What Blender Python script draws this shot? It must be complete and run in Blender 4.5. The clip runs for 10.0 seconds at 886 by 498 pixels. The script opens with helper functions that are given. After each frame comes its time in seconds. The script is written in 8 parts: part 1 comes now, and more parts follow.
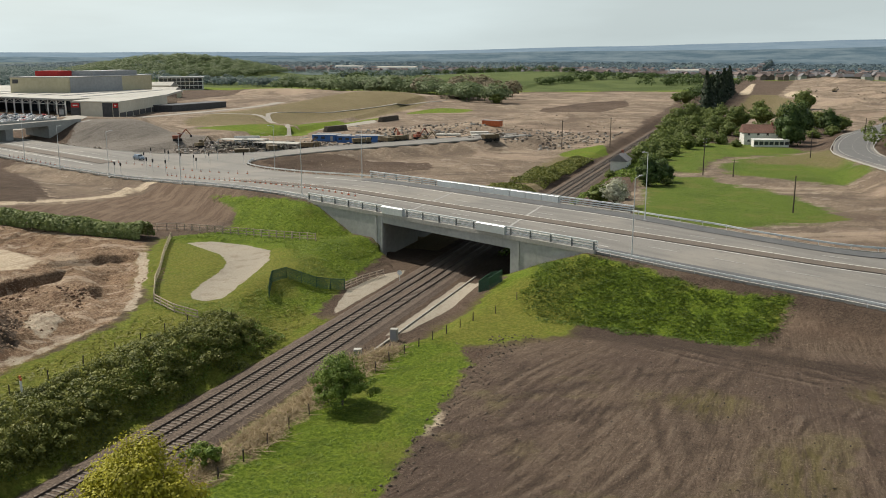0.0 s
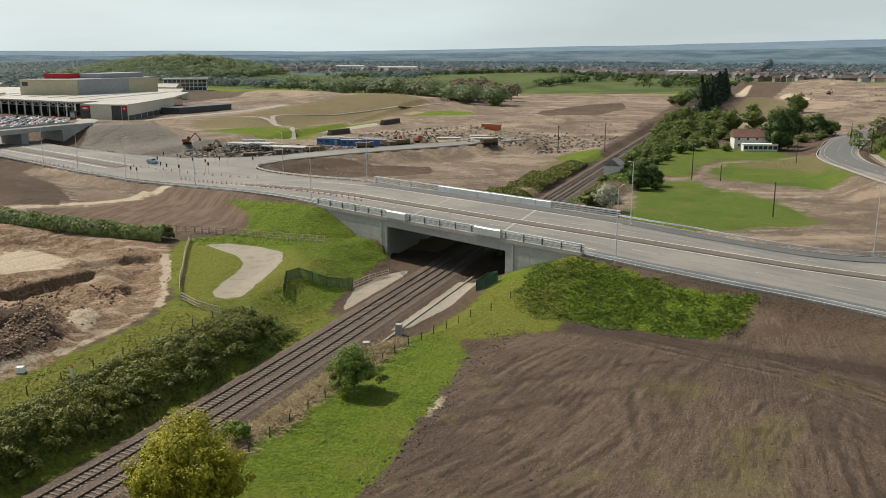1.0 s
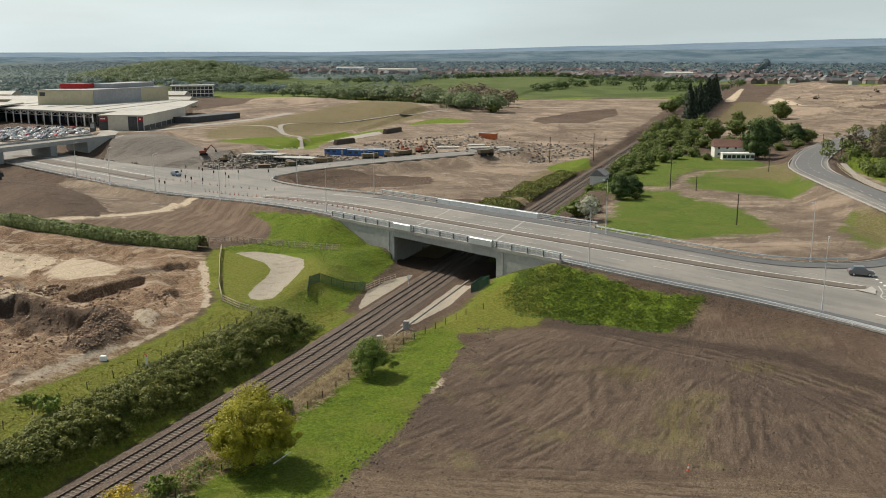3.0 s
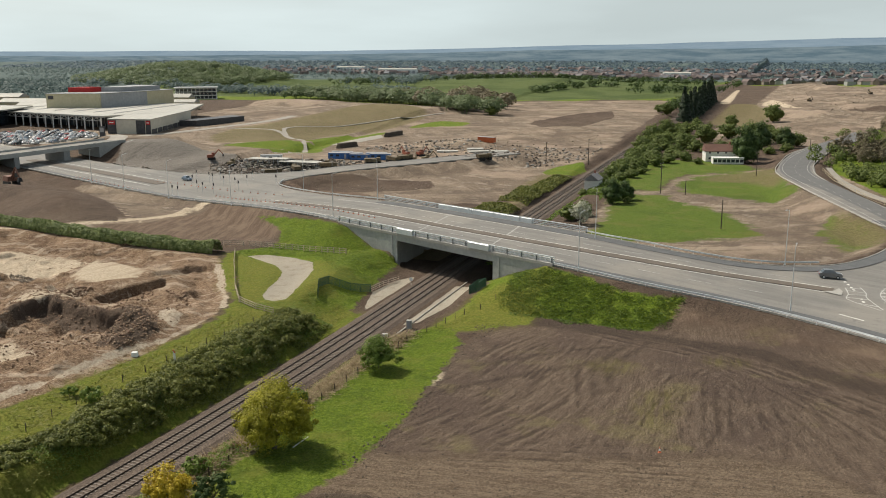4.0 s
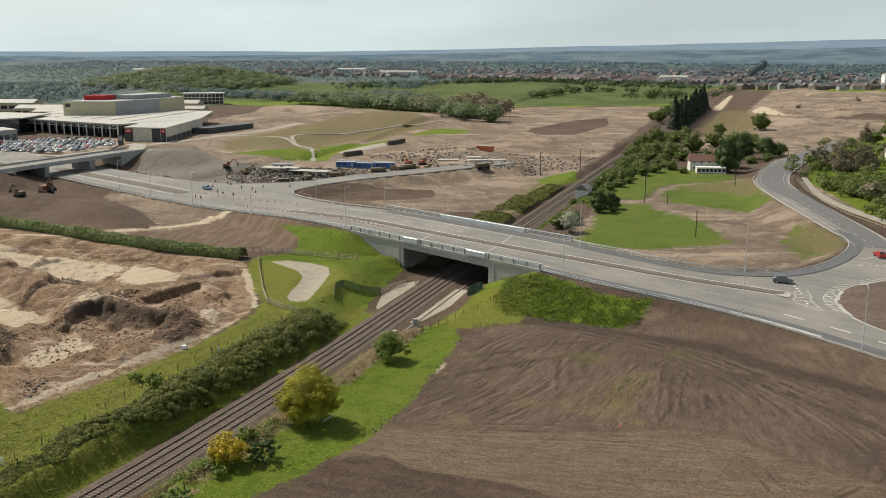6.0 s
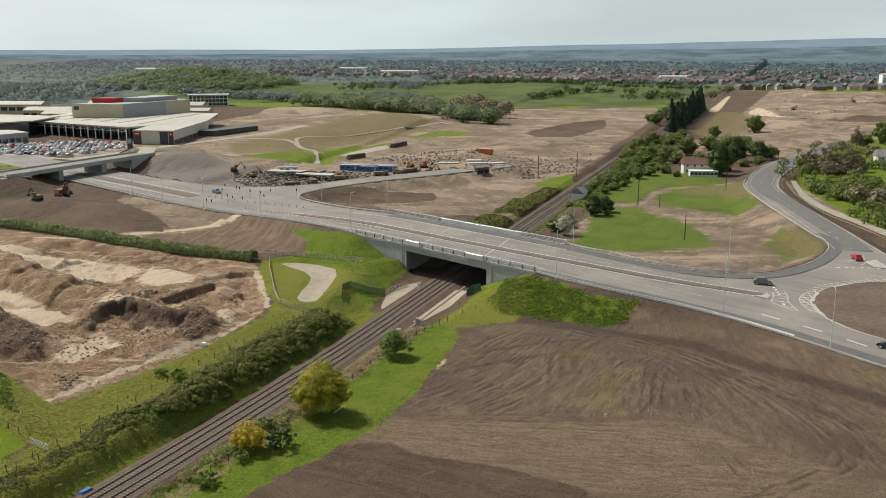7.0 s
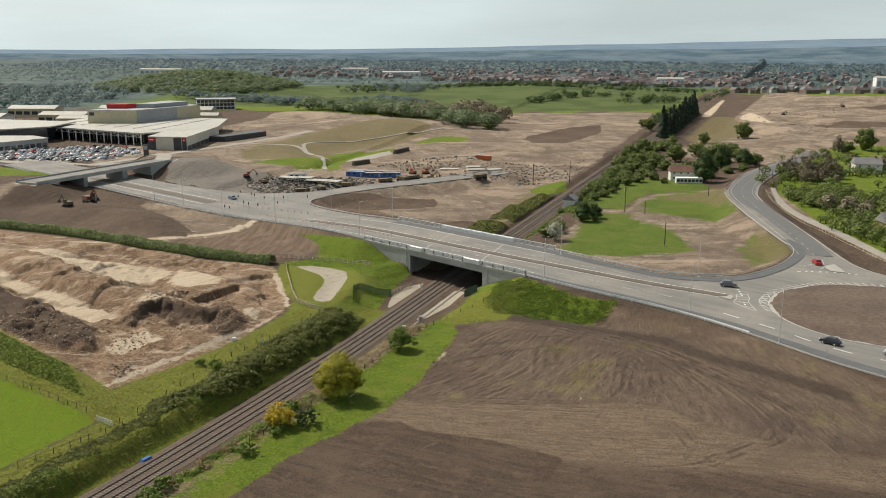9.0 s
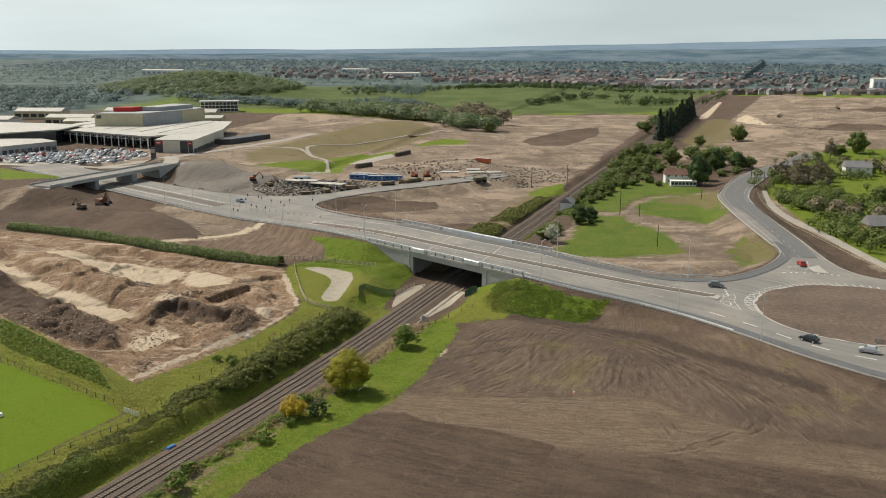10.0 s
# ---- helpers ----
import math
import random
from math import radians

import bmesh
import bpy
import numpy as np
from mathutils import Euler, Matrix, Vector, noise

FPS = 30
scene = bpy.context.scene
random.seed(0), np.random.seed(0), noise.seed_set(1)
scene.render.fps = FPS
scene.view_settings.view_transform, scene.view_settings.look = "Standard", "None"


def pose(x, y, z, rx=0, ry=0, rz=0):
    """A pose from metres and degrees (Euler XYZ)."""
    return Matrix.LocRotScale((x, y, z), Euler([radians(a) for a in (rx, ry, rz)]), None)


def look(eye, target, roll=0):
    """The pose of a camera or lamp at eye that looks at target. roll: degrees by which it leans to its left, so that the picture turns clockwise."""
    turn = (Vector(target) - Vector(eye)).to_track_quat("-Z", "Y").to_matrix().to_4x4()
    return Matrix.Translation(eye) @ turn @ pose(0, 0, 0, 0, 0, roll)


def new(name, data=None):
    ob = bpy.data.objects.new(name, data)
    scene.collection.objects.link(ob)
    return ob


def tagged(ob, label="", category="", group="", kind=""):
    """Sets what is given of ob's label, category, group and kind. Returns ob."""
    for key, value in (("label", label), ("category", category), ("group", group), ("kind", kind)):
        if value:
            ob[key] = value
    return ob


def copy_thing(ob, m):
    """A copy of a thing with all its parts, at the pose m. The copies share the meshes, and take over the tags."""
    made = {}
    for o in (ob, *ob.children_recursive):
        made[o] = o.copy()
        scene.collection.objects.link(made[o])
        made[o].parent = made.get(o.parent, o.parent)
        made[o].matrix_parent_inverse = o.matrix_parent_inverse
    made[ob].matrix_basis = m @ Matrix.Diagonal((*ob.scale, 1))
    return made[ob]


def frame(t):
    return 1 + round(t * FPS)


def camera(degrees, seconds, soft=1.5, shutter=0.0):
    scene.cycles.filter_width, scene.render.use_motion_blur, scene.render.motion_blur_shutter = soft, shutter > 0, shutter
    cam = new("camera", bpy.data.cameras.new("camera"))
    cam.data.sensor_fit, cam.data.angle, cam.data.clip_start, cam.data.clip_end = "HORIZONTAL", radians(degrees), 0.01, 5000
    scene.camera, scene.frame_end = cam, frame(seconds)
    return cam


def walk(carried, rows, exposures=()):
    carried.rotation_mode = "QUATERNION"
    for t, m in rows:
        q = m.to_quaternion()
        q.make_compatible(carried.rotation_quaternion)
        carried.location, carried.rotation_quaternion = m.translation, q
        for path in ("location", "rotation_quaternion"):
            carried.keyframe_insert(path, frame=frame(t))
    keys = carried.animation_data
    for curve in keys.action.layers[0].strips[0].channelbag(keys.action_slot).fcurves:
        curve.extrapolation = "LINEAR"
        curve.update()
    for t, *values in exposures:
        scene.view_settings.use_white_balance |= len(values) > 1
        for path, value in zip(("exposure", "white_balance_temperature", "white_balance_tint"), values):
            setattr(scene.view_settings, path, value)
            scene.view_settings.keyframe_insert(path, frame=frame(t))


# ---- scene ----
cam = camera(53.0, 10.0, soft=0.95)
PATH = [
    (0, (52.771, -3.427, 35.893), (52.145, -1.577, 35.459), 0.0),
    (0.5, (54.606, -8.815, 37.466), (53.98, -6.966, 37.031), 0.1),
    (1, (56.468, -14.42, 39.101), (55.842, -12.571, 38.664), 0.1),
    (1.5, (58.384, -20.24, 40.902), (57.759, -18.391, 40.463), 0.0),
    (2, (60.273, -25.922, 42.641), (59.648, -24.073, 42.201), 0.0),
    (2.5, (62.273, -31.661, 44.372), (61.647, -29.812, 43.934), -0.1),
    (4, (68.213, -49.21, 50.396), (67.588, -47.362, 49.953), -0.1),
    (4.5, (70.131, -55.265, 52.251), (69.507, -53.417, 51.809), -0.1),
    (5, (72.162, -61.065, 54.279), (71.536, -59.218, 53.835), -0.0),
    (5.5, (73.903, -66.923, 56.018), (73.279, -65.075, 55.575), -0.0),
    (7, (79.832, -84.702, 62.263), (79.206, -82.856, 61.814), -0.0),
    (7.5, (81.869, -90.649, 64.216), (81.243, -88.803, 63.766), -0.0),
    (8, (83.921, -96.477, 66.183), (83.294, -94.632, 65.731), 0.0),
    (8.5, (85.891, -102.589, 68.217), (85.265, -100.744, 67.764), 0.1),
    (9, (87.992, -108.426, 70.136), (87.365, -106.582, 69.683), 0.1),
    (9.5, (89.856, -114.153, 71.991), (89.228, -112.309, 71.537), 0.1),
    (10, (91.422, -119.917, 73.715), (90.795, -118.073, 73.261), 0.1),
]
walk(cam, [(t, look(eye, target, roll)) for t, eye, target, roll in PATH])

# ---- sky and sun ----
SUN_EL, SUN_TO = radians(49), Vector((-0.955, 0.29, 0)).normalized()
world = bpy.data.worlds.new("sky")
scene.world = world
world.use_nodes = True
wn, wl = world.node_tree.nodes, world.node_tree.links
wn.clear()
sky = wn.new("ShaderNodeTexSky")
sky.sky_type, sky.sun_disc = "NISHITA", False
sky.sun_elevation, sky.sun_rotation = SUN_EL, math.atan2(SUN_TO.x, SUN_TO.y)
sky.air_density, sky.dust_density, sky.ozone_density, sky.altitude = 1.0, 5.0, 1.0, 60
wcoord = wn.new("ShaderNodeTexCoord")
wmap = wn.new("ShaderNodeMapping")
wmap.inputs["Scale"].default_value = (1.2, 1.2, 7.0)
wnoise = wn.new("ShaderNodeTexNoise")
wnoise.inputs["Scale"].default_value, wnoise.inputs["Detail"].default_value = 2.2, 7
wramp = wn.new("ShaderNodeMapRange")
wramp.inputs["From Min"].default_value, wramp.inputs["From Max"].default_value = 0.42, 0.72
wramp.inputs["To Min"].default_value, wramp.inputs["To Max"].default_value = 0.70, 0.84
wmix = wn.new("ShaderNodeMix")
wmix.data_type = "RGBA"
wmix.inputs["B"].default_value = (11.5, 13.2, 13.3, 1)
wback = wn.new("ShaderNodeBackground")
wdot = wn.new("ShaderNodeVectorMath")
wdot.operation = "DOT_PRODUCT"
wdot.inputs[1].default_value = SUN_TO
wl.new(wcoord.outputs["Generated"], wdot.inputs[0])
wglow = wn.new("ShaderNodeMapRange")
wglow.interpolation_type = "SMOOTHSTEP"
wglow.inputs["From Min"].default_value, wglow.inputs["From Max"].default_value = 0.35, 0.95
wglow.inputs["To Min"].default_value, wglow.inputs["To Max"].default_value = 0.064, 0.081
wl.new(wdot.outputs["Value"], wglow.inputs["Value"])
wl.new(wglow.outputs["Result"], wback.inputs["Strength"])
wout = wn.new("ShaderNodeOutputWorld")
wl.new(wcoord.outputs["Generated"], wmap.inputs["Vector"])
wl.new(wmap.outputs["Vector"], wnoise.inputs["Vector"])
wl.new(wnoise.outputs["Fac"], wramp.inputs["Value"])
wsplit = wn.new("ShaderNodeSeparateXYZ")
wl.new(wcoord.outputs["Generated"], wsplit.inputs[0])
# haze whitens the sky low down and thins out towards the zenith
whaze = wn.new("ShaderNodeMapRange")
whaze.inputs["From Min"].default_value, whaze.inputs["From Max"].default_value = 0.04, 0.55
whaze.inputs["To Min"].default_value, whaze.inputs["To Max"].default_value = 1.0, 0.30
wl.new(wsplit.outputs["Z"], whaze.inputs["Value"])
wmul = wn.new("ShaderNodeMath")
wmul.operation = "MULTIPLY"
wl.new(wramp.outputs["Result"], wmul.inputs[0])
wl.new(whaze.outputs["Result"], wmul.inputs[1])
wl.new(wmul.outputs[0], wmix.inputs["Factor"])
wl.new(sky.outputs["Color"], wmix.inputs["A"])
wl.new(wmix.outputs["Result"], wback.inputs["Color"])
wl.new(wback.outputs["Background"], wout.inputs["Surface"])
sun = new("sun", bpy.data.lights.new("sun", "SUN"))
sun.data.energy, sun.data.angle, sun.data.color = 5.0, radians(0.6), (1.0, 0.93, 0.80)
sun.matrix_world = look((0, 0, 200), Vector((0, 0, 200)) - (SUN_TO * math.cos(SUN_EL) + Vector((0, 0, math.sin(SUN_EL)))))

# ---- materials ----
class Mat:
    """A node material with a Principled surface and a few helpers."""

    def __init__(self, name, rough=0.8, metal=0.0, spec=0.3):
        self.m = bpy.data.materials.new(name)
        self.m.use_nodes = True
        self.n, self.l = self.m.node_tree.nodes, self.m.node_tree.links
        self.p = self.n["Principled BSDF"]
        self.p.inputs["Roughness"].default_value = rough
        self.p.inputs["Metallic"].default_value = metal
        self.p.inputs["Specular IOR Level"].default_value = spec
        self.pos = self.n.new("ShaderNodeNewGeometry").outputs["Position"]

    def put(self, sock, v):
        if isinstance(v, bpy.types.NodeSocket):
            self.l.new(v, sock)
        else:
            sock.default_value = v

    def noise(self, scale, detail=4, rough=0.55, stretch=None, turn=0.0, vec=None, wave=0.0):
        src = vec or self.pos
        if stretch:
            mp = self.n.new("ShaderNodeMapping")
            mp.vector_type = "TEXTURE"
            mp.inputs["Rotation"].default_value = (0, 0, radians(turn))
            mp.inputs["Scale"].default_value = stretch
            self.l.new(src, mp.inputs["Vector"])
            src = mp.outputs["Vector"]
        t = self.n.new("ShaderNodeTexNoise")
        t.inputs["Scale"].default_value, t.inputs["Detail"].default_value, t.inputs["Roughness"].default_value = scale, detail, rough
        t.inputs["Distortion"].default_value = wave
        self.l.new(src, t.inputs["Vector"])
        return t.outputs["Fac"]

    def voronoi(self, scale, feature="F1"):
        t = self.n.new("ShaderNodeTexVoronoi")
        t.feature = feature
        t.inputs["Scale"].default_value = scale
        self.l.new(self.pos, t.inputs["Vector"])
        return t.outputs["Distance"]

    def attr(self, name):
        t = self.n.new("ShaderNodeAttribute")
        t.attribute_name = name
        return t.outputs["Fac"]

    def math(self, op, a, b=0.0, clamp=False):
        t = self.n.new("ShaderNodeMath")
        t.operation, t.use_clamp = op, clamp
        self.put(t.inputs[0], a), self.put(t.inputs[1], b)
        return t.outputs[0]

    def span(self, v, a, b, lo=0.0, hi=1.0):
        t = self.n.new("ShaderNodeMapRange")
        t.interpolation_type = "SMOOTHSTEP"
        self.put(t.inputs["Value"], v)
        for k, x in (("From Min", a), ("From Max", b), ("To Min", lo), ("To Max", hi)):
            t.inputs[k].default_value = x
        return t.outputs["Result"]

    def mix(self, f, a, b, kind="MIX"):
        t = self.n.new("ShaderNodeMix")
        t.data_type, t.blend_type = "RGBA", kind
        self.put(t.inputs["Factor"], f)
        for k, v in (("A", a), ("B", b)):
            self.put(t.inputs[k], v if isinstance(v, bpy.types.NodeSocket) else (*v, 1))
        return t.outputs["Result"]

    def random(self, island=False):
        if island:
            return self.n.new("ShaderNodeNewGeometry").outputs["Random Per Island"]
        return self.n.new("ShaderNodeObjectInfo").outputs["Random"]

    def bump(self, h, strength=0.5, distance=0.1):
        t = self.n.new("ShaderNodeBump")
        t.inputs["Strength"].default_value, t.inputs["Distance"].default_value = strength, distance
        self.l.new(h, t.inputs["Height"])
        self.l.new(t.outputs["Normal"], self.p.inputs["Normal"])

    def base(self, c):
        self.put(self.p.inputs["Base Color"], c if isinstance(c, bpy.types.NodeSocket) else (*c, 1))
        return self


def speckled(name, a, b, scale=3.0, rough=0.8, metal=0.0, spec=0.3, bump=0.3, dist=0.03, stain=0.25):
    """A two-tone surface: fine grain, and larger stains over it."""
    q = Mat(name, rough, metal, spec)
    fine, big = q.noise(scale, 5, 0.6), q.noise(scale * 0.07, 3)
    c = q.mix(q.span(fine, 0.3, 0.7), a, b)
    c = q.mix(q.math("MULTIPLY", q.span(big, 0.35, 0.7), stain), c, tuple(v * 0.5 for v in a))
    q.base(c).bump(fine, bump, dist)
    return q.m


def leafy(name, dark, light, shine=0.35):
    """Leaves: each clump has its own tone; some light passes through."""
    q = Mat(name, 0.6, 0, 0.25)
    tone = q.math("ADD", q.math("MULTIPLY", q.random(True), 0.35), q.math("MULTIPLY", q.span(q.noise(1.1, 3), 0.35, 0.65), 0.65))
    c = q.mix(tone, dark, light)
    c = q.mix(q.math("MULTIPLY", q.span(q.noise(0.3, 2), 0.4, 0.65), 0.35), c, tuple(v * 0.7 for v in dark))
    q.base(c)
    tr = q.n.new("ShaderNodeBsdfTranslucent")
    q.l.new(c, tr.inputs["Color"])
    ms = q.n.new("ShaderNodeMixShader")
    ms.inputs[0].default_value = shine * 0.65
    q.l.new(q.p.outputs[0], ms.inputs[1]), q.l.new(tr.outputs[0], ms.inputs[2])
    q.l.new(ms.outputs[0], q.n["Material Output"].inputs["Surface"])
    return q.m


def ground_material():
    q = Mat("ground_soil_and_grass", 0.95, 0, 0.15)
    brk = q.noise(0.45, 6, 0.65)
    fine = q.noise(2.2, 8, 0.72)
    grit = q.noise(7.0, 5, 0.75)
    big = q.noise(0.045, 4)
    streak = q.noise(0.55, 8, 0.68, (1.0, 7.0, 7.0), -12, wave=0.6)
    streak2 = q.noise(0.55, 8, 0.68, (1.0, 8.0, 8.0), 80, wave=0.6)
    clod = q.voronoi(1.6)
    speck = q.noise(3.6, 7, 0.82)
    xyz = q.n.new("ShaderNodeSeparateXYZ")
    q.l.new(q.pos, xyz.inputs[0])
    sel = q.span(q.math("ADD", xyz.outputs["Y"], q.math("MULTIPLY", q.noise(0.03, 2), 60.0)), 58, 92)
    st = q.math("ADD", q.math("MULTIPLY", streak, sel), q.math("MULTIPLY", streak2, q.math("SUBTRACT", 1.0, sel)))

    patchy = q.noise(0.11, 7, 0.68)

    def zone(name, width=0.10, ragged=0.9, tear=None):
        w = q.math("ADD", q.attr(name), q.math("MULTIPLY", q.math("SUBTRACT", tear or brk, 0.5), ragged))
        return q.span(w, 0.5 - width, 0.5 + width)

    def two(f, lo, hi, a, b):
        return q.mix(q.span(f, lo, hi), a, b)

    def over(c, f, lo, hi, amount, tone):
        return q.mix(q.math("MULTIPLY", q.span(f, lo, hi), amount), c, tone)

    mud = two(st, 0.38, 0.60, (0.061, 0.043, 0.032), (0.114, 0.080, 0.059))
    mud = over(mud, fine, 0.44, 0.58, 0.55, (0.103, 0.074, 0.054))
    mud = over(mud, grit, 0.52, 0.57, 0.6, (0.040, 0.028, 0.020))
    mud = over(mud, grit, 0.45, 0.38, 0.45, (0.163, 0.123, 0.093))
    mud = over(mud, big, 0.45, 0.62, 0.65, (0.126, 0.091, 0.066))
    mud = over(mud, q.noise(0.30, 8, 0.72), 0.55, 0.62, 0.5, (0.158, 0.118, 0.087))
    mud = over(mud, q.noise(0.021, 4, 0.55), 0.50, 0.64, 0.7, (0.065, 0.045, 0.034))
    mud = over(mud, q.noise(0.14, 6, 0.65), 0.52, 0.64, 0.55, (0.075, 0.047, 0.034))
    # the raked part of the field: streaks fan from a centre set to match their slant in the camera's view
    shift = q.n.new("ShaderNodeVectorMath")
    shift.operation = "SUBTRACT"
    q.l.new(q.pos, shift.inputs[0])
    shift.inputs[1].default_value = (60, 146, 0)
    sxyz = q.n.new("ShaderNodeSeparateXYZ")
    q.l.new(shift.outputs[0], sxyz.inputs[0])
    turn_ = q.math("ARCTAN2", sxyz.outputs["X"], q.math("MULTIPLY", sxyz.outputs["Y"], -1.0))
    flat_ = q.n.new("ShaderNodeCombineXYZ")
    q.l.new(sxyz.outputs["X"], flat_.inputs[0]), q.l.new(sxyz.outputs["Y"], flat_.inputs[1])
    far_ = q.n.new("ShaderNodeVectorMath")
    far_.operation = "LENGTH"
    q.l.new(flat_.outputs[0], far_.inputs[0])
    polar = q.n.new("ShaderNodeCombineXYZ")
    q.l.new(q.math("MULTIPLY", turn_, 84.0), polar.inputs[0])
    q.l.new(q.math("MULTIPLY", far_.outputs["Value"], 0.16), polar.inputs[1])
    ray = q.noise(0.7, 9, 0.72, vec=polar.outputs[0], wave=0.3)
    ray2 = q.noise(3.4, 6, 0.7, vec=polar.outputs[0], wave=0.4)
    fan = two(ray, 0.36, 0.62, (0.102, 0.074, 0.055), (0.168, 0.124, 0.090))
    fan = over(fan, ray2, 0.50, 0.60, 0.35, (0.076, 0.055, 0.042))
    fan = over(fan, ray2, 0.44, 0.37, 0.25, (0.299, 0.227, 0.164))
    fan = over(fan, fine, 0.50, 0.60, 0.5, (0.182, 0.134, 0.097))
    fan = over(fan, grit, 0.54, 0.58, 0.5, (0.066, 0.048, 0.036))
    fan = over(fan, q.noise(0.05, 5, 0.65), 0.46, 0.60, 0.75, (0.092, 0.066, 0.053))
    fan = over(fan, q.noise(0.09, 5, 0.6), 0.56, 0.68, 0.5, (0.191, 0.164, 0.074))
    fan = over(fan, speck, 0.55, 0.59, 0.5, (0.054, 0.037, 0.028))
    fan = over(fan, speck, 0.43, 0.39, 0.45, (0.335, 0.256, 0.191))
    mud = over(mud, speck, 0.54, 0.58, 0.6, (0.036, 0.025, 0.018))
    mud = over(mud, speck, 0.45, 0.41, 0.5, (0.176, 0.135, 0.103))
    rib = q.noise(1.5, 9, 0.76, vec=polar.outputs[0], wave=0.4)
    fan = over(fan, rib, 0.53, 0.62, 0.35, (0.071, 0.050, 0.039))
    fan = over(fan, rib, 0.45, 0.36, 0.25, (0.298, 0.227, 0.164))
    row = q.noise(1.3, 9, 0.75, (6.0, 1.0, 1.0), 4, wave=0.5)
    row2 = q.noise(4.0, 6, 0.75, (4.0, 1.0, 1.0), 3)
    tan_ = two(row, 0.38, 0.60, (0.118, 0.085, 0.058), (0.205, 0.153, 0.106))
    tan_ = over(tan_, row2, 0.50, 0.60, 0.6, (0.113, 0.079, 0.054))
    tan_ = over(tan_, fine, 0.50, 0.62, 0.5, (0.217, 0.167, 0.118))
    tan_ = over(tan_, grit, 0.54, 0.59, 0.5, (0.077, 0.054, 0.039))
    tan_ = over(tan_, q.noise(0.06, 4, 0.6), 0.50, 0.64, 0.6, (0.118, 0.085, 0.061))
    pale = two(fine, 0.40, 0.62, (0.185, 0.140, 0.102), (0.32, 0.255, 0.190))
    pale = over(pale, q.noise(0.08, 5, 0.6), 0.44, 0.62, 0.8, (0.118, 0.090, 0.068))
    pale = over(pale, q.noise(0.7, 7, 0.75), 0.55, 0.63, 0.45, (0.105, 0.078, 0.058))
    pale = over(pale, q.noise(0.05, 6, 0.65, (1.0, 5.0, 1.0), 35, wave=1.2), 0.52, 0.60, 0.6, (0.135, 0.100, 0.074))
    pale = over(pale, q.noise(0.07, 7, 0.65, (5.0, 1.0, 1.0), 20, wave=1.5), 0.56, 0.62, 0.6, (0.36, 0.29, 0.215))
    pale = over(pale, q.noise(0.55, 7, 0.75), 0.58, 0.64, 0.45, (0.42, 0.36, 0.29))
    pale = over(pale, st, 0.5, 0.62, 0.5, (0.13, 0.10, 0.078))
    pale = over(pale, q.noise(0.16, 5, 0.6), 0.56, 0.66, 0.5, (0.40, 0.335, 0.265))
    pale = over(pale, q.noise(0.016, 7, 0.62), 0.50, 0.60, 0.55, (0.120, 0.088, 0.066))
    pale = over(pale, q.noise(0.023, 7, 0.62), 0.54, 0.62, 0.55, (0.37, 0.285, 0.215))
    clay = two(fine, 0.42, 0.58, (0.140, 0.088, 0.053), (0.285, 0.190, 0.120))
    clay = over(clay, st, 0.48, 0.62, 0.6, (0.34, 0.235, 0.155))
    clay = over(clay, q.noise(0.13, 6, 0.6), 0.55, 0.63, 0.6, (0.48, 0.38, 0.28))
    clay = over(clay, q.noise(0.09, 6, 0.6), 0.53, 0.61, 0.75, (0.115, 0.068, 0.042))
    clay = over(clay, speck, 0.53, 0.57, 0.6, (0.080, 0.050, 0.033))
    clay = over(clay, speck, 0.45, 0.41, 0.6, (0.48, 0.38, 0.28))
    clay = over(clay, q.noise(0.35, 7, 0.7, (1.0, 6.0, 1.0), -60, wave=0.8), 0.54, 0.61, 0.6, (0.48, 0.39, 0.30))
    clay = over(clay, grit, 0.54, 0.60, 0.6, (0.075, 0.048, 0.032))
    grass = two(fine, 0.42, 0.60, (0.082, 0.126, 0.009), (0.155, 0.208, 0.020))
    grass = over(grass, brk, 0.45, 0.7, 0.3, (0.14, 0.155, 0.022))
    grass = over(grass, grit, 0.54, 0.62, 0.45, (0.035, 0.06, 0.012))
    grass = over(grass, q.noise(0.11, 5, 0.6), 0.50, 0.64, 0.5, (0.170, 0.165, 0.034))
    grass = over(grass, q.noise(0.2, 5, 0.65), 0.54, 0.64, 0.45, (0.052, 0.086, 0.010))
    lawn = two(fine, 0.35, 0.65, (0.100, 0.155, 0.006), (0.128, 0.190, 0.010))
    lawn = over(lawn, q.noise(0.12, 3), 0.4, 0.7, 0.4, (0.135, 0.164, 0.014))
    dry = two(fine, 0.35, 0.65, (0.11, 0.085, 0.042), (0.29, 0.23, 0.14))
    stone = two(q.voronoi(5.0), 0.1, 0.5, (0.27, 0.235, 0.185), (0.38, 0.34, 0.275))
    stone = over(stone, brk, 0.5, 0.68, 0.6, (0.25, 0.20, 0.15))
    sand = two(fine, 0.40, 0.62, (0.40, 0.325, 0.235), (0.56, 0.465, 0.35))
    sand = over(sand, st, 0.52, 0.62, 0.45, (0.24, 0.178, 0.122))
    grey = two(fine, 0.38, 0.62, (0.150, 0.133, 0.115), (0.235, 0.213, 0.188))
    grey = over(grey, speck, 0.52, 0.57, 0.5, (0.085, 0.072, 0.060))
    grey = over(grey, st, 0.48, 0.62, 0.5, (0.085, 0.075, 0.064))
    # far field greens are muted to stand for haze over them
    field = two(q.noise(0.02, 4), 0.4, 0.6, (0.060, 0.085, 0.024), (0.088, 0.112, 0.036))
    # far floor: the blue-grey of haze is put into its colour
    haze_wood_floor = two(q.noise(0.012, 6, 0.6), 0.42, 0.58, (0.055, 0.082, 0.080), (0.105, 0.135, 0.125))
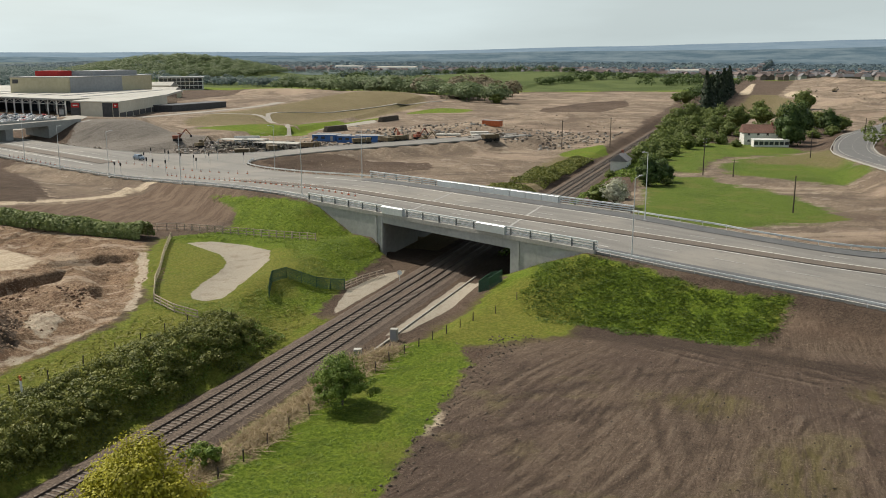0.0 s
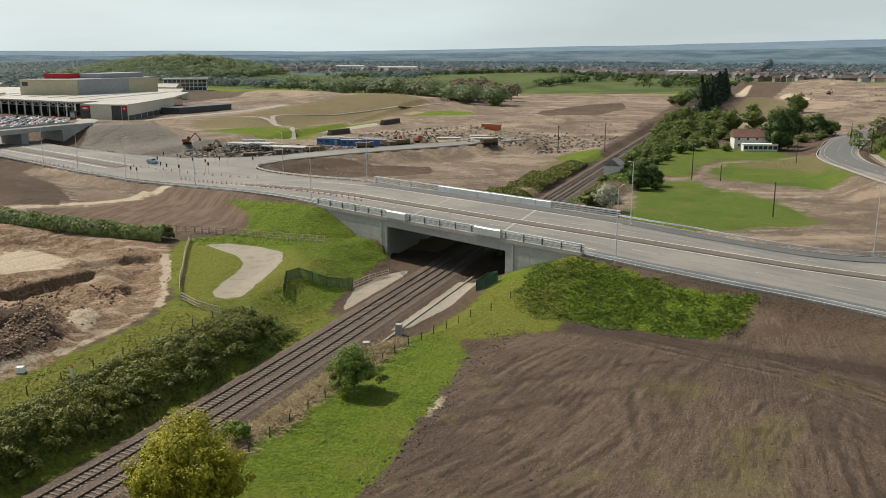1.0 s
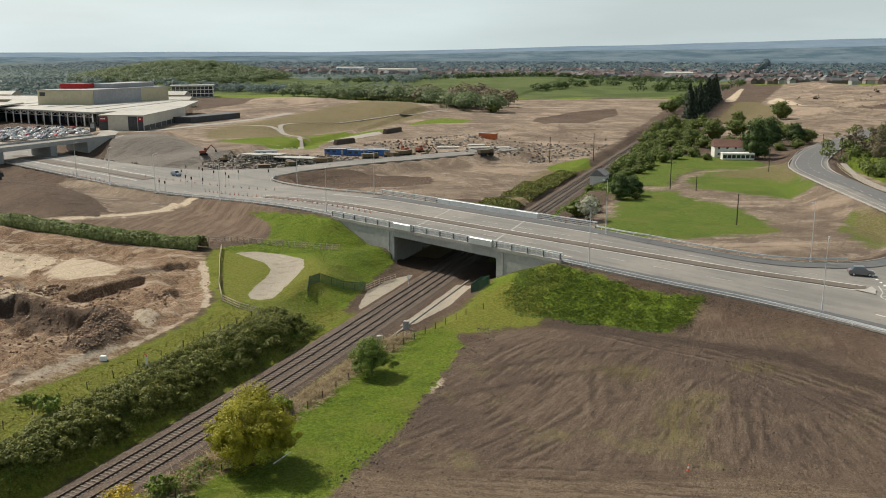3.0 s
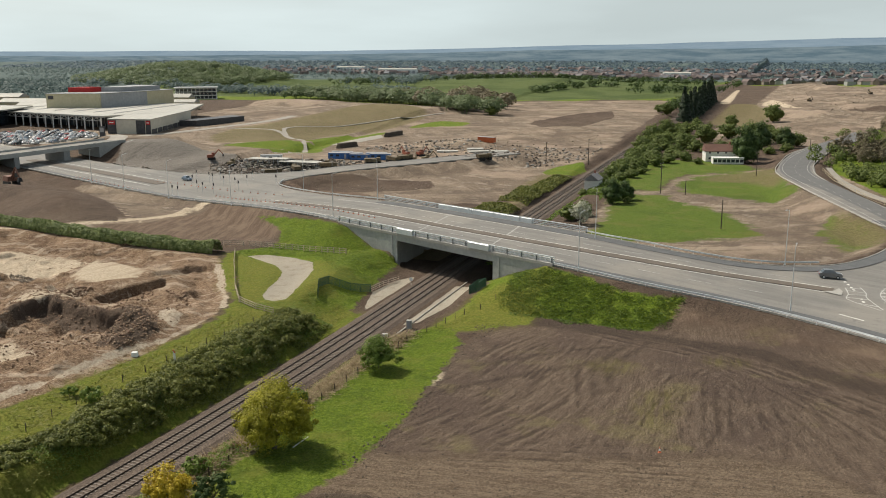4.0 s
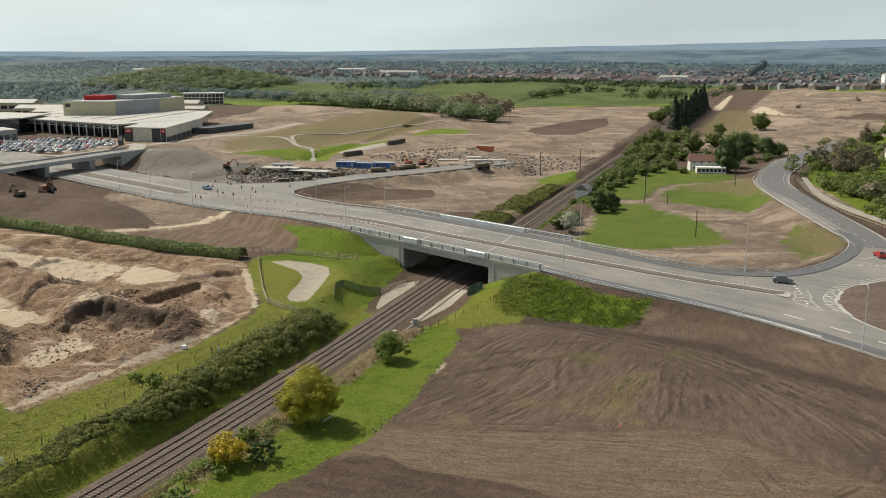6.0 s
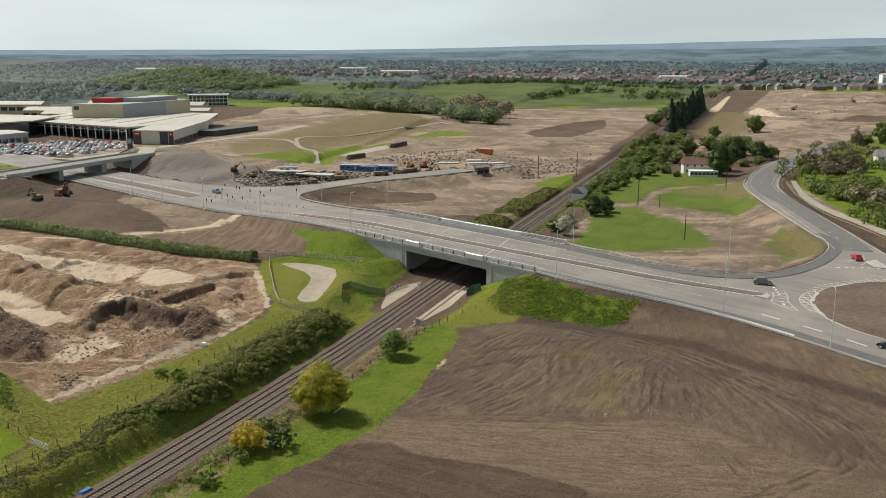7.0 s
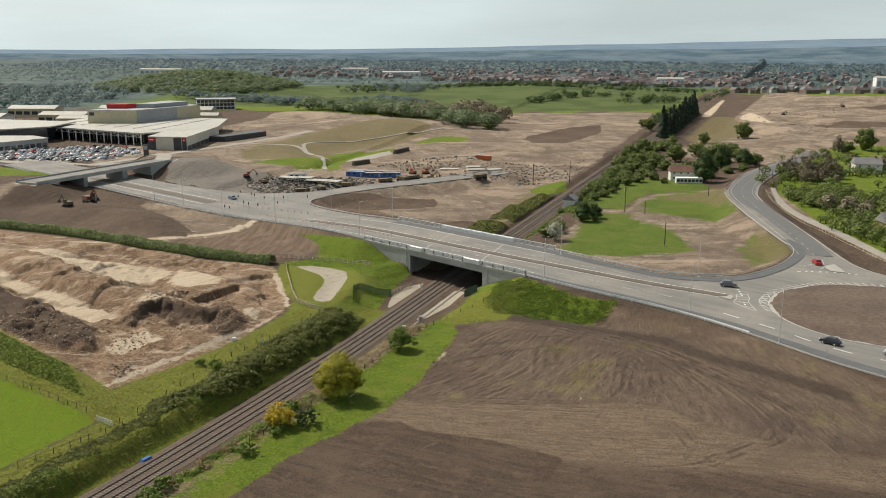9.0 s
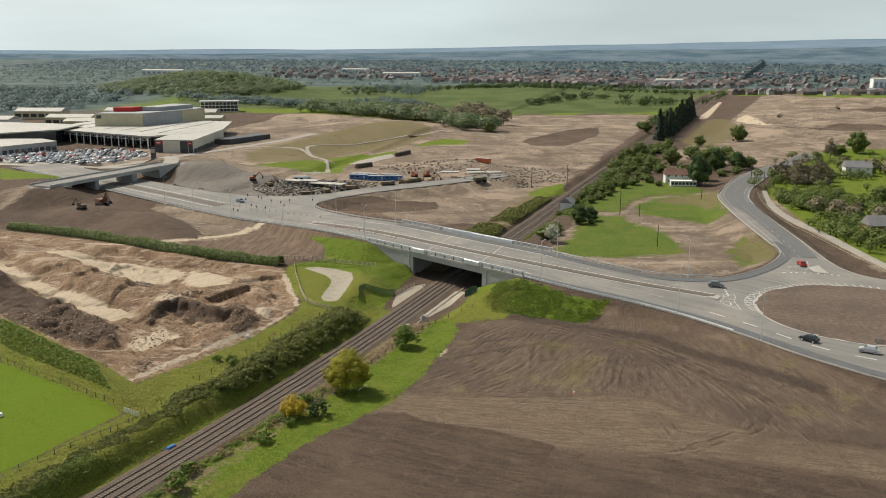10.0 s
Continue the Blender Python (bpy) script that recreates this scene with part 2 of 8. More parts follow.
    tan_ = over(tan_, speck, 0.54, 0.58, 0.55, (0.056, 0.039, 0.028))
    tan_ = over(tan_, speck, 0.46, 0.42, 0.55, (0.270, 0.211, 0.149))
    c = q.mix(zone("z_fan", 0.4), mud, fan)
    c = q.mix(zone("z_tan", 0.45, 0.7), c, tan_)
    # grooves in z_rut go darker and ridges paler, besides their slight relief
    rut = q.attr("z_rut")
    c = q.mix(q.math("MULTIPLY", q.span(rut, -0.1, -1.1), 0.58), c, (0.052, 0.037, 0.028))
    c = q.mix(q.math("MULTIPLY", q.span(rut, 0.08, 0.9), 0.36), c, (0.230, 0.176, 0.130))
    rake = q.noise(0.7, 8, 0.7, (1.0, 8.0, 8.0), 12, wave=0.15)
    slope_ = two(rake, 0.40, 0.60, (0.122, 0.084, 0.060), (0.176, 0.126, 0.090))
    slope_ = over(slope_, speck, 0.54, 0.58, 0.5, (0.066, 0.045, 0.032))
    slope_ = over(slope_, patchy, 0.54, 0.66, 0.5, (0.23, 0.170, 0.122))
    c = q.mix(zone("z_bank", 0.3, 1.1, patchy), c, slope_)
    # darker soil along the haul band, the ridge and the tyre arcs
    c = q.mix(q.math("MULTIPLY", zone("z_dark", 0.45, 1.8), 0.75), c, over((0.052, 0.037, 0.029), grit, 0.48, 0.40, 0.8, (0.12, 0.09, 0.068)))
    c = q.mix(q.math("MULTIPLY", zone("z_moss", 0.35), q.span(ray, 0.35, 0.6, 0.05, 0.42)), c, (0.150, 0.140, 0.030))
    c = q.mix(zone("z_pale", 0.16, 1.3, patchy), c, pale)
    c = q.mix(zone("z_clay"), c, clay)
    c = q.mix(zone("z_sand", 0.22, 1.5), c, sand)
    c = q.mix(zone("z_grey"), c, grey)
    c = q.mix(zone("z_spoil", 0.10, 1.3), c, mud)
    c = q.mix(zone("z_grass"), c, grass)
    meadow = two(fine, 0.38, 0.62, (0.062, 0.098, 0.013), (0.122, 0.166, 0.024))
    meadow = over(meadow, patchy, 0.50, 0.64, 0.55, (0.150, 0.142, 0.040))
    meadow = over(meadow, q.noise(0.05, 4), 0.5, 0.66, 0.5, (0.062, 0.098, 0.014))
    meadow = over(meadow, speck, 0.54, 0.60, 0.45, (0.045, 0.062, 0.014))
    c = q.mix(zone("z_meadow", 0.13, 1.5, patchy), c, meadow)
    c = q.mix(q.math("MULTIPLY", zone("z_olive", 0.4), q.span(brk, 0.3, 0.6, 0.5, 0.88)), c, two(fine, 0.4, 0.62, (0.116, 0.122, 0.018), (0.192, 0.188, 0.036)))
    c = q.mix(q.math("MULTIPLY", zone("z_rough", 0.3), 0.85), c, over(two(fine, 0.4, 0.62, (0.110, 0.088, 0.042), (0.195, 0.160, 0.082)), brk, 0.52, 0.66, 0.6, (0.105, 0.115, 0.026)))
    c = q.mix(zone("z_lawn", 0.05), c, lawn)
    c = q.mix(zone("z_rim", 0.12, 1.6), c, over((0.46, 0.39, 0.30), fine, 0.45, 0.6, 0.7, (0.26, 0.19, 0.135)))
    c = q.mix(zone("z_dry"), c, dry)
    c = q.mix(zone("z_stone"), c, stone)
    c = q.mix(zone("z_field", 0.05), c, field)
    c = q.mix(zone("z_far", 0.3), c, haze_wood_floor)
    q.base(c)
    hgt = q.math("ADD", q.math("MULTIPLY", st, 1.1), q.math("MULTIPLY", fine, 0.9))
    hgt = q.math("ADD", hgt, q.math("MULTIPLY", grit, 0.25))
    hgt = q.math("ADD", hgt, q.math("MULTIPLY", q.math("MULTIPLY", rib, 0.8), q.attr("z_fan")))
    hgt = q.math("ADD", hgt, q.math("MULTIPLY", speck, 0.5))
    q.bump(q.math("ADD", hgt, q.math("MULTIPLY", clod, 0.25)), 1.0, 0.4)
    return q.m


def asphalt_material():
    q = Mat("worn_asphalt", 0.85, 0, 0.3)
    fine, lane = q.noise(9.0, 4, 0.7), q.noise(0.35, 6, 0.65, (1, 16, 1), 65.7)
    c = q.mix(q.span(fine, 0.3, 0.7), (0.160, 0.153, 0.141), (0.222, 0.212, 0.195))
    c = q.mix(q.math("MULTIPLY", q.span(lane, 0.42, 0.60), 0.5), c, (0.125, 0.119, 0.110))
    c = q.mix(q.math("MULTIPLY", q.span(q.noise(0.06, 4), 0.48, 0.66), 0.55), c, (0.25, 0.23, 0.20))
    c = q.mix(q.math("MULTIPLY", q.span(q.noise(0.9, 5, 0.7), 0.56, 0.66), 0.35), c, (0.105, 0.098, 0.089))
    q.base(c).bump(fine, 0.2, 0.01)
    return q.m


M_GROUND = ground_material()
M_ASPHALT = asphalt_material()
M_DARKPATH = speckled("dark_footway_asphalt", (0.085, 0.088, 0.092), (0.125, 0.127, 0.128), 6)
M_MEDIAN = speckled("brown_median_fill", (0.10, 0.082, 0.068), (0.15, 0.125, 0.10), 4)
M_ISLAND = speckled("bare_island_soil", (0.088, 0.064, 0.049), (0.145, 0.108, 0.083), 0.9, 0.95, bump=0.8, dist=0.1, stain=0.45)
M_WHITE = speckled("white_road_paint", (0.55, 0.54, 0.50), (0.72, 0.71, 0.67), 5)
M_KERB = speckled("concrete_kerb", (0.30, 0.29, 0.265), (0.40, 0.385, 0.35), 3)
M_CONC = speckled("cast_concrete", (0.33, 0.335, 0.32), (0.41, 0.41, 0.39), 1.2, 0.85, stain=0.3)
# slightly darker concrete for the bridge deck, its beams and the overbridge piers
M_CONCD = speckled("darker_concrete", (0.27, 0.275, 0.27), (0.33, 0.335, 0.325), 1.5, 0.85)
M_GALV = speckled("galvanised_steel", (0.56, 0.585, 0.59), (0.68, 0.70, 0.70), 5, 0.45, 0.25, 0.5, 0.1, 0.005)
M_PANEL = speckled("pale_metal_panel", (0.50, 0.53, 0.54), (0.60, 0.63, 0.63), 3, 0.4, 0.2, 0.5, 0.1, 0.005)
M_BALLAST = speckled("rail_ballast", (0.056, 0.041, 0.032), (0.155, 0.118, 0.092), 5.0, 0.95, bump=0.9, dist=0.08)
M_RAIL = speckled("rusty_rail", (0.05, 0.038, 0.032), (0.10, 0.075, 0.06), 6, 0.5, 0.5)
M_SLEEPER = speckled("concrete_sleeper", (0.115, 0.092, 0.076), (0.21, 0.176, 0.148), 4)
M_LANE = speckled("worn_lane_paint", (0.36, 0.35, 0.33), (0.52, 0.51, 0.48), 5)
M_WOOD = speckled("weathered_fence_wood", (0.38, 0.30, 0.24), (0.52, 0.43, 0.35), 5)
M_POLE = speckled("dark_creosoted_pole", (0.045, 0.036, 0.03), (0.08, 0.065, 0.052), 4)
M_BARK = speckled("bark", (0.06, 0.05, 0.04), (0.14, 0.115, 0.09), 4)
M_GREENMESH = speckled("green_palisade", (0.025, 0.075, 0.045), (0.05, 0.11, 0.07), 6, 0.5)
M_CREAM = speckled("cream_cladding", (0.47, 0.42, 0.28), (0.53, 0.48, 0.33), 0.6, 0.6)
M_BEIGE = speckled("pale_beige_cladding", (0.55, 0.51, 0.42), (0.62, 0.58, 0.49), 0.6, 0.6)
M_GREYCLAD = speckled("grey_cladding", (0.30, 0.305, 0.31), (0.36, 0.365, 0.37), 0.6, 0.55)
M_PALEROOF = speckled("pale_roof_sheet", (0.34, 0.33, 0.295), (0.45, 0.435, 0.39), 0.4, 0.6)
M_RED = speckled("red_panel", (0.40, 0.02, 0.02), (0.48, 0.035, 0.03), 1, 0.5)
M_DARKCLAD = speckled("charcoal_cladding", (0.045, 0.045, 0.05), (0.075, 0.075, 0.08), 0.8, 0.5)
M_SIGWHITE = speckled("white_paint", (0.70, 0.70, 0.68), (0.80, 0.80, 0.78), 3, 0.6)
M_BLACK = speckled("black_plastic", (0.015, 0.015, 0.016), (0.03, 0.03, 0.03), 6, 0.5)
M_BLUE = speckled("blue_painted_steel", (0.03, 0.10, 0.30), (0.05, 0.15, 0.38), 2, 0.5)
M_ORANGE = speckled("orange_paint", (0.42, 0.10, 0.035), (0.55, 0.16, 0.06), 2, 0.5)
M_PLANT = speckled("faded_red_plant_paint", (0.20, 0.06, 0.035), (0.33, 0.11, 0.065), 2, 0.6, stain=0.5)
M_RUST = speckled("rusty_red_paint", (0.16, 0.075, 0.05), (0.28, 0.14, 0.10), 2, 0.7, stain=0.6)
M_YELLOW = speckled("muddy_yellow_paint", (0.10, 0.08, 0.055), (0.21, 0.16, 0.085), 2, 0.6, stain=0.6)
M_BRICK = speckled("red_brick", (0.19, 0.075, 0.05), (0.30, 0.13, 0.09), 2)
M_TILE = speckled("brown_roof_tile", (0.12, 0.065, 0.05), (0.20, 0.11, 0.085), 2)
M_GREYTILE = speckled("grey_roof_tile", (0.17, 0.165, 0.17), (0.26, 0.25, 0.25), 2)
M_RENDER = speckled("white_render_wall", (0.62, 0.61, 0.57), (0.72, 0.71, 0.67), 1.5)
M_GLASS = Mat("dark_window_glass", 0.08, 0, 0.8).base((0.03, 0.04, 0.05)).m
M_TYRE = speckled("rubber_tyre", (0.015, 0.015, 0.015), (0.03, 0.03, 0.03), 8)
M_LEAF = leafy("spring_leaves", (0.080, 0.135, 0.020), (0.22, 0.285, 0.055), 0.4)
M_LEAFY = leafy("yellow_green_leaves", (0.19, 0.185, 0.010), (0.44, 0.41, 0.035))
M_LEAFG = leafy("golden_leaves", (0.30, 0.22, 0.008), (0.60, 0.46, 0.04))
M_LEAFD = leafy("dark_leaves", (0.035, 0.065, 0.016), (0.095, 0.14, 0.035))
M_LEAFC = leafy("conifer_needles", (0.014, 0.028, 0.014), (0.04, 0.06, 0.026), 0.1)
M_LEAFB = leafy("bramble_leaves", (0.066, 0.085, 0.017), (0.260, 0.268, 0.068), 0.35)
M_LEAFH = leafy("hedge_leaves", (0.085, 0.125, 0.030), (0.270, 0.315, 0.115), 0.4)
M_LEAFL = leafy("fresh_scrub_leaves", (0.072, 0.106, 0.023), (0.188, 0.225, 0.055), 0.45)
M_LEAFR = leafy("reddish_scrub", (0.10, 0.055, 0.025), (0.22, 0.13, 0.05), 0.2)
M_LEAFW = leafy("blossom", (0.25, 0.27, 0.18), (0.62, 0.61, 0.50), 0.3)
M_LEAFT = leafy("bare_twigs", (0.130, 0.110, 0.068), (0.230, 0.195, 0.120), 0.2)
M_STRAW = leafy("dead_bracken", (0.20, 0.145, 0.075), (0.42, 0.33, 0.20), 0.25)
# haze blue is mixed into the leaf colour of the far trees
M_HAZEWOOD = leafy("haze_tinted_wood", (0.090, 0.134, 0.130), (0.142, 0.186, 0.174), 0.6)
M_HILLWOOD = leafy("hill_wood_leaves", (0.108, 0.152, 0.070), (0.200, 0.245, 0.115), 0.5)

# ---- mesh helpers ----
class Geo:
    """Collects vertices and faces for one mesh."""

    def __init__(self):
        self.v, self.f = [], []

    def add(self, verts, faces):
        k = len(self.v)
        self.v += [tuple(p) for p in verts]
        self.f += [tuple(i + k for i in f) for f in faces]
        return self

    def box(self, c, size, yaw=0.0, taper=1.0, pitch=0.0):
        hx, hy, hz = (a / 2 for a in size)
        m = Matrix.Translation(c) @ Euler((0, pitch, yaw)).to_matrix().to_4x4()
        pts = []
        for z, t in ((-hz, 1.0), (hz, taper)):
            pts += [m @ Vector((x * hx * t, y * hy * t, z)) for x, y in ((-1, -1), (1, -1), (1, 1), (-1, 1))]
        return self.add(pts, [(3, 2, 1, 0), (4, 5, 6, 7), (0, 1, 5, 4), (1, 2, 6, 5), (2, 3, 7, 6), (3, 0, 4, 7)])

    def tube(self, a, b, r0, r1=None, n=8, caps=True):
        a, b = Vector(a), Vector(b)
        r1 = r0 if r1 is None else r1
        q = (b - a).to_track_quat("Z", "Y")
        ring = [Vector((math.cos(2 * math.pi * i / n), math.sin(2 * math.pi * i / n), 0)) for i in range(n)]
        pts = [a + q @ (p * r0) for p in ring] + [b + q @ (p * r1) for p in ring]
        fs = [(i, (i + 1) % n, n + (i + 1) % n, n + i) for i in range(n)]
        if caps:
            fs += [tuple(range(n - 1, -1, -1)), tuple(range(n, 2 * n))]
        return self.add(pts, fs)

    def sweep(self, line, section, up=Vector((0, 0, 1))):
        """A section of (across, up) points drawn along a line of points."""
        line = [Vector(p) for p in line]
        k, pts, fs = len(section), [], []
        for i, p in enumerate(line):
            t = line[min(i + 1, len(line) - 1)] - line[max(i - 1, 0)]
            t.z = 0
            side = t.normalized().cross(up)
            pts += [p + side * a + up * h for a, h in section]
        for i in range(len(line) - 1):
            for j in range(k):
                j2 = (j + 1) % k
                fs.append((i * k + j, i * k + j2, (i + 1) * k + j2, (i + 1) * k + j))
        fs += [tuple(range(k)), tuple(range(len(pts) - 1, len(pts) - k - 1, -1))]
        return self.add(pts, fs)

    def prism(self, poly, z0, z1):
        """An upright prism over a plan outline that runs anticlockwise."""
        n = len(poly)
        pts = [(x, y, z0) for x, y in poly] + [(x, y, z1) for x, y in poly]
        return self.add(pts, [tuple(range(n - 1, -1, -1)), tuple(range(n, 2 * n))] + [(i, (i + 1) % n, n + (i + 1) % n, n + i) for i in range(n)])

    def gable(self, c, size, yaw, rise, over=0.3):
        """A pitched roof; its ridge runs along the longer x side."""
        lx, ly = size[0] / 2 + over, size[1] / 2 + over
        m = Matrix.Translation(c) @ Euler((0, 0, yaw)).to_matrix().to_4x4()
        pts = [m @ Vector(p) for p in ((-lx, -ly, 0), (lx, -ly, 0), (lx, ly, 0), (-lx, ly, 0), (-lx, 0, rise), (lx, 0, rise), (-lx, -ly, -0.2), (lx, -ly, -0.2), (lx, ly, -0.2), (-lx, ly, -0.2))]
        return self.add(pts, [(0, 1, 5, 4), (2, 3, 4, 5), (0, 4, 3), (1, 2, 5), (6, 9, 8, 7), (0, 6, 7, 1), (1, 7, 8, 2), (2, 8, 9, 3), (3, 9, 6, 0)])

    def mesh(self, name, mat, smooth=False):
        me = bpy.data.meshes.new(name)
        me.from_pydata(self.v, [], self.f)
        me.materials.append(mat)
        if smooth:
            me.polygons.foreach_set("use_smooth", [True] * len(me.polygons))
        me.update()
        return me


def array_mesh(name, verts, faces, mat, smooth=False):
    """A mesh from numpy arrays of vertices and of equal-sided faces."""
    me = bpy.data.meshes.new(name)
    k = faces.shape[1]
    me.vertices.add(len(verts)), me.loops.add(faces.size), me.polygons.add(len(faces))
    me.vertices.foreach_set("co", np.ascontiguousarray(verts, dtype=np.float32).ravel())
    me.loops.foreach_set("vertex_index", np.ascontiguousarray(faces, dtype=np.int32).ravel())
    me.polygons.foreach_set("loop_start", np.arange(0, faces.size, k, dtype=np.int32))
    me.polygons.foreach_set("loop_total", np.full(len(faces), k, dtype=np.int32))
    if smooth:
        me.polygons.foreach_set("use_smooth", np.ones(len(faces), dtype=bool))
    me.materials.append(mat)
    me.update(calc_edges=True)
    me.validate()
    return me


def part(name, geo, mat, parent=None, label="", smooth=False):
    me = geo.mesh(name, mat, smooth) if isinstance(geo, Geo) else geo
    ob = new(name, me)
    ob.parent = parent
    return tagged(ob, label)


def thing(name, label, category, at=(0, 0, 0), yaw=0.0, group="", kind=""):
    """An Empty at a thing's base."""
    ob = new(name)
    ob.empty_display_size = 0.3
    ob.matrix_basis = Matrix.Translation(at) @ Matrix.Rotation(yaw, 4, "Z")
    return tagged(ob, label, category, group, kind)


def place(at, yaw=0.0, scale=1.0):
    return Matrix.Translation(at) @ Matrix.Rotation(yaw, 4, "Z") @ Matrix.Scale(scale, 4)


# ---- plan: the road runs along D from A, with N to its far side ----
AX, AY, DX, DY, NX, NY = -27.5, 151.5, 0.911, -0.412, 0.412, 0.911
ROAD_YAW = math.atan2(DY, DX)


def W(s, o):
    return (AX + s * DX + o * NX, AY + s * DY + o * NY)


def sstep(a, b, x):
    t = np.clip((x - a) / (b - a), 0, 1)
    return t * t * (3 - 2 * t)


def road_z(x, y):
    s = (x - AX) * DX + (y - AY) * DY
    z = 7.4 - 2.4 * sstep(50, 125, s) - 3.4 * (1 - sstep(-85, 0, s))
    return z - 4.2 * sstep(165, 340, y) * sstep(60, 80, x)


def rail_x(y):
    """The left rail of the left-hand track."""
    y = np.asarray(y, dtype=float)
    return 1.9 + 0.034 * (y - 118) - 0.000415 * np.maximum(0, 100 - y) ** 2


RAIL_Z = -0.5


def inside(poly, x, y):
    """Metres inside an outline (positive) or outside it (negative)."""
    p = np.asarray(poly, dtype=float)
    dist = np.full(x.shape, 1e9)
    odd = np.zeros(x.shape, dtype=bool)
    for (x0, y0), (x1, y1) in zip(p, np.roll(p, -1, axis=0)):
        ex, ey = x1 - x0, y1 - y0
        t = np.clip(((x - x0) * ex + (y - y0) * ey) / (ex * ex + ey * ey), 0, 1)
        dist = np.minimum(dist, np.hypot(x - x0 - t * ex, y - y0 - t * ey))
        odd ^= ((y0 > y) != (y1 > y)) & (x < ex * (y - y0) / (ey if ey else 1e-9) + x0)
    return np.where(odd, dist, -dist)


def rough(x, y, size, seed=0):
    """Smooth value noise on the plane, about -1 to 1."""
    rng = np.random.RandomState(seed)
    tab = rng.uniform(-1, 1, (64, 64))
    u, v = x / size, y / size
    i, j = np.floor(u).astype(int), np.floor(v).astype(int)
    a, b = sstep(0, 1, u - i), sstep(0, 1, v - j)
    g = lambda p, r: tab[p % 64, r % 64]
    return (g(i, j) * (1 - a) + g(i + 1, j) * a) * (1 - b) + (g(i, j + 1) * (1 - a) + g(i + 1, j + 1) * a) * b


def fractal(x, y, size, n=4, seed=0):
    return sum(rough(x, y, size / 2 ** k, seed + k) / 2 ** k for k in range(n)) / 1.6


ROAD_L = [W(0, 1.0), W(0, 30.0), W(-36, 30.5), W(-56, 33.5), W(-70, 36.5), W(-79, 40), W(-86, 47), W(-90, 62), W(-89, 88), W(-82, 125), W(-75, 170), W(-86, 172), W(-94, 128), W(-101, 92), W(-103, 64),
          W(-110, 50), W(-120, 40), W(-137, 33.5), W(-179, 29), W(-300, 26), W(-300, 0), W(-173, 0.5), W(-113, 0), W(-82, 2), W(-62, 4), W(-42, 4), W(-20, 2.5)]
ROAD_R = [W(66.6, 0.5), (44.5, 120.2), (54.7, 116.9), (65.9, 113.6), (75.1, 109.8), (84, 104.8), (92.3, 98.6), (98.5, 93.5), (104.8, 88), (110.5, 83.6), (117, 79.3), (123, 75.7), (140, 69), (168, 63),
          (170, 80), (160, 98), (163, 125), (157, 146), (145, 158), (134, 164), (128.4, 167), (122.8, 174.5), (118.8, 187.5), (113.2, 213), (104.8, 249), (98.4, 280), (94.8, 310), (96, 342), (104.6, 388), (118, 436), (138, 500),
          (129, 503), (108.5, 443), (90, 388), (83.6, 350), (80.6, 314), (86.5, 273), (91.8, 246), (101.5, 207), (104.6, 198), (105, 188), (102.5, 176), (98, 164.5), (91.3, 153.5), (85, 147.8), (75.5, 144), (67.4, 143.6), (57, 146.3), (47.9, 150), W(60, 29.5)]
DECK = [W(0, 0), W(66.6, 0), W(66.6, 30.5), W(0, 30.5)]
PLATEAU = [(-213, 282), (-193, 285), (-180, 297), (-196, 322), (-232, 318)]
PLATEAU_S = [(-212, 194), (-203, 204), (-212, 216), (-232, 246), (-252, 250), (-300, 262), (-300, 225), (-252, 196)]
POND = [(-42, 131), (-38, 133.5), (-31.3, 133.4), (-24.5, 130.5), (-21, 124), (-18.2, 114), (-16, 105), (-15.2, 100.5), (-16.6, 98.6), (-19, 98.8), (-21.2, 102), (-22.6, 107), (-24.2, 114), (-26.6, 120), (-31, 125), (-36.5, 128.2)]
PIT = [(-185, 100), (-182, 145), (-140, 140.5), (-105, 136.5), (-70, 131.5), (-48, 127), (-40, 119.5), (-31, 111), (-27.5, 100), (-21.5, 86), (-20.5, 66), (-23.5, 44), (-28, 27), (-40, 32), (-62, 40), (-88, 51), (-125, 62), (-175, 66)]
LAWN = [(-130, 58), (-65.3, 28.2), (-20.5, 14.2), (-23.5, -14), (-32, -60), (-160, -60), (-170, 70)]


PIT_STRIP = [(-146, 109), (-124, 99), (-106, 91), (-78, 81), (-63, 74), (-62, 69), (-64, 65), (-72, 68), (-88, 77), (-111, 87), (-137, 98)]
PIT_PAD = [(-68, 102), (-71, 111), (-67, 115), (-55, 110), (-53, 104), (-58, 98), (-63, 98)]
SPOIL_A = [(-34, 79), (-29, 78), (-24, 72), (-24, 62), (-28, 62), (-32, 70)]
BASIN = [(-54, 71), (-56, 75), (-53.3, 79), (-48.5, 77.6), (-43, 75.4), (-38, 75.2), (-34.9, 77.3), (-31, 74), (-30, 66), (-36, 58), (-48, 58), (-55, 64)]
SCARP = [(-56, 70), (-57.4, 76), (-53.3, 80.6), (-47.6, 79), (-42.6, 77), (-38, 76.8), (-34, 79), (-30, 76), (-31, 72), (-35, 74), (-39, 72), (-44, 72.4), (-50, 74.5), (-52.5, 75), (-53.5, 71)]
TRENCH = [(-50.8, 88.8), (-46.8, 106.0), (-43.4, 100.6), (-45.9, 85.9)]
RIDGE = [(25.5, 33.4), (30.9, 34.4), (35.3, 31.9), (41, 31.6), (50, 31.4), (56, 29.6), (62, 28), (62, 27.4), (55.7, 28.9), (50, 30.7), (41, 30.8), (35, 31), (30.5, 33), (25.5, 32.4)]
MOUND_TOP = [(-190, 178), (-176, 196), (-150, 199), (-128, 184), (-112, 172), (-96, 153), (-112, 143), (-150, 148)]
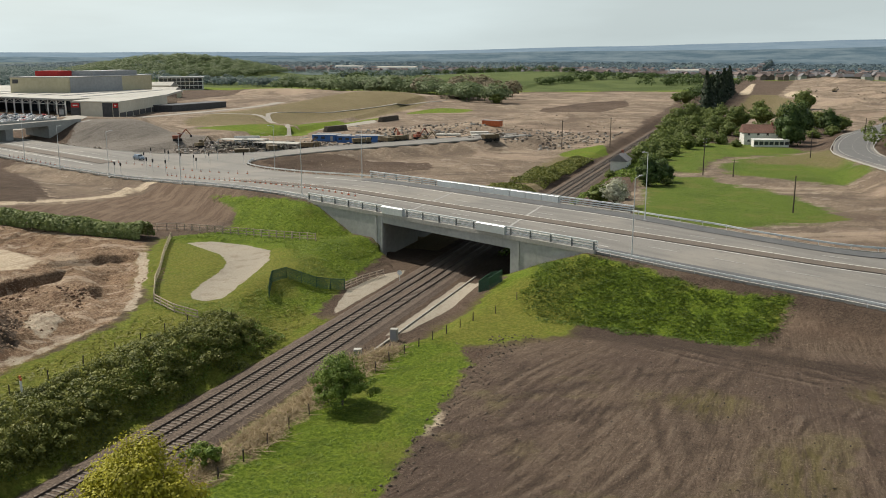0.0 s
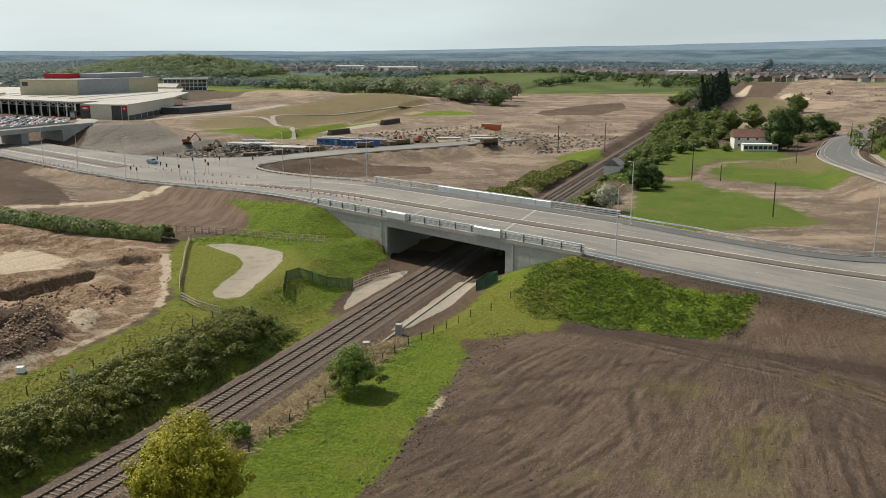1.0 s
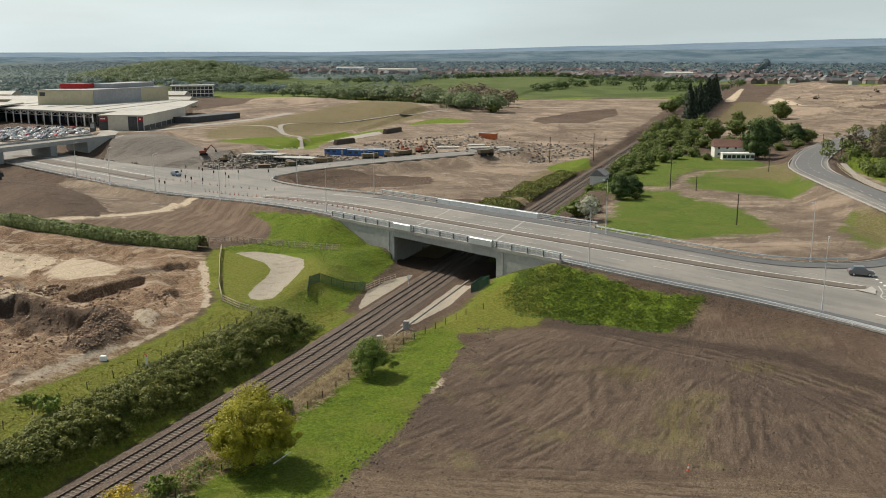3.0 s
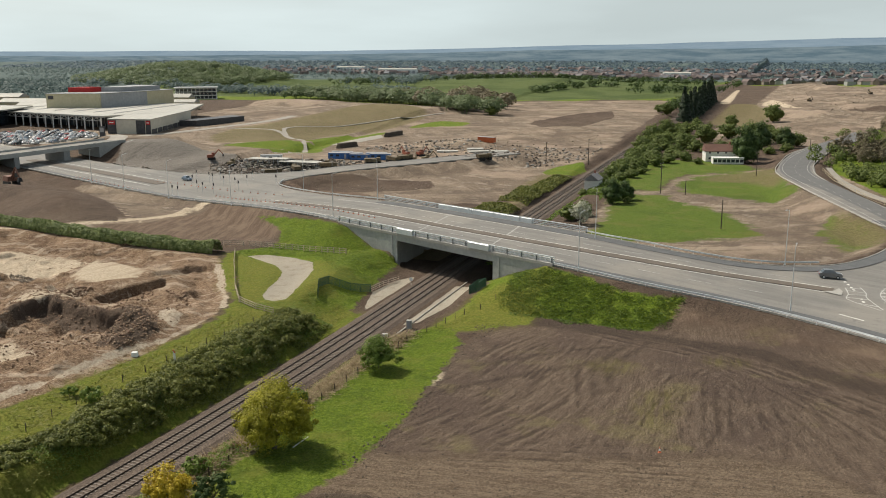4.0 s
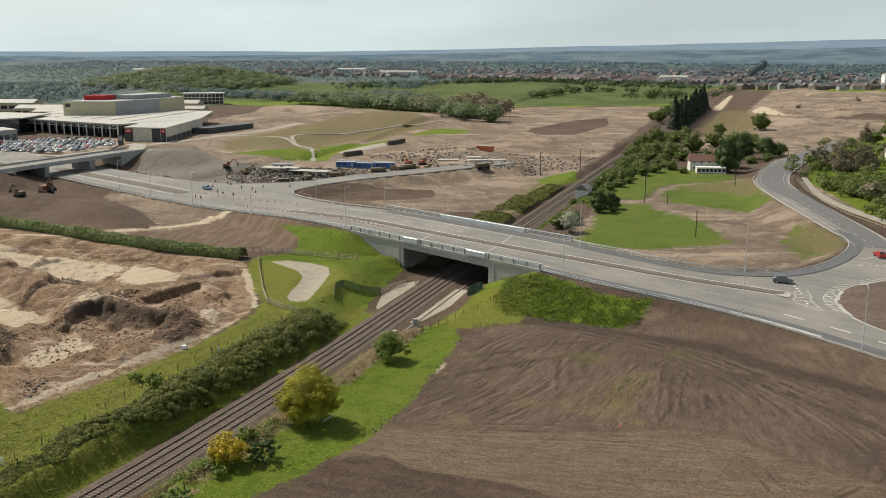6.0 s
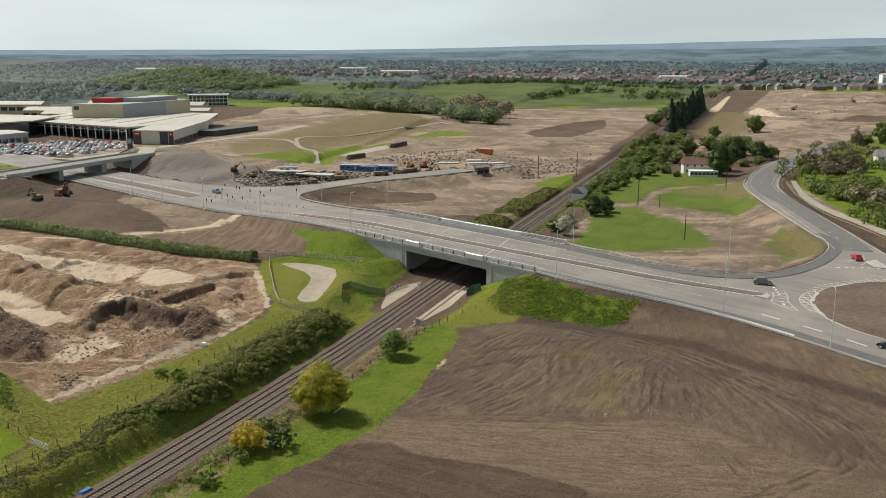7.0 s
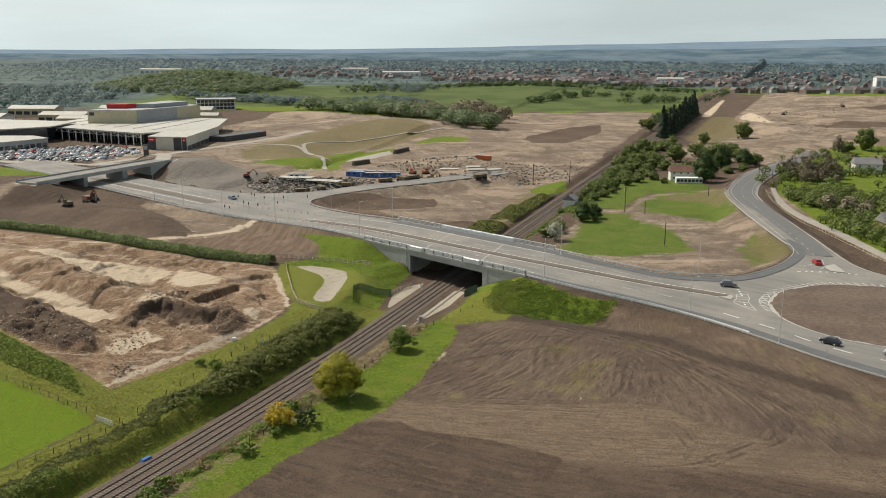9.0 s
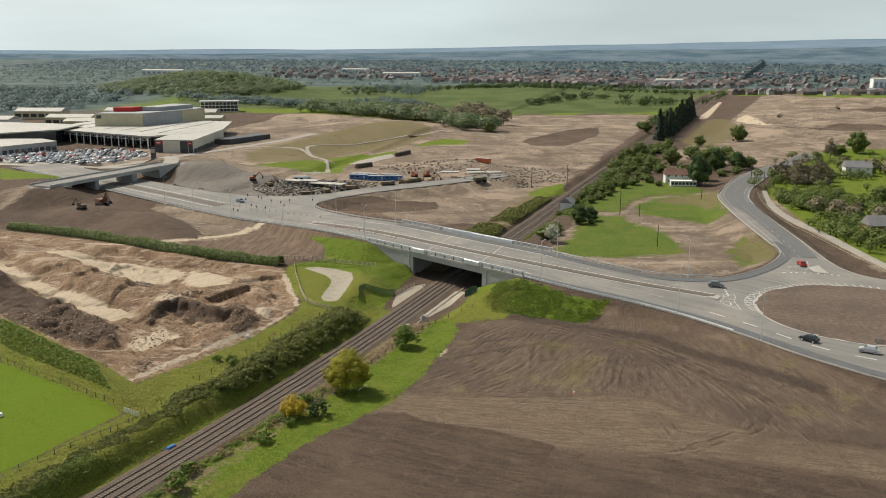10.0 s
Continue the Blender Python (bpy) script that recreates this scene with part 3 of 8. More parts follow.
SPOIL_B = [(-90, 54), (-82, 65), (-73, 65), (-56, 57), (-47, 46), (-53, 41), (-67, 44), (-81, 48)]


def mound(x, y, cx, cy, rx, ry, h, yaw=0.0):
    c, s = math.cos(yaw), math.sin(yaw)
    u, v = (x - cx) * c + (y - cy) * s, (y - cy) * c - (x - cx) * s
    return h * np.exp(-((u / rx) ** 2 + (v / ry) ** 2))


def ground_z(x, y):
    x, y = np.asarray(x, dtype=float), np.asarray(y, dtype=float)
    mid = rail_x(y) + 2.42
    u = x - mid
    left = 2.4 - 1.2 * sstep(150, 260, y)
    right = 0.5 + 0.03 * np.clip(x - 20, 0, 70) + 0.5 * sstep(60, 0, y)
    base = np.where(u < 0, left, right)
    far = sstep(170, 300, y)
    base = base * (1 - far) + far * np.where(x < -150, 2.6, 0.6)
    base = base + 0.35 * fractal(x, y, 30, 3, 3)
    base = base - 18 * sstep(900, 2600, y) + 24 * np.exp(-(((x + 640) / 125) ** 2 + ((y - 985) / 105) ** 2)) + 10 * np.exp(-(((x + 190) / 160) ** 2 + ((y - 1080) / 140) ** 2))
    # the cutting of the railway
    near = sstep(170, 120, y)
    side = np.where(u < 0, 4.6 + 4.4 * sstep(92, 104, y) * sstep(150, 140, y), 4.6 + 6.5 * sstep(88, 104, y) * sstep(150, 140, y))
    run = np.where(u < 0, 4.6 + 7.0 * sstep(86, 98, y) * sstep(150, 140, y), 5.0)
    base = -1.0 + (base + 1.0) * sstep(side, side + run, np.abs(u))
    # the pit and the mounds of the building site
    p = inside(PIT, x, y)
    q = sstep(0, 6, p)
    strip, pad = inside(PIT_STRIP, x, y), inside(PIT_PAD, x, y)
    lump = fractal(x, y, 18, 4, 11)
    base = base + q * (-1.6 + 0.9 * lump + 1.3 * sstep(-0.06, 0.06, lump) + 1.0 * sstep(0.22, 0.3, fractal(x, y, 22, 4, 15)) + 0.5 * fractal(x, y, 4, 4, 21))
    base = base - q * 1.9 * sstep(-5, 1, strip) + q * 1.5 * np.exp(-((strip + 9) / 4.5) ** 2) * (y > 70 + (x + 60) * -0.28)
    flat = sstep(-4, 1.5, pad)
    base = base * (1 - flat) + flat * 2.6
    rim = inside(TRENCH, x, y)
    level = sstep(-6, -2, rim)
    bowl = inside(BASIN, x, y)
    base = base + q * 1.0 * np.exp(-((bowl + 0.9) / 2.4) ** 2) * sstep(66, 74, y) * (0.8 + 0.5 * fractal(x, y, 3, 3, 26)) - 2.3 * sstep(-0.5, 1.2, bowl + 1.6 * fractal(x, y, 4, 4, 27)) * sstep(57, 72, y)
    ridge = sstep(-2.5, 3, inside(SPOIL_A, x, y)) * (1.3 + 1.0 * fractal(x, y, 5, 4, 23)) + sstep(-3, 4, inside(SPOIL_B, x, y)) * (1.9 + 1.6 * fractal(x, y, 7, 4, 24))
    base = base + ridge
    crumb = fractal(x, y, 3.2, 3, 28)
    base = base + q * (1 - flat) * (1 - 0.8 * sstep(-4, 0, strip)) * (0.6 * (0.6 - np.abs(crumb)) + 0.9 * (0.5 - np.abs(fractal(x + 0.6 * y, y * 0.5 - x * 0.3, 6, 3, 29)))) + sstep(-0.9, 0.3, inside(RIDGE, x, y)) * (0.55 + 0.3 * crumb)
    base = base * (1 - level) + level * (2.3 + 0.25 * crumb)
    base = base + 0.55 * np.exp(-((rim + 1.4) / 0.8) ** 2) * (x < -48.2 + (y - 96) * 0.23)
    dig = sstep(-0.25, 0.3, rim)
    base = base * (1 - dig) + dig * (-0.6 + 0.1 * crumb)
    base = base + mound(x, y, -126, 166, 24, 11, 4.6, -0.62) + mound(x, y, -88.4, 174.5, 2.6, 2.2, 1.5) + mound(x, y, -86.4, 184, 3, 2.2, 1.6) + mound(x, y, -165, 180, 22, 14, 4.0, -0.3)
    base = base + 2.0 * sstep(-6, 4, inside([(-41, 33), (-90, 52), (-100, 46), (-64, 31), (-24, 18)], x, y))
    base = base - 0.7 * sstep(-3, 2.5, inside(POND, x, y))
    base = base - 3.0 * sstep(-4, 22, inside([(-162, 377), (-200, 395), (-190, 470), (-150, 520), (-138, 440), (-126, 345), (-150, 332), (-178, 342)], x, y))
    site = sstep(0, 25, inside([(-170, 250), (-100, 250), (0, 190), (8, 840), (-150, 770), (-120, 560), (-90, 420)], x, y))
    base = base + site * 0.9 * fractal(x, y, 24, 4, 31)
    base = base + mound(x, y, -35, 480, 45, 22, 3.5) + mound(x, y, -70, 400, 14, 10, 2.5) + mound(x, y, -195, 560, 60, 60, 7) + mound(x, y, -300, 640, 60, 20, 6)
    base = base + sstep(0, 60, inside([(60, 640), (90, 520), (330, 560), (420, 1250), (90, 1250)], x, y)) * (5 + 7 * fractal(x, y, 90, 5, 41) + 5 * np.maximum(0, fractal(x, y, 38, 4, 43)) - 2 * sstep(0.1, 0.3, fractal(x, y, 60, 4, 44)))
    # made-up ground under the roads
    for outline, extra in ((ROAD_L, 1.6), (ROAD_R, 1.6)):
        d = -inside(outline, x, y) - extra
        z = road_z(x, y) - 0.18
        slope = np.maximum(d, 0)
        base = np.maximum(base, np.where(d < 400, z - 0.42 * slope + 0.12 * fractal(x, y, 5, 3, 5) * (slope > 1), -99))
        base = np.where(d < -1.6, z - 0.35, base)
    s, o = (x - AX) * DX + (y - AY) * DY, (x - AX) * NX + (y - AY) * NY
    under = (o > -0.6) & (o < 31) & (s + 0.412 * o > 20.8) & (s + 0.412 * o < 51.2)
    base = np.where(under, np.minimum(base, -0.92), base)
    d = -inside(PLATEAU, x, y)
    base = np.maximum(base, 8.6 - 0.42 * np.maximum(d, 0) + 0.2 * fractal(x, y, 12, 2, 8))
    d = -inside(PLATEAU_S, x, y)
    base = np.maximum(base, 8.6 - 2.6 * sstep(-215, -245, x) - 0.42 * np.maximum(d, 0) + 0.2 * fractal(x, y, 12, 2, 8))
    cut = inside([W(-240, -1), W(-240, 29), W(-150, 31), W(-150, -1)], x, y)
    base = np.where(cut > -9, np.minimum(base, np.maximum(road_z(x, y) - 0.5, 3.4 + np.maximum(-cut - 1.5, 0) * 0.7)), base)
    return base


# ---- the ground: one sheet to the horizon ----
def steps(runs, lo, hi):
    """Grid lines: even within each run (from, to, step), ever wider out to lo and hi."""
    out = []
    for a, b, fine in runs:
        out += list(np.arange(a, b - 0.01, fine))
    a, b = runs[0][0], out[-1]
    for end, sign in ((hi, 1), (lo, -1)):
        p, w, more = (b if sign > 0 else a), runs[-1 if sign > 0 else 0][2], []
        while sign * (end - p) > 0:
            w *= 1.044
            p += sign * w
            more.append(p)
        out = out + more if sign > 0 else more[::-1] + out
    return np.array(out)


gx, gy = steps([(-100, 20, 0.5), (20, 116, 0.36)], -4200, 3600), steps([(-14, 24, 0.5), (24, 110, 0.36), (110, 140, 0.5)], -700, 4700)
GX, GY = np.meshgrid(gx, gy)
GZ = ground_z(GX, GY)

# ruts and scrapes that the machines left in the bare field: families of passes, each a bent line
PASSES = [
    (26, 5.0, 1.0, ((28.7, 50.5), (36.5, 64.1), (42.0, 87.3))), (20, 5.0, 1.0, ((37.9, 49.3), (45.3, 60.6), (50.6, 77.8))), (20, 4.0, 1.0, ((28.1, 72.1), (30.9, 85.8), (36.0, 100.9))),
    (14, 3.0, 0.9, ((35.5, 65.5), (39.3, 77.9), (42.5, 99.2))), (4, 1.2, 1.4, ((46.7, 100.7), (45.1, 86.1), (48.9, 66.6))), (3, 1.4, 1.3, ((49.5, 96.7), (47.7, 82.8), (51.4, 65.8))),
    (16, 2.6, 0.9, ((65.0, 84.7), (61.8, 72.7), (59.4, 58.0))), (16, 2.6, 0.9, ((66.5, 81.4), (67.3, 68.1), (67.5, 56.7))), (12, 3.0, 0.8, ((64.3, 86.4), (58.9, 76.9), (55.5, 62.5))),
    (16, 3.4, 1.0, ((69.3, 88.1), (77.8, 76.4), (85.0, 58.8))), (12, 3.0, 0.9, ((68.8, 84.0), (72.8, 69.9), (74.6, 55.3))), (9, 2.2, 1.6, ((33.0, 109.0), (53.0, 97.0), (70.0, 93.0), (91.7, 72.5), (104.0, 53.0), (113.8, 25.0))),
    (6, 1.6, 1.5, ((56.0, 99.0), (72.0, 90.0), (84.0, 76.0), (94.0, 60.0), (99.0, 42.0))), (14, 3.0, 0.8, ((26.5, 44.0), (44.7, 48.5), (65.1, 53.0), (91.8, 54.1))), (5, 1.6, 1.2, ((73.2, 27.0), (87.6, 31.9), (92.5, 39.1), (100.0, 47.5), (101.0, 58.4))),
    (4, 1.8, 1.0, ((78.5, 48.6), (81.8, 39.3), (85.4, 31.2))), (12, 4.0, 0.8, ((88.0, 92.0), (96.0, 78.0), (106.0, 66.0))), (10, 5.0, 0.7, ((30.0, 20.0), (60.0, 16.0), (95.0, 20.0))),
]


def machine_marks():
    """Height and tone of the ruts over the bare field."""
    r = np.random.RandomState(130)
    i0, i1, j0, j1 = *np.searchsorted(gx, (22, 116)), *np.searchsorted(gy, (-10, 112))
    px, py = GX[j0:j1, i0:i1], GY[j0:j1, i0:i1]
    tone = np.zeros(px.shape)
    for count, spread, force, knots in PASSES:
        for _ in range(2 * count):
            kn = np.array(knots) + r.normal(size=2) * spread * 0.8 + r.normal(size=(len(knots), 2)) * spread * 0.30
            kn = kn[0] + (kn - kn[0]) * r.uniform(0.75, 1.1)
            t = np.linspace(0, len(kn) - 1, 16)
            line = np.stack([np.interp(t, np.arange(len(kn)), kn[:, a]) for a in (0, 1)], axis=1)
            for _ in range(3):
                line[1:-1] = 0.25 * line[:-2] + 0.5 * line[1:-1] + 0.25 * line[2:]
            a = r.randint(0, 5)
            line = line[a:16 - r.randint(0, 5)]
            box = (px[0] > line[:, 0].min() - 4) & (px[0] < line[:, 0].max() + 4), (py[:, 0] > line[:, 1].min() - 4) & (py[:, 0] < line[:, 1].max() + 4)
            sel = np.ix_(box[1], box[0])
            x, y = px[sel], py[sel]
            best, side, done = np.full(x.shape, 1e9), np.zeros(x.shape), np.zeros(x.shape)
            for k, ((x0, y0), (x1, y1)) in enumerate(zip(line, line[1:])):
                ex, ey = x1 - x0, y1 - y0
                u = np.clip(((x - x0) * ex + (y - y0) * ey) / (ex * ex + ey * ey), 0, 1)
                d = np.hypot(x - x0 - u * ex, y - y0 - u * ey)
                hit = d < best
                best, done = np.where(hit, d, best), np.where(hit, (k + u) / (len(line) - 1), done)
                side = np.where(hit, np.sign((x - x0) * ey - (y - y0) * ex), side)
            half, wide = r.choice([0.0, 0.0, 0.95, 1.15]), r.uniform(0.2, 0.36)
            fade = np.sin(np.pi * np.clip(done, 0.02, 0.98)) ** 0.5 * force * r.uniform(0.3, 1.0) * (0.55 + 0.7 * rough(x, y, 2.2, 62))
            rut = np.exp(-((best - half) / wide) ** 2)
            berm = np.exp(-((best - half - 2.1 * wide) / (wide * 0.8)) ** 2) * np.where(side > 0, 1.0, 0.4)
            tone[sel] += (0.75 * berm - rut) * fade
    for axis in (0, 1):
        pad = [(0, 0), (0, 0)]
        pad[axis] = (7, 6)
        run = np.cumsum(np.pad(tone if axis == 0 else mean, pad, mode="edge"), axis=axis)
        mean = (run[13:] - run[:-13]) / 13 if axis == 0 else (run[:, 13:] - run[:, :-13]) / 13
    mean = np.pad(mean, [(0, max(0, tone.shape[0] - mean.shape[0])), (0, max(0, tone.shape[1] - mean.shape[1]))], mode="edge")[:tone.shape[0], :tone.shape[1]]
    full = np.zeros(GX.shape)
    full[j0:j1, i0:i1] = 1.5 * np.tanh((tone - 0.75 * mean) / 1.3)
    return full * sstep(0, 2.5, inside([(27, 20), (26, 42), (26.5, 80), (31, 104), (55, 104), (82, 99), (97, 88), (116, 74), (117, 20), (112, -10), (20, -10)], GX, GY))


MARKS = machine_marks()
bare = sstep(0, 4, inside([(22, -10), (22, 42), (27, 80), (31, 104), (55, 101), (82, 97), (97, 86), (116, 72), (116, -10)], GX, GY))
GZ = GZ + 0.028 * MARKS + bare * (0.13 * fractal(GX, GY, 1.3, 2, 61) + 0.05 * np.random.RandomState(63).uniform(-1, 1, GX.shape))
nx, ny = len(gx), len(gy)
idx = np.arange(nx * ny).reshape(ny, nx)
quads = np.stack([idx[:-1, :-1], idx[:-1, 1:], idx[1:, 1:], idx[1:, :-1]], axis=-1).reshape(-1, 4)
ground_mesh = array_mesh("ground", np.stack([GX, GY, GZ], axis=-1).reshape(-1, 3), quads, M_GROUND, True)


def gz(x, y):
    """The ground's height, read off the sheet."""
    i, j = int(np.searchsorted(gx, x)) - 1, int(np.searchsorted(gy, y)) - 1
    i, j = min(max(i, 0), nx - 2), min(max(j, 0), ny - 2)
    a, b = (x - gx[i]) / (gx[i + 1] - gx[i]), (y - gy[j]) / (gy[j + 1] - gy[j])
    return float((GZ[j, i] * (1 - a) + GZ[j, i + 1] * a) * (1 - b) + (GZ[j + 1, i] * (1 - a) + GZ[j + 1, i + 1] * a) * b)


def zone(name, outlines, soft=1.5, partly=()):
    """How far a kind of ground covers the sheet: 0.5 at its outline."""
    w = np.full(GX.shape, -1e9)
    for outline in outlines:
        w = np.maximum(w, inside(outline, GX, GY))
    for outline in partly:
        w = np.maximum(w, np.minimum(inside(outline, GX, GY), 0.0))
    a = ground_mesh.attributes.new(name, "FLOAT", "POINT")
    a.data.foreach_set("value", np.clip(0.5 + w / (2 * soft), -0.5, 1.5).astype(np.float32).ravel())


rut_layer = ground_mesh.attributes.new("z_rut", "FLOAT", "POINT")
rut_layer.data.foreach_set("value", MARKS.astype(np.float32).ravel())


def along(y0, y1, step, off):
    return [(float(rail_x(y)) + off, float(y)) for y in np.arange(y0, y1 + 0.1, step)]


GRASS = [
    along(-60, 95, 15, 7.6)[::1] + [(19, 101), (24.5, 90), (25, 80), (26.5, 60), (26, 42), (22, 28), (18.9, 19.4), (17, 8), (15.7, -6.6), (13, -60)],
    [(16, 97), (19, 101), (29.9, 101.9), (33, 108), (54, 104), (58, 108), (60, 113), W(84, -1.5), W(66.6, -1), W(50, -0.5), (20, 124), (17, 112)],
    [W(-34, -1), W(0, -0.5), W(22, -0.5), (-6.5, 120), (-4, 108), (-8, 92), (-13, 88), (-21, 93), (-33, 112), (-47, 132), (-40, 141), (-44, 152)],
    along(-60, 107, 15, -2.2) + [(-8, 108), (-12, 92), (-20, 90), (-20.5, 66), (-23.5, 44), (-28, 27), (-40, 32), (-88, 51), (-110, 52), (-65, 28), (-20, 14), (-23, -14), (-30, -60)],
    [(-21, 88), (-24.5, 97), (-31.5, 104), (-37, 112), (-43, 121), (-47, 131), (-40, 130), (-33.7, 112), (-28, 103), (-22, 95), (-12, 90), (-18, 84)],
    [(25, 262), (31, 221), (30, 190), (36, 180), (50, 180), (73, 193), (72, 205), (67, 224), (48, 250), (44, 259)],
    [(24, 270), (41, 271), (42, 298), (46, 312), (58, 327), (76, 338), (60, 372), (25, 360), (17, 290)], [(48, 272), (60, 262), (80, 252), (87, 262), (80, 300), (77, 330), (60, 322), (49, 306), (46, 288)], [(93, 222), (101, 206), (104, 190), (98, 176), (92, 182), (88, 200)],
    [(-182, 340), (-162, 338), (-140, 333), (-125, 341), (-141, 372), (-162, 378), (-177, 356)], [(-161, 390), (-140.5, 371), (-141, 389), (-130, 433), (-134, 445), (-151, 428), (-163, 410)], [(-131, 470), (-125, 481), (-101, 502), (-106, 525), (-128, 518), (-134, 491)], [(-10, 308), (-6, 327), (1.3, 343), (6.5, 320), (3, 300), (-5, 298)],
    [(128, 395), (165, 350), (260, 300), (300, 480), (142, 470)], [(117, 262), (137, 190), (190, 150), (260, 330), (160, 330)], [(-296, 262), (-262, 227), (-240, 240), (-246, 260)],
    [(-700, 720), (-520, 640), (-340, 700), (-175, 640), (-152, 770), (-10, 836), (14, 800), (30, 1300), (90, 1250), (420, 1260), (420, 560), (330, 520), (300, 240), (3000, 240), (3300, 2700), (-700, 1700)],
]
GRASS.append([(103, 345), (118, 268), (130, 214), (140, 180), (150, 172), (300, 200), (340, 560), (150, 560), (118, 470)])
GRASS.append([(15, 96), (15.6, 108), (19, 119), (24, 120), (34, 110), (33, 103), (24, 97)])
zone("z_grass", GRASS[:5] + GRASS[9:], 2.4)
zone("z_meadow", GRASS[5:9], 6.5)
zone("z_olive", [GRASS[3], GRASS[4], GRASS[-1], [(-47, 131), (-20, 131), (-12, 118), (-11, 95), (-22, 92), (-33, 112)]], 3)
zone("z_lawn", [LAWN], 0.7)
zone("z_fan", [[(23, 44.5), (36.6, 48.2), (52.9, 51.9), (68.7, 56.9), (77.5, 56.3), (85.8, 48.9), (100, 45), (120, 48), (124, 70), (110, 82), (97, 95), (80, 104), (60, 107), (40, 104), (27, 98), (23, 80)]], 2)
zone("z_tan", [[(-95, 146), (-90, 161.8), (-84, 172.7), (-81, 184), (-60, 180), (-44, 152), (-47, 144), (-68.8, 139)], [(22, 45), (36.6, 47.6), (52.9, 51.2), (68.7, 56), (77.5, 55.6), (85.8, 48.2), (100, 44), (126, 44), (126, 31), (94, 31.4), (73, 28.2), (64, 27.2), (57, 28.4), (50, 30.4), (36, 31.7), (24, 33.2)]], 2)
zone("z_dark", [[(30, 103), (34, 108), (48, 104.5), (63, 100.5), (75, 97.5), (83, 90.5), (96, 83.5), (112, 74), (112, 68), (95, 78), (80, 86), (72, 93.5), (62, 96.5), (47, 100)], RIDGE, [(57.4, 104.8), (53.0, 96.8), (49.8, 87.9), (49.0, 80.0), (50.8, 73.1), (50.0, 72.9), (48.2, 80.0), (49.0, 88.1), (52.2, 97.2), (56.6, 105.2)], [(59.9, 103.8), (55.4, 95.8), (52.2, 87.9), (51.4, 80.5), (53.0, 74.1), (52.2, 73.9), (50.6, 80.5), (51.4, 88.1), (54.6, 96.2), (59.3, 104.2)], [(29.8, 80.3), (39.8, 88.3), (51.8, 95.3), (52.2, 94.7), (40.2, 87.7), (30.2, 79.7)], [(25.7, 66.3), (35.7, 76.3), (49.8, 86.3), (50.2, 85.7), (36.3, 75.7), (26.3, 65.7)], [(74.2, 84.3), (82.3, 78.3), (92.3, 68.3), (100.2, 62.3), (99.8, 61.7), (91.7, 67.7), (81.7, 77.7), (73.8, 83.7)]], 1.3)
ROUGH = [(-214, 382), (-226, 427), (-219, 490), (-199, 548), (-182, 588), (-150, 564), (-140, 525), (-141, 462), (-166, 422), (-160, 377), (-175, 358), (-192, 348)]
zone("z_rough", [ROUGH, [(45, 560), (66, 545), (88, 634), (76, 800), (56, 800)], [(-7, 300), (-9, 260), (-2, 220), (2, 300)], [(95, 222), (103, 205), (106, 190), (100, 178), (94, 184), (90, 200)], [(50, 300), (62, 322), (78, 332), (84, 300), (80, 280), (70, 300)]], 4)
zone("z_moss", [[(cx + rx * math.cos(k * 0.7), cy + ry * math.sin(k * 0.7)) for k in range(9)] for cx, cy, rx, ry in ((67.8, 90, 3.2, 2.2), (51, 84, 4, 3), (59, 70, 3, 7))], 3)
zone("z_rim", [[(-30.5, 28), (-29.2, 40), (-27.5, 47), (-25.5, 56.4), (-23.5, 65.5), (-22.3, 71), (-22, 84), (-21.6, 84), (-21.4, 71), (-22.4, 65), (-24.2, 56), (-25.9, 46), (-27.6, 39), (-29.2, 28)], [(-23.5, 90), (-27, 97), (-33.4, 105), (-38, 112), (-44.8, 121), (-43, 121), (-36, 112), (-30.5, 103), (-25, 95.5), (-22, 90)], [(-31, 84), (-26, 82), (-23.5, 76), (-26, 76), (-30, 80)]], 0.9)
zone("z_sand", [[(-106, 145), (-97.2, 156.4), (-90.2, 172), (-87, 186), (-83.5, 183), (-87.2, 168.4), (-95, 153.6), (-104, 141), (-130, 133), (-130, 135)], [(-148, 198.6), (-119.4, 176.8), (-91.8, 156.8), (-91, 155.6), (-118.4, 175.6), (-147, 197.4)], [(78, 787), (103, 713), (130, 706), (160, 692), (156, 704), (112, 730), (90, 842)], [(44, 780), (56, 1050), (60, 1050), (54, 780)], [(-214, 386), (-226, 427), (-222, 444), (-217, 494), (-214, 494), (-218, 444), (-221, 427), (-210, 386)], [(-140, 121), (-105, 121), (-72, 118), (-74, 108), (-78, 98), (-104, 104)], [(-60, 92), (-52, 86), (-54, 76), (-62, 78)], [(-46, 62), (-36, 56), (-40, 44), (-46, 48)], [(21.6 + 2.6 * math.cos(k), 80 + 1.8 * math.sin(k)) for k in range(6)], [(20.4 + 2.0 * math.cos(k), 74.4 + 1.8 * math.sin(k)) for k in range(6)], [(25.2 + 1.6 * math.cos(k), 73 + 3.2 * math.sin(k)) for k in range(6)], PIT_STRIP, PIT_PAD, [(-137, 124), (-119, 117), (-101, 111.6), (-85, 109.7), (-76.5, 109), (-77, 104), (-90, 103), (-104, 105), (-121, 112.5)]], 2)
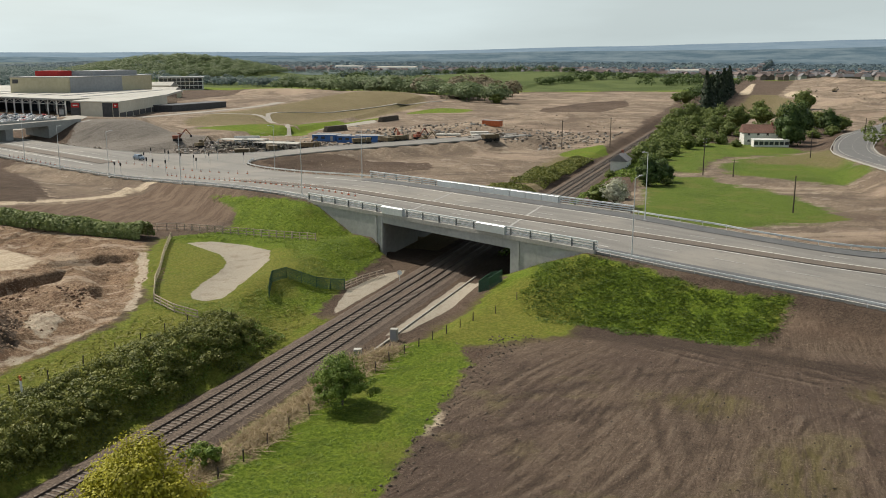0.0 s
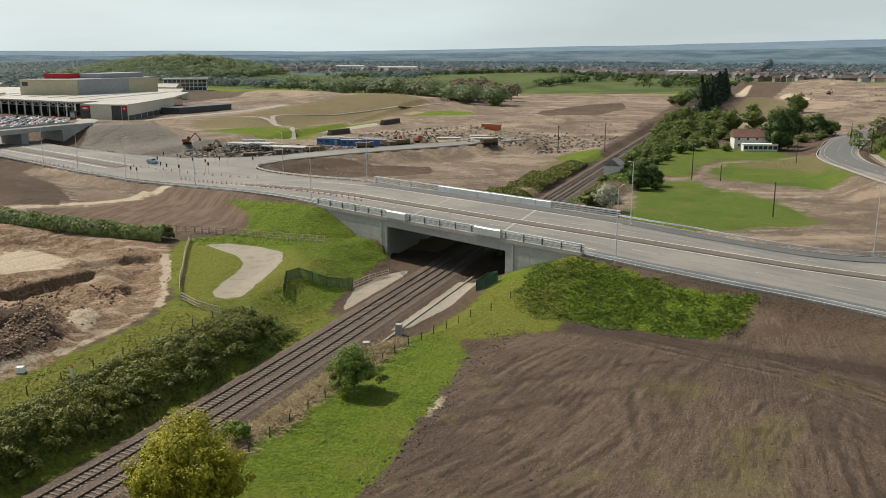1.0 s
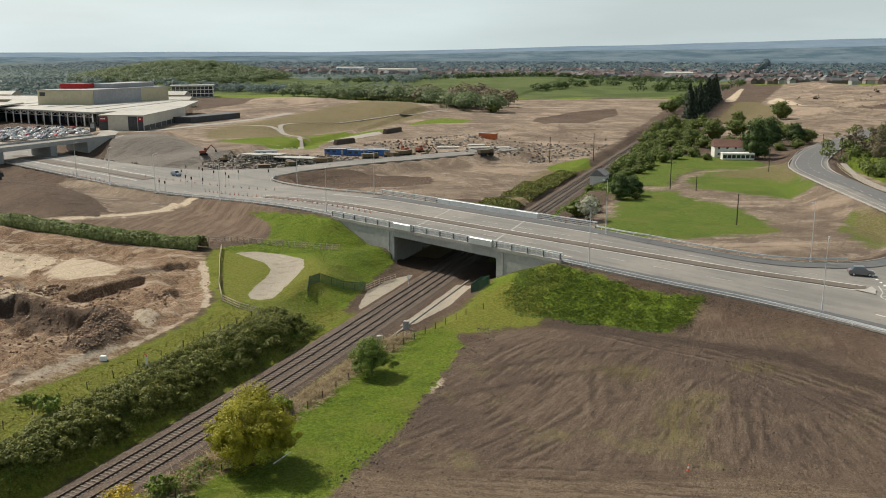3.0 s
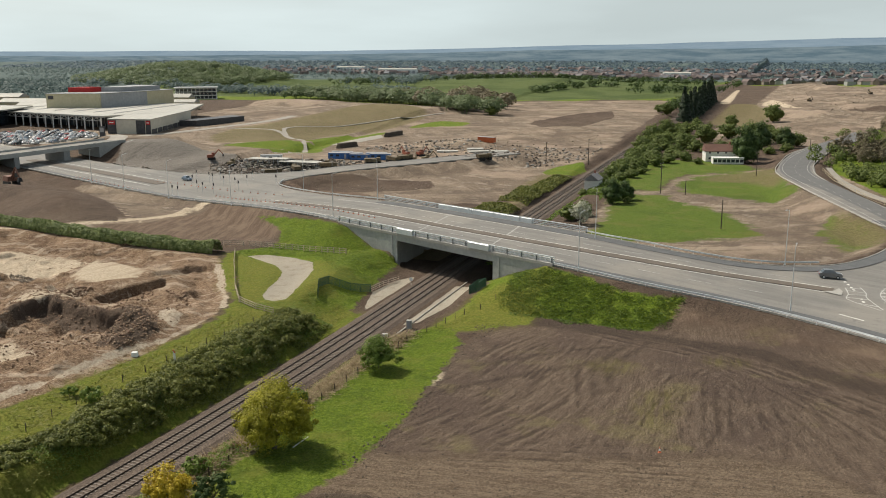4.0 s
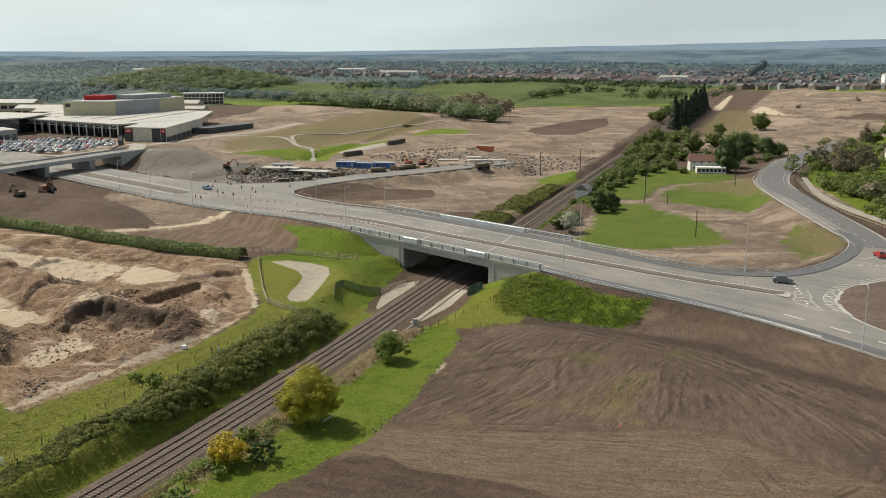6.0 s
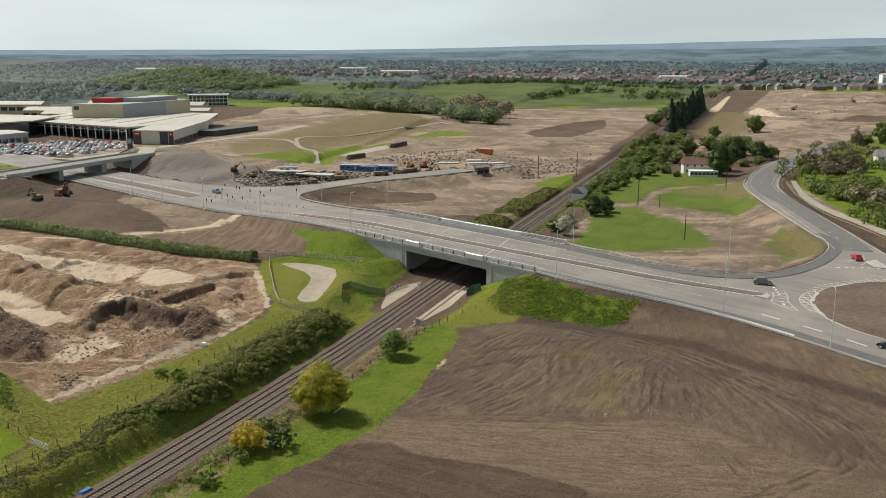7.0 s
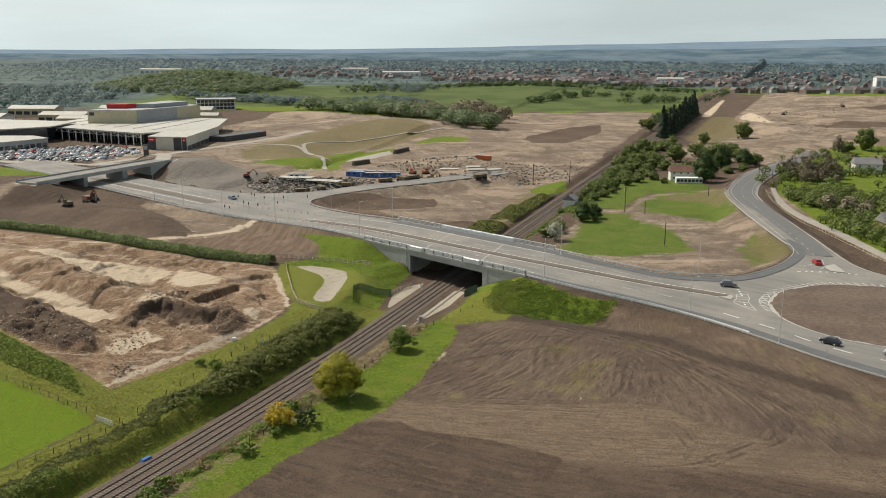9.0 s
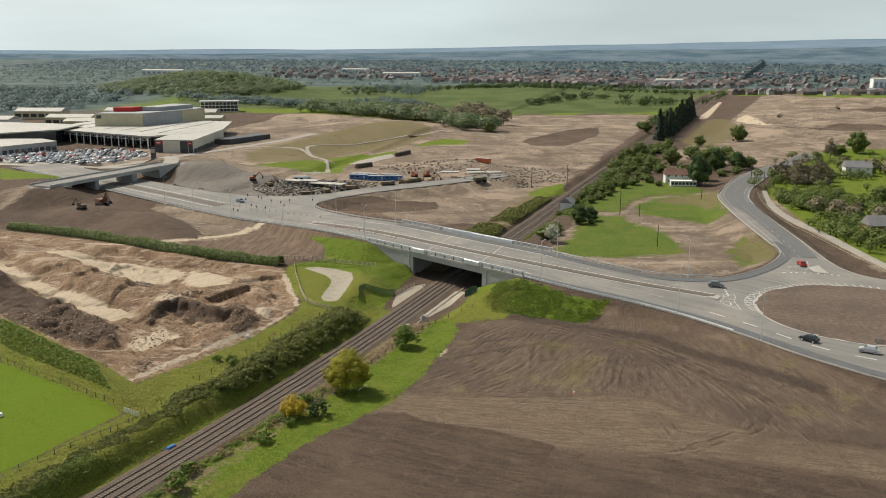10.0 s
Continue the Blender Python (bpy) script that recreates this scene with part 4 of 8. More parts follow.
# the scarp face takes the darker mud tone of the heaps too
zone("z_spoil", [SCARP, MOUND_TOP, SPOIL_A, SPOIL_B, [(-71, 538), (-54, 628), (-33, 674), (-21, 601), (-31, 513), (-56, 512)], [(150, 660), (230, 700), (240, 740), (180, 740), (120, 700)], [(200, 900), (330, 960), (300, 1010), (180, 950)], [(-129, 93), (-109, 83), (-85, 74), (-76, 67), (-87, 58), (-110, 64), (-150, 80)], [(-60, 230), (-36, 250), (-44, 268), (-70, 262), (-86, 248), (-87, 232)]], 2)
zone("z_field", [[(-520, 720), (-340, 760), (-175, 700), (-152, 785), (-10, 846), (8, 900), (30, 1300), (40, 1500), (-300, 1500), (-560, 1360), (-600, 900)]], 4)
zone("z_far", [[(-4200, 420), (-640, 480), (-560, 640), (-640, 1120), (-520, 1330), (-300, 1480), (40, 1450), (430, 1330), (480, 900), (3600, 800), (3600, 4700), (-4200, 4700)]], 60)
zone("z_clay", [PIT], 2.5)
zone("z_bank", [[(-150, 141), (-112, 143), (-90, 160), (-82, 182), (-60, 176), (-43, 156), (-47, 140), (-52, 134), (-100, 139)], [W(86, -1), W(104, -1.5), (96, 92), (84, 99), (72, 105), (60, 107)], [(-84, 228), (-46, 222), (-30, 228), (-60, 252), (-88, 250)]], 3)
zone("z_pale", [[(-262, 302), (-150, 306), (-126, 300), (-96, 258), (-46, 222), (-8, 222), (2, 330), (6, 830), (-140, 768), (-330, 650), (-310, 400)], [(70, 700), (95, 560), (320, 590), (400, 1230), (110, 1230)], [(-60, 330), (-30, 300), (-12, 330), (4, 420), (6, 830), (-140, 765), (-118, 590), (-90, 520)], [(-190, 128), (-140, 134), (-111, 141), (-102, 154), (-93, 166), (-89, 176), (-85, 185), (-81, 184), (-84, 171), (-89, 157), (-98, 143), (-112, 134), (-140, 128), (-190, 122)], [(-156, 206), (-133, 202), (-100, 189.5), (-86, 184), (-86.5, 169), (-92, 158), (-115, 174.5), (-148, 199)], [(-212, 177), (-212, 197), (-217, 228), (-227, 240), (-226, 209), (-228, 191)], [(-262, 300), (-232, 318), (-230, 340), (-240, 410), (-232, 448), (-226, 446), (-233, 408), (-222, 340), (-222, 318), (-258, 294)],
                [(-28, 213), (-50, 231), (-44, 285), (-9, 299), (-7, 226)], [(-300, 400), (-230, 360), (-190, 380), (-230, 450), (-215, 540), (-200, 640), (-330, 640)],
                [(99, 335), (104, 350), (121, 268), (139, 190), (136, 184), (117, 260)], [(44, 262), (58, 246), (70, 234), (76, 216), (80, 198), (86, 199), (84, 218), (76, 240), (62, 254), (50, 264)], [(30, 160), (46, 152), (74, 148), (90, 156), (103, 176), (104, 196), (96, 232), (88, 262), (80, 320), (66, 330), (45, 310), (42, 270), (28, 262), (26, 200)], [(40, 470), (100, 440), (120, 470), (330, 550), (400, 700), (80, 720), (60, 600)], [(40, 156), (52, 172), (66, 186), (80, 196), (92, 180), (100, 178), (96, 168), (86, 156), (74, 149), (58, 151)], [(25, 264), (45, 266), (47, 285), (46, 298), (52, 312), (66, 326), (80, 331), (80, 335), (64, 331), (49, 316), (43, 300), (43, 285), (41, 271), (25, 269)]], 5)
zone("z_dry", [along(28, 92, 8, 8.0) + [(14.5, 88), (13, 75), (12.0, 60), (11.5, 45), (10, 30)], along(152, 240, 12, -3.8) + along(152, 235, 12, -14)[::-1]], 1.5, [along(-60, 95, 15, 7.6) + [(14, 95), (13, 60), (11, 20), (8, -60)]])
zone("z_stone", [POND, along(108, 136, 6, -2.9) + [(-1.2, 136), (-4.1, 131), (-5.2, 121), (-3.6, 114), (-2.0, 109)], along(101, 131, 6, 8.0) + [(14.2, 131), (15.2, 126), (13.4, 114), (11.4, 103)]], 0.6)
zone("z_grey", [[W(-182, 30), W(-120, 42), (-128, 285), (-150, 305), (-180, 316), (-205, 300)]], 3)
ground = tagged(new("ground", ground_mesh), "brown churned soil, grass and clay of a building site", "ground", kind="structure")


def sheet(outline, zf, step=4.0, lift=0.0):
    """A level-ish sheet over an outline, with points inside so that it follows zf."""
    from mathutils.geometry import delaunay_2d_cdt
    rim = []
    for (x0, y0), (x1, y1) in zip(outline, outline[1:] + outline[:1]):
        n = max(1, int(math.hypot(x1 - x0, y1 - y0) / step))
        rim += [Vector((x0 + (x1 - x0) * i / n, y0 + (y1 - y0) * i / n)) for i in range(n)]
    xs, ys = [p.x for p in rim], [p.y for p in rim]
    px, py = np.meshgrid(np.arange(min(xs), max(xs), step), np.arange(min(ys), max(ys), step))
    keep = inside(outline, px, py) > step * 0.4
    pts = rim + [Vector((float(a), float(b))) for a, b in zip(px[keep], py[keep])]
    vs, _, fs, *_ = delaunay_2d_cdt(pts, [], [list(range(len(rim)))], 1, 1e-4)
    g = Geo()
    g.add([(p.x, p.y, float(zf(p.x, p.y)) + lift) for p in vs], [f if (vs[f[1]] - vs[f[0]]).cross(vs[f[2]] - vs[f[0]]) > 0 else f[::-1] for f in fs])
    return g


def smooth_line(pts, per=6):
    """A curve through points, closely divided."""
    pts = [Vector((p[0], p[1], 0)) for p in pts]
    out = []
    for i in range(len(pts) - 1):
        a, b, c, d = pts[max(i - 1, 0)], pts[i], pts[i + 1], pts[min(i + 2, len(pts) - 1)]
        for k in range(per):
            t = k / per
            out.append(0.5 * ((2 * b) + (c - a) * t + (2 * a - 5 * b + 4 * c - d) * t * t + (3 * b - a - 3 * c + d) * t ** 3))
    return out + [pts[-1]]


def on_road(line, lift):
    return [(p[0], p[1], float(road_z(p[0], p[1])) + lift) for p in line]


def strip_mesh(line, width, lift=0.03):
    g = Geo()
    ln = on_road(line, lift)
    return g.sweep(ln, [(-width / 2, -0.02), (width / 2, -0.02), (width / 2, 0.01), (-width / 2, 0.01)])


def so_line(pairs, n=12):
    out = []
    for (s0, o0), (s1, o1) in zip(pairs, pairs[1:]):
        out += [W(s0 + (s1 - s0) * i / n, o0 + (o1 - o0) * i / n) for i in range(n)]
    return out + [W(*pairs[-1])]


# ---- road ----
M_NEWROAD = speckled("new_asphalt", (0.105, 0.104, 0.102), (0.145, 0.142, 0.138), 6)
road = thing("road", "pale grey worn asphalt dual carriageway with white markings", "road", kind="structure")
for outline in (ROAD_L, DECK, ROAD_R):
    part("carriageway", sheet(outline, road_z), M_ASPHALT, road, smooth=True)
ISLAND_C, ISLAND_R = (124.0, 125.5), 27.0
ring = [(ISLAND_C[0] + ISLAND_R * math.cos(2 * math.pi * i / 72), ISLAND_C[1] + ISLAND_R * math.sin(2 * math.pi * i / 72)) for i in range(72)]
# darker footways along the edges
part("footway", strip_mesh(so_line([(-300, 1.4), (-113, 1.2), (-82, 3.2), (-62, 5), (-42, 5), (-20, 3.2), (0, 1.8), (66, 1.8)]), 2.2, 0.06), M_DARKPATH, road, "dark asphalt footway")
part("footway", strip_mesh(smooth_line([W(66, 1.8), (45, 121.8), (66, 115.4), (84.6, 106.6), (99.5, 95.1), (111.6, 85.3), (124, 77.6), (140, 71), (166, 65)]), 3.2, 0.06), M_DARKPATH, road, "dark asphalt footway")
part("footway", strip_mesh(smooth_line([W(-15, 28.4), W(20, 28.4), W(58, 27.8), (47, 148), (57, 144.6), (67.4, 141.6), (76, 141.8), (86, 145.6), (92.8, 152), (99.6, 163.6), (104.2, 176), (106.7, 188), (106, 198.4), (103, 207.5)]), 3.6, 0.06), M_DARKPATH, road, "dark asphalt footway")
# pale concrete service roads
def track_road(line, width, label):
    ln = smooth_line(line, 8)
    g = Geo().sweep([(p.x, p.y, gz(p.x, p.y) + 0.06) for p in ln], [(-width / 2, -0.3), (width / 2, -0.3), (width / 2, 0.05), (-width / 2, 0.05)])
    part("service_road", g, M_PALEROAD, road, label)


M_PALEROAD = speckled("pale_concrete_road", (0.24, 0.22, 0.19), (0.33, 0.305, 0.265), 2)
track_road([(101, 345), (103.5, 318), (108, 292), (115, 268), (123, 243), (132, 212), (141, 184), (155, 160)], 4.2, "pale concrete farm track")
track_road([(-360, 292), (-320, 294), (-285, 296), (-262, 300), (-240, 312), (-222, 312), (-212, 300), (-204, 286)], 8, "pale concrete service road")
track_road([(-262, 300), (-252, 330), (-246, 372), (-240, 410), (-233, 450), (-225, 500)], 7, "pale concrete service road")
track_road([(-206, 206), (-216, 226), (-236, 250), (-262, 282), (-275, 296)], 8, "pale concrete service road")
track_road([(-250, 418), (-205, 425), (-180, 408), (-160, 385), (-140, 352)], 3, "pale gravel path through the basin")
track_road([(-184, 412), (-196, 438), (-176, 470), (-150, 520), (-140, 575)], 3, "pale gravel path through the basin")
part("median", strip_mesh([(p.x, p.y) for p in smooth_line([W(-45, 13.6), W(0, 13.6), W(35, 13.8), W(60, 14.8), W(88, 19.6), W(104, 24), W(113, 26.2)])], 3.0, 0.10), M_MEDIAN, road, "brown soil-filled median strip")
part("median", strip_mesh(so_line([(-215, 12.5), (-180, 13), (-150, 14.2), (-112, 14.5)]), 4.6, 0.12), M_MEDIAN, road, "brown soil-filled median strip")


def dashes(line, on, off, width, lift=0.03):
    """Broken line: pieces of a divided line."""
    pts, g, acc, run = [Vector((p[0], p[1])) for p in line], Geo(), 0.0, []
    for a, b in zip(pts, pts[1:]):
        n = max(1, int((b - a).length / 0.5))
        for i in range(n):
            p = a.lerp(b, i / n)
            if (acc % (on + off)) < on:
                run.append((p.x, p.y))
            elif len(run) > 1:
                g.sweep(on_road(run[:: max(1, len(run) - 1)] if len(run) > 1 else run, lift), [(-width / 2, -0.02), (width / 2, -0.02), (width / 2, 0.01), (-width / 2, 0.01)])
                run = []
            else:
                run = []
            acc += (b - a).length / n
    return g


for off in (-1.95, 1.9):
    part("edge_line", strip_mesh([(p.x, p.y) for p in smooth_line([W(-50, 13.6 + off), W(0, 13.6 + off), W(35, 13.8 + off), W(60, 14.8 + off), W(88, 19.6 + off), W(104, 24 + off), W(112, 26 + off)])], 0.26), M_WHITE, road)
for pairs in ( [(-200, 17.5), (-115, 18.8)], [(-200, 8.2), (-112, 10)]):
    part("edge_line", strip_mesh(so_line(pairs), 0.30), M_WHITE, road)
for pairs in ([(-70, 4.6), (66, 4.6)], [(-30, 25.6), (58, 25.6)]):
    part("edge_line", strip_mesh(so_line(pairs), 0.18), M_WHITE, road)
part("lane_line", dashes(so_line([(-80, 8.2), (50, 8.4), (70, 9.4), (90, 12), (106, 15)]), 5, 5, 0.15), M_LANE, road)
part("lane_line", dashes(so_line([(-40, 19.5), (50, 19.6), (70, 21.5), (90, 25.5), (106, 30)]), 5, 5, 0.15), M_LANE, road)
part("lane_line", dashes(smooth_line([(86, 113), (98, 104), (108, 95), (117, 90), (130, 86.5), (145, 86)]), 5, 5, 0.25), M_WHITE, road)
part("lane_line", dashes(so_line([(-290, 20), (-120, 24)]), 5, 5, 0.15), M_LANE, road)
part("lane_line", dashes(so_line([(-290, 5), (-115, 5)]), 5, 5, 0.15), M_LANE, road)
NORTH = [(111, 186), (107.5, 208), (100.5, 240), (93.5, 276), (88.2, 312), (89.6, 345), (97, 386), (112.5, 436), (132, 500)]
nl = smooth_line(NORTH)
part("new_surface", Geo().sweep(on_road(nl, 0.055), [(-5.6, -0.02), (5.6, -0.02), (5.6, 0.008), (-5.6, 0.008)]), M_NEWROAD, road, "darker new asphalt of the side road")
part("lane_line", dashes(nl, 3, 5, 0.11, 0.085), M_LANE, road)
for off in (-4.6, 4.6):
    ln = smooth_line(NORTH)
    part("edge_line", strip_mesh([(p.x + off, p.y) for p in ln], 0.11, 0.085), M_LANE, road)
part("give_way_line", dashes(smooth_line([(88, 141), (90, 131), (91, 121)]), 1.2, 0.8, 0.45), M_WHITE, road)
part("give_way_line", dashes(smooth_line([(105, 163), (114, 165.5), (124, 165)]), 1.2, 0.8, 0.45), M_WHITE, road)
def hatched(near, far, n):
    """A ladder of bars between two lines of painted road, with its edges."""
    a, b = smooth_line(near, 6), smooth_line(far, 6)
    for ln in (a, b):
        part("hatching", strip_mesh([(p.x, p.y) for p in ln], 0.18), M_LANE, road)
    for k in range(n):
        p, r = a[int((len(a) - 1) * k / n)], b[int((len(b) - 1) * min(1, (k + 0.7) / n))]
        part("hatching", Geo().sweep(on_road([(p.x, p.y), (r.x, r.y)], 0.03), [(-0.12, -0.02), (0.12, -0.02), (0.12, 0.01), (-0.12, 0.01)]), M_LANE, road)


hatched([(88.6, 131.6), (88.8, 127.5), (88.4, 123.3), (93.2, 117.8)], [(91.4, 132.9), (92, 129), (91.8, 125.5), (93.6, 118.2)], 5)
hatched([(98.3, 137.6), (95.6, 133), (94.4, 128), (95.2, 122), (96.4, 118.5)], [(98.9, 135.5), (97.2, 130.5), (96.6, 125.5), (97.3, 120.5), (98, 117.5)], 6)
hatched([(106, 170.5), (110, 174), (112.5, 181)], [(112, 168.5), (113, 173), (113, 181.5)], 5)
for k in range(26):
    a = math.pi * (0.42 + 0.62 * k / 26)
    p, r = (ISLAND_C[0] + 27.8 * math.cos(a), ISLAND_C[1] + 27.8 * math.sin(a)), (ISLAND_C[0] + 29.8 * math.cos(a + 0.03), ISLAND_C[1] + 29.8 * math.sin(a + 0.03))
    part("hatching", Geo().sweep(on_road([p, r], 0.03), [(-0.16, -0.02), (0.16, -0.02), (0.16, 0.01), (-0.16, 0.01)]), M_LANE, road)

KERB = [(-0.12, -0.3), (0.12, -0.3), (0.12, 0.10), (0.09, 0.13), (-0.12, 0.13)]
kerb = thing("kerb", "pale concrete kerb along the road edge", "kerb", kind="structure")
for line in (so_line([(-300, 0.2), (-113, 0.1), (-82, 2.1), (-62, 4), (-42, 4), (-20, 2.4), (0, 0.7)]), ROAD_R[:14], ROAD_R[19:31], ROAD_R[32:50], ROAD_L[1:11], ROAD_L[11:20]):
    part("kerb_run", Geo().sweep(on_road(smooth_line(line, 3), 0.0), KERB), M_KERB, kerb)
island = thing("roundabout_island", "round bare-soil roundabout island with a pale kerb", "island", kind="structure")
part("kerb_ring", Geo().sweep(on_road(ring + ring[:2], 0.0), [(-0.5, -0.1), (0.35, -0.1), (0.35, 0.12), (-0.5, 0.16)]), M_KERB, island, "pale concrete kerb ring")
part("soil", sheet(ring, lambda x, y: road_z(x, y) + 0.14 + 0.9 * max(0.0, 1 - math.hypot(x - 124, y - 125.5) / 27) ** 0.8 + 0.12 * float(fractal(np.array([x]), np.array([y]), 7, 3, 51)[0]), 1.5), M_ISLAND, island, "dark brown bare soil", smooth=True)
for ol in ([(84.2, 127.2), (87.4, 125.4), (87.9, 128.4), (87.4, 130.6), (86.2, 128.2)], [(112.5, 172), (114.5, 166.5), (118.5, 166), (116, 176)]):
    ob = part("splitter_island", sheet(ol, road_z, 2, 0.14), M_KERB, road, "pale concrete splitter island")

# ---- railway bridge ----
def shear(o):
    """How far the skew of the railway shifts the opening along the road."""
    return -0.412 * o


Z_DECK, S0, S1 = 7.35, 21.2, 50.7
bridge = thing("road_bridge", "pale grey concrete skew road bridge over the railway", "bridge")
def skew_block(s0, s1, o0, o1, z0a, z0b, z1):
    a, b, c, d = W(s0 + shear(o0), o0), W(s1 + shear(o0), o0), W(s1 + shear(o1), o1), W(s0 + shear(o1), o1)
    g = Geo()
    return g.add([(*a, z0a), (*b, z0b), (*c, z0b), (*d, z0a), (*a, z1), (*b, z1), (*c, z1), (*d, z1)], [(3, 2, 1, 0), (4, 5, 6, 7), (0, 1, 5, 4), (1, 2, 6, 5), (2, 3, 7, 6), (3, 0, 4, 7)])


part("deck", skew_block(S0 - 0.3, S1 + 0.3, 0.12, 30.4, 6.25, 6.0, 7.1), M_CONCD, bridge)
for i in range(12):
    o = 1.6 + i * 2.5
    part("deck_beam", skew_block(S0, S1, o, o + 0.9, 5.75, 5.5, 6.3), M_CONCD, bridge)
part("edge_beam", skew_block(S0 - 0.1, S1 + 0.1, -0.05, 0.5, 5.62, 5.35, 7.0), M_CONC, bridge)
part("edge_beam", skew_block(S0 - 0.1, S1 + 0.1, 30.0, 30.55, 5.62, 5.35, 7.0), M_CONC, bridge)
part("abutment", skew_block(S0 - 1.2, S0, 0.05, 30.45, -2.5, -2.5, 6.9), M_CONC, bridge, "pale concrete abutment wall")
part("abutment", skew_block(S1, S1 + 1.2, 0.05, 30.45, -2.5, -2.5, 6.9), M_CONC, bridge, "pale concrete abutment wall")
for o, s_a, s_b, s_c, s_d in ((0.0, 0.0, S0 - 0.1, S1 + 0.1, 66.6), (30.5, -15.0, S0 - 12.6, S1 - 12.5, 54.0)):
    for a, b in ((s_a, s_b), (s_c, s_d)):
        n = 3
        for i in range(n):
            p, r = a + (b - a) * i / n + 0.015, a + (b - a) * (i + 1) / n - 0.015
            c0, c1 = W(p, o + 0.15), W(r, o + 0.15)
            mid = ((c0[0] + c1[0]) / 2, (c0[1] + c1[1]) / 2, 2.25)
            part("wing_wall_panel", Geo().box(mid, (r - p, 0.5, 9.7), ROAD_YAW), M_CONC, bridge)
    for s in (s_b - 1.6, s_c + 1.6):
        x, y = W(s, o - 0.12 if o < 1 else o + 0.12)
        part("pilaster", Geo().box((x, y, 2.2), (0.5, 0.22, 9.6), ROAD_YAW), M_CONC, bridge)
    part("coping", Geo().sweep([(*W(s_a + (s_d - s_a) * i / 24, o), 7.1) for i in range(25)], [(-0.45, -0.25), (0.3, -0.25), (0.3, 0.42), (0.22, 0.45), (-0.45, 0.45)]), M_KERB, bridge, "pale concrete coping")
M_JOINT = speckled("worn_joint_filler", (0.27, 0.265, 0.25), (0.36, 0.35, 0.33), 3)
for s_near in (S0 + 4.0, S1 - 2.5):
    pts = [W(s_near + shear(o), o) for o in np.linspace(1, 29.5, 12)]
    part("movement_joint", Geo().sweep(on_road(pts, 0.02), [(-0.22, -0.02), (0.22, -0.02), (0.22, 0.015), (-0.22, 0.015)]), M_JOINT, bridge, "pale movement joint across the road")


def parapet(o, s0, s1, panels, side):
    par = thing("bridge_parapet", "silver galvanised steel parapet railing with solid panels", "railing", group="bridge parapets")
    n = max(1, round((s1 - s0) / 4.0))
    post_me = Geo().box((0, 0, 0.62), (0.16, 0.26, 1.24), 0, 0.8).mesh("post", M_POSTS)
    for i in range(n + 1):
        s = s0 + (s1 - s0) * i / n
        ob = part("post", post_me, M_POSTS, par, "dark steel post")
        ob.location, ob.rotation_euler = (*W(s, o), 7.5), (0, 0, ROAD_YAW)
    for z, tall, deep in ((7.93, 0.19, 0.12), (8.33, 0.19, 0.12), (8.76, 0.24, 0.30)):
        a, b = W(s0 - 0.5, o + side * 0.16), W(s1 + 0.5, o + side * 0.16)
        part("rail", Geo().box(((a[0] + b[0]) / 2, (a[1] + b[1]) / 2, z), (s1 - s0 + 1.0, deep, tall), ROAD_YAW), M_GALV, par)
    for a, b in panels:
        c0, c1 = W(a, o), W(b, o)
        g = Geo().sweep([(*c0, 0), (*c1, 0)], [(-0.36, 7.5), (0.36, 7.5), (0.36, 8.72), (0.2, 8.88), (-0.2, 8.88), (-0.36, 8.72)])
        part("panel", g, M_PANEL, par, "smooth pale metal cover panel")
    return par


M_POSTS = speckled("dull_steel_posts", (0.11, 0.12, 0.125), (0.19, 0.20, 0.205), 5, 0.5, 0.5)
parapet(-0.1, 0.3, 66.4, [(21.4, 26.6), (43.9, 49.8)], 1)
parapet(30.6, -15, 54, [(6.2 + i * 4.0, 10.1 + i * 4.0) for i in range(8)], -1)

# ---- vehicle restraint barriers along the road ----
def barrier(line, label="galvanised steel crash barrier on short posts"):
    b = thing("crash_barrier", label, "barrier", group="crash barriers")
    pts = [Vector(p) for p in on_road(smooth_line(line, 4), 0.0)]
    part("beam", Geo().sweep(pts, [(-0.04, 0.45), (0.04, 0.45), (0.07, 0.53), (0.02, 0.6), (0.07, 0.67), (0.04, 0.76), (-0.04, 0.76)]), M_GALV, b)
    post_me = Geo().box((0, 0, 0.3), (0.1, 0.12, 0.9)).mesh("post", M_GALV)
    acc = 0.0
    for a, c in zip(pts, pts[1:]):
        acc += (c - a).length
        if acc > 3.2:
            acc = 0
            ob = part("post", post_me, M_GALV, b)
            ob.location = a + Vector((0, 0, 0.05))
    return b


barrier([W(67, -0.2), (45, 119.6), (55, 116.2), (66, 113), (75, 109.2), (84, 104), (92, 98)])
barrier([W(54.5, 30.2), W(62, 30), (49, 150.6), (57, 147), (67.4, 144.3), (75.5, 144.7), (85, 148.5)])
barrier([W(-15, 30.6), W(-36, 31), W(-56, 34), W(-70, 37), W(-79, 40.6), W(-86, 47.6)])
barrier([W(-0.5, 0.4), W(-20, 1.9), W(-42, 3.4), W(-62, 3.4), W(-82, 1.4), W(-113, -0.6)])

# ---- railway ----
railway = thing("railway", "double railway track on brown ballast with rusty rails", "railway", kind="structure")
ys = np.concatenate([np.arange(-80, 260, 4.0), np.arange(260, 1500, 12.0)])
mid_line = [(float(rail_x(y)) + 2.42, float(y), 0.0) for y in ys]
part("ballast_bed", Geo().sweep(mid_line, [(-5.0, -1.15), (5.0, -1.15), (4.1, -0.86), (3.75, -0.70), (-3.75, -0.70), (-4.1, -0.86)]), M_BALLAST, railway, "brown-grey stone ballast", smooth=False)
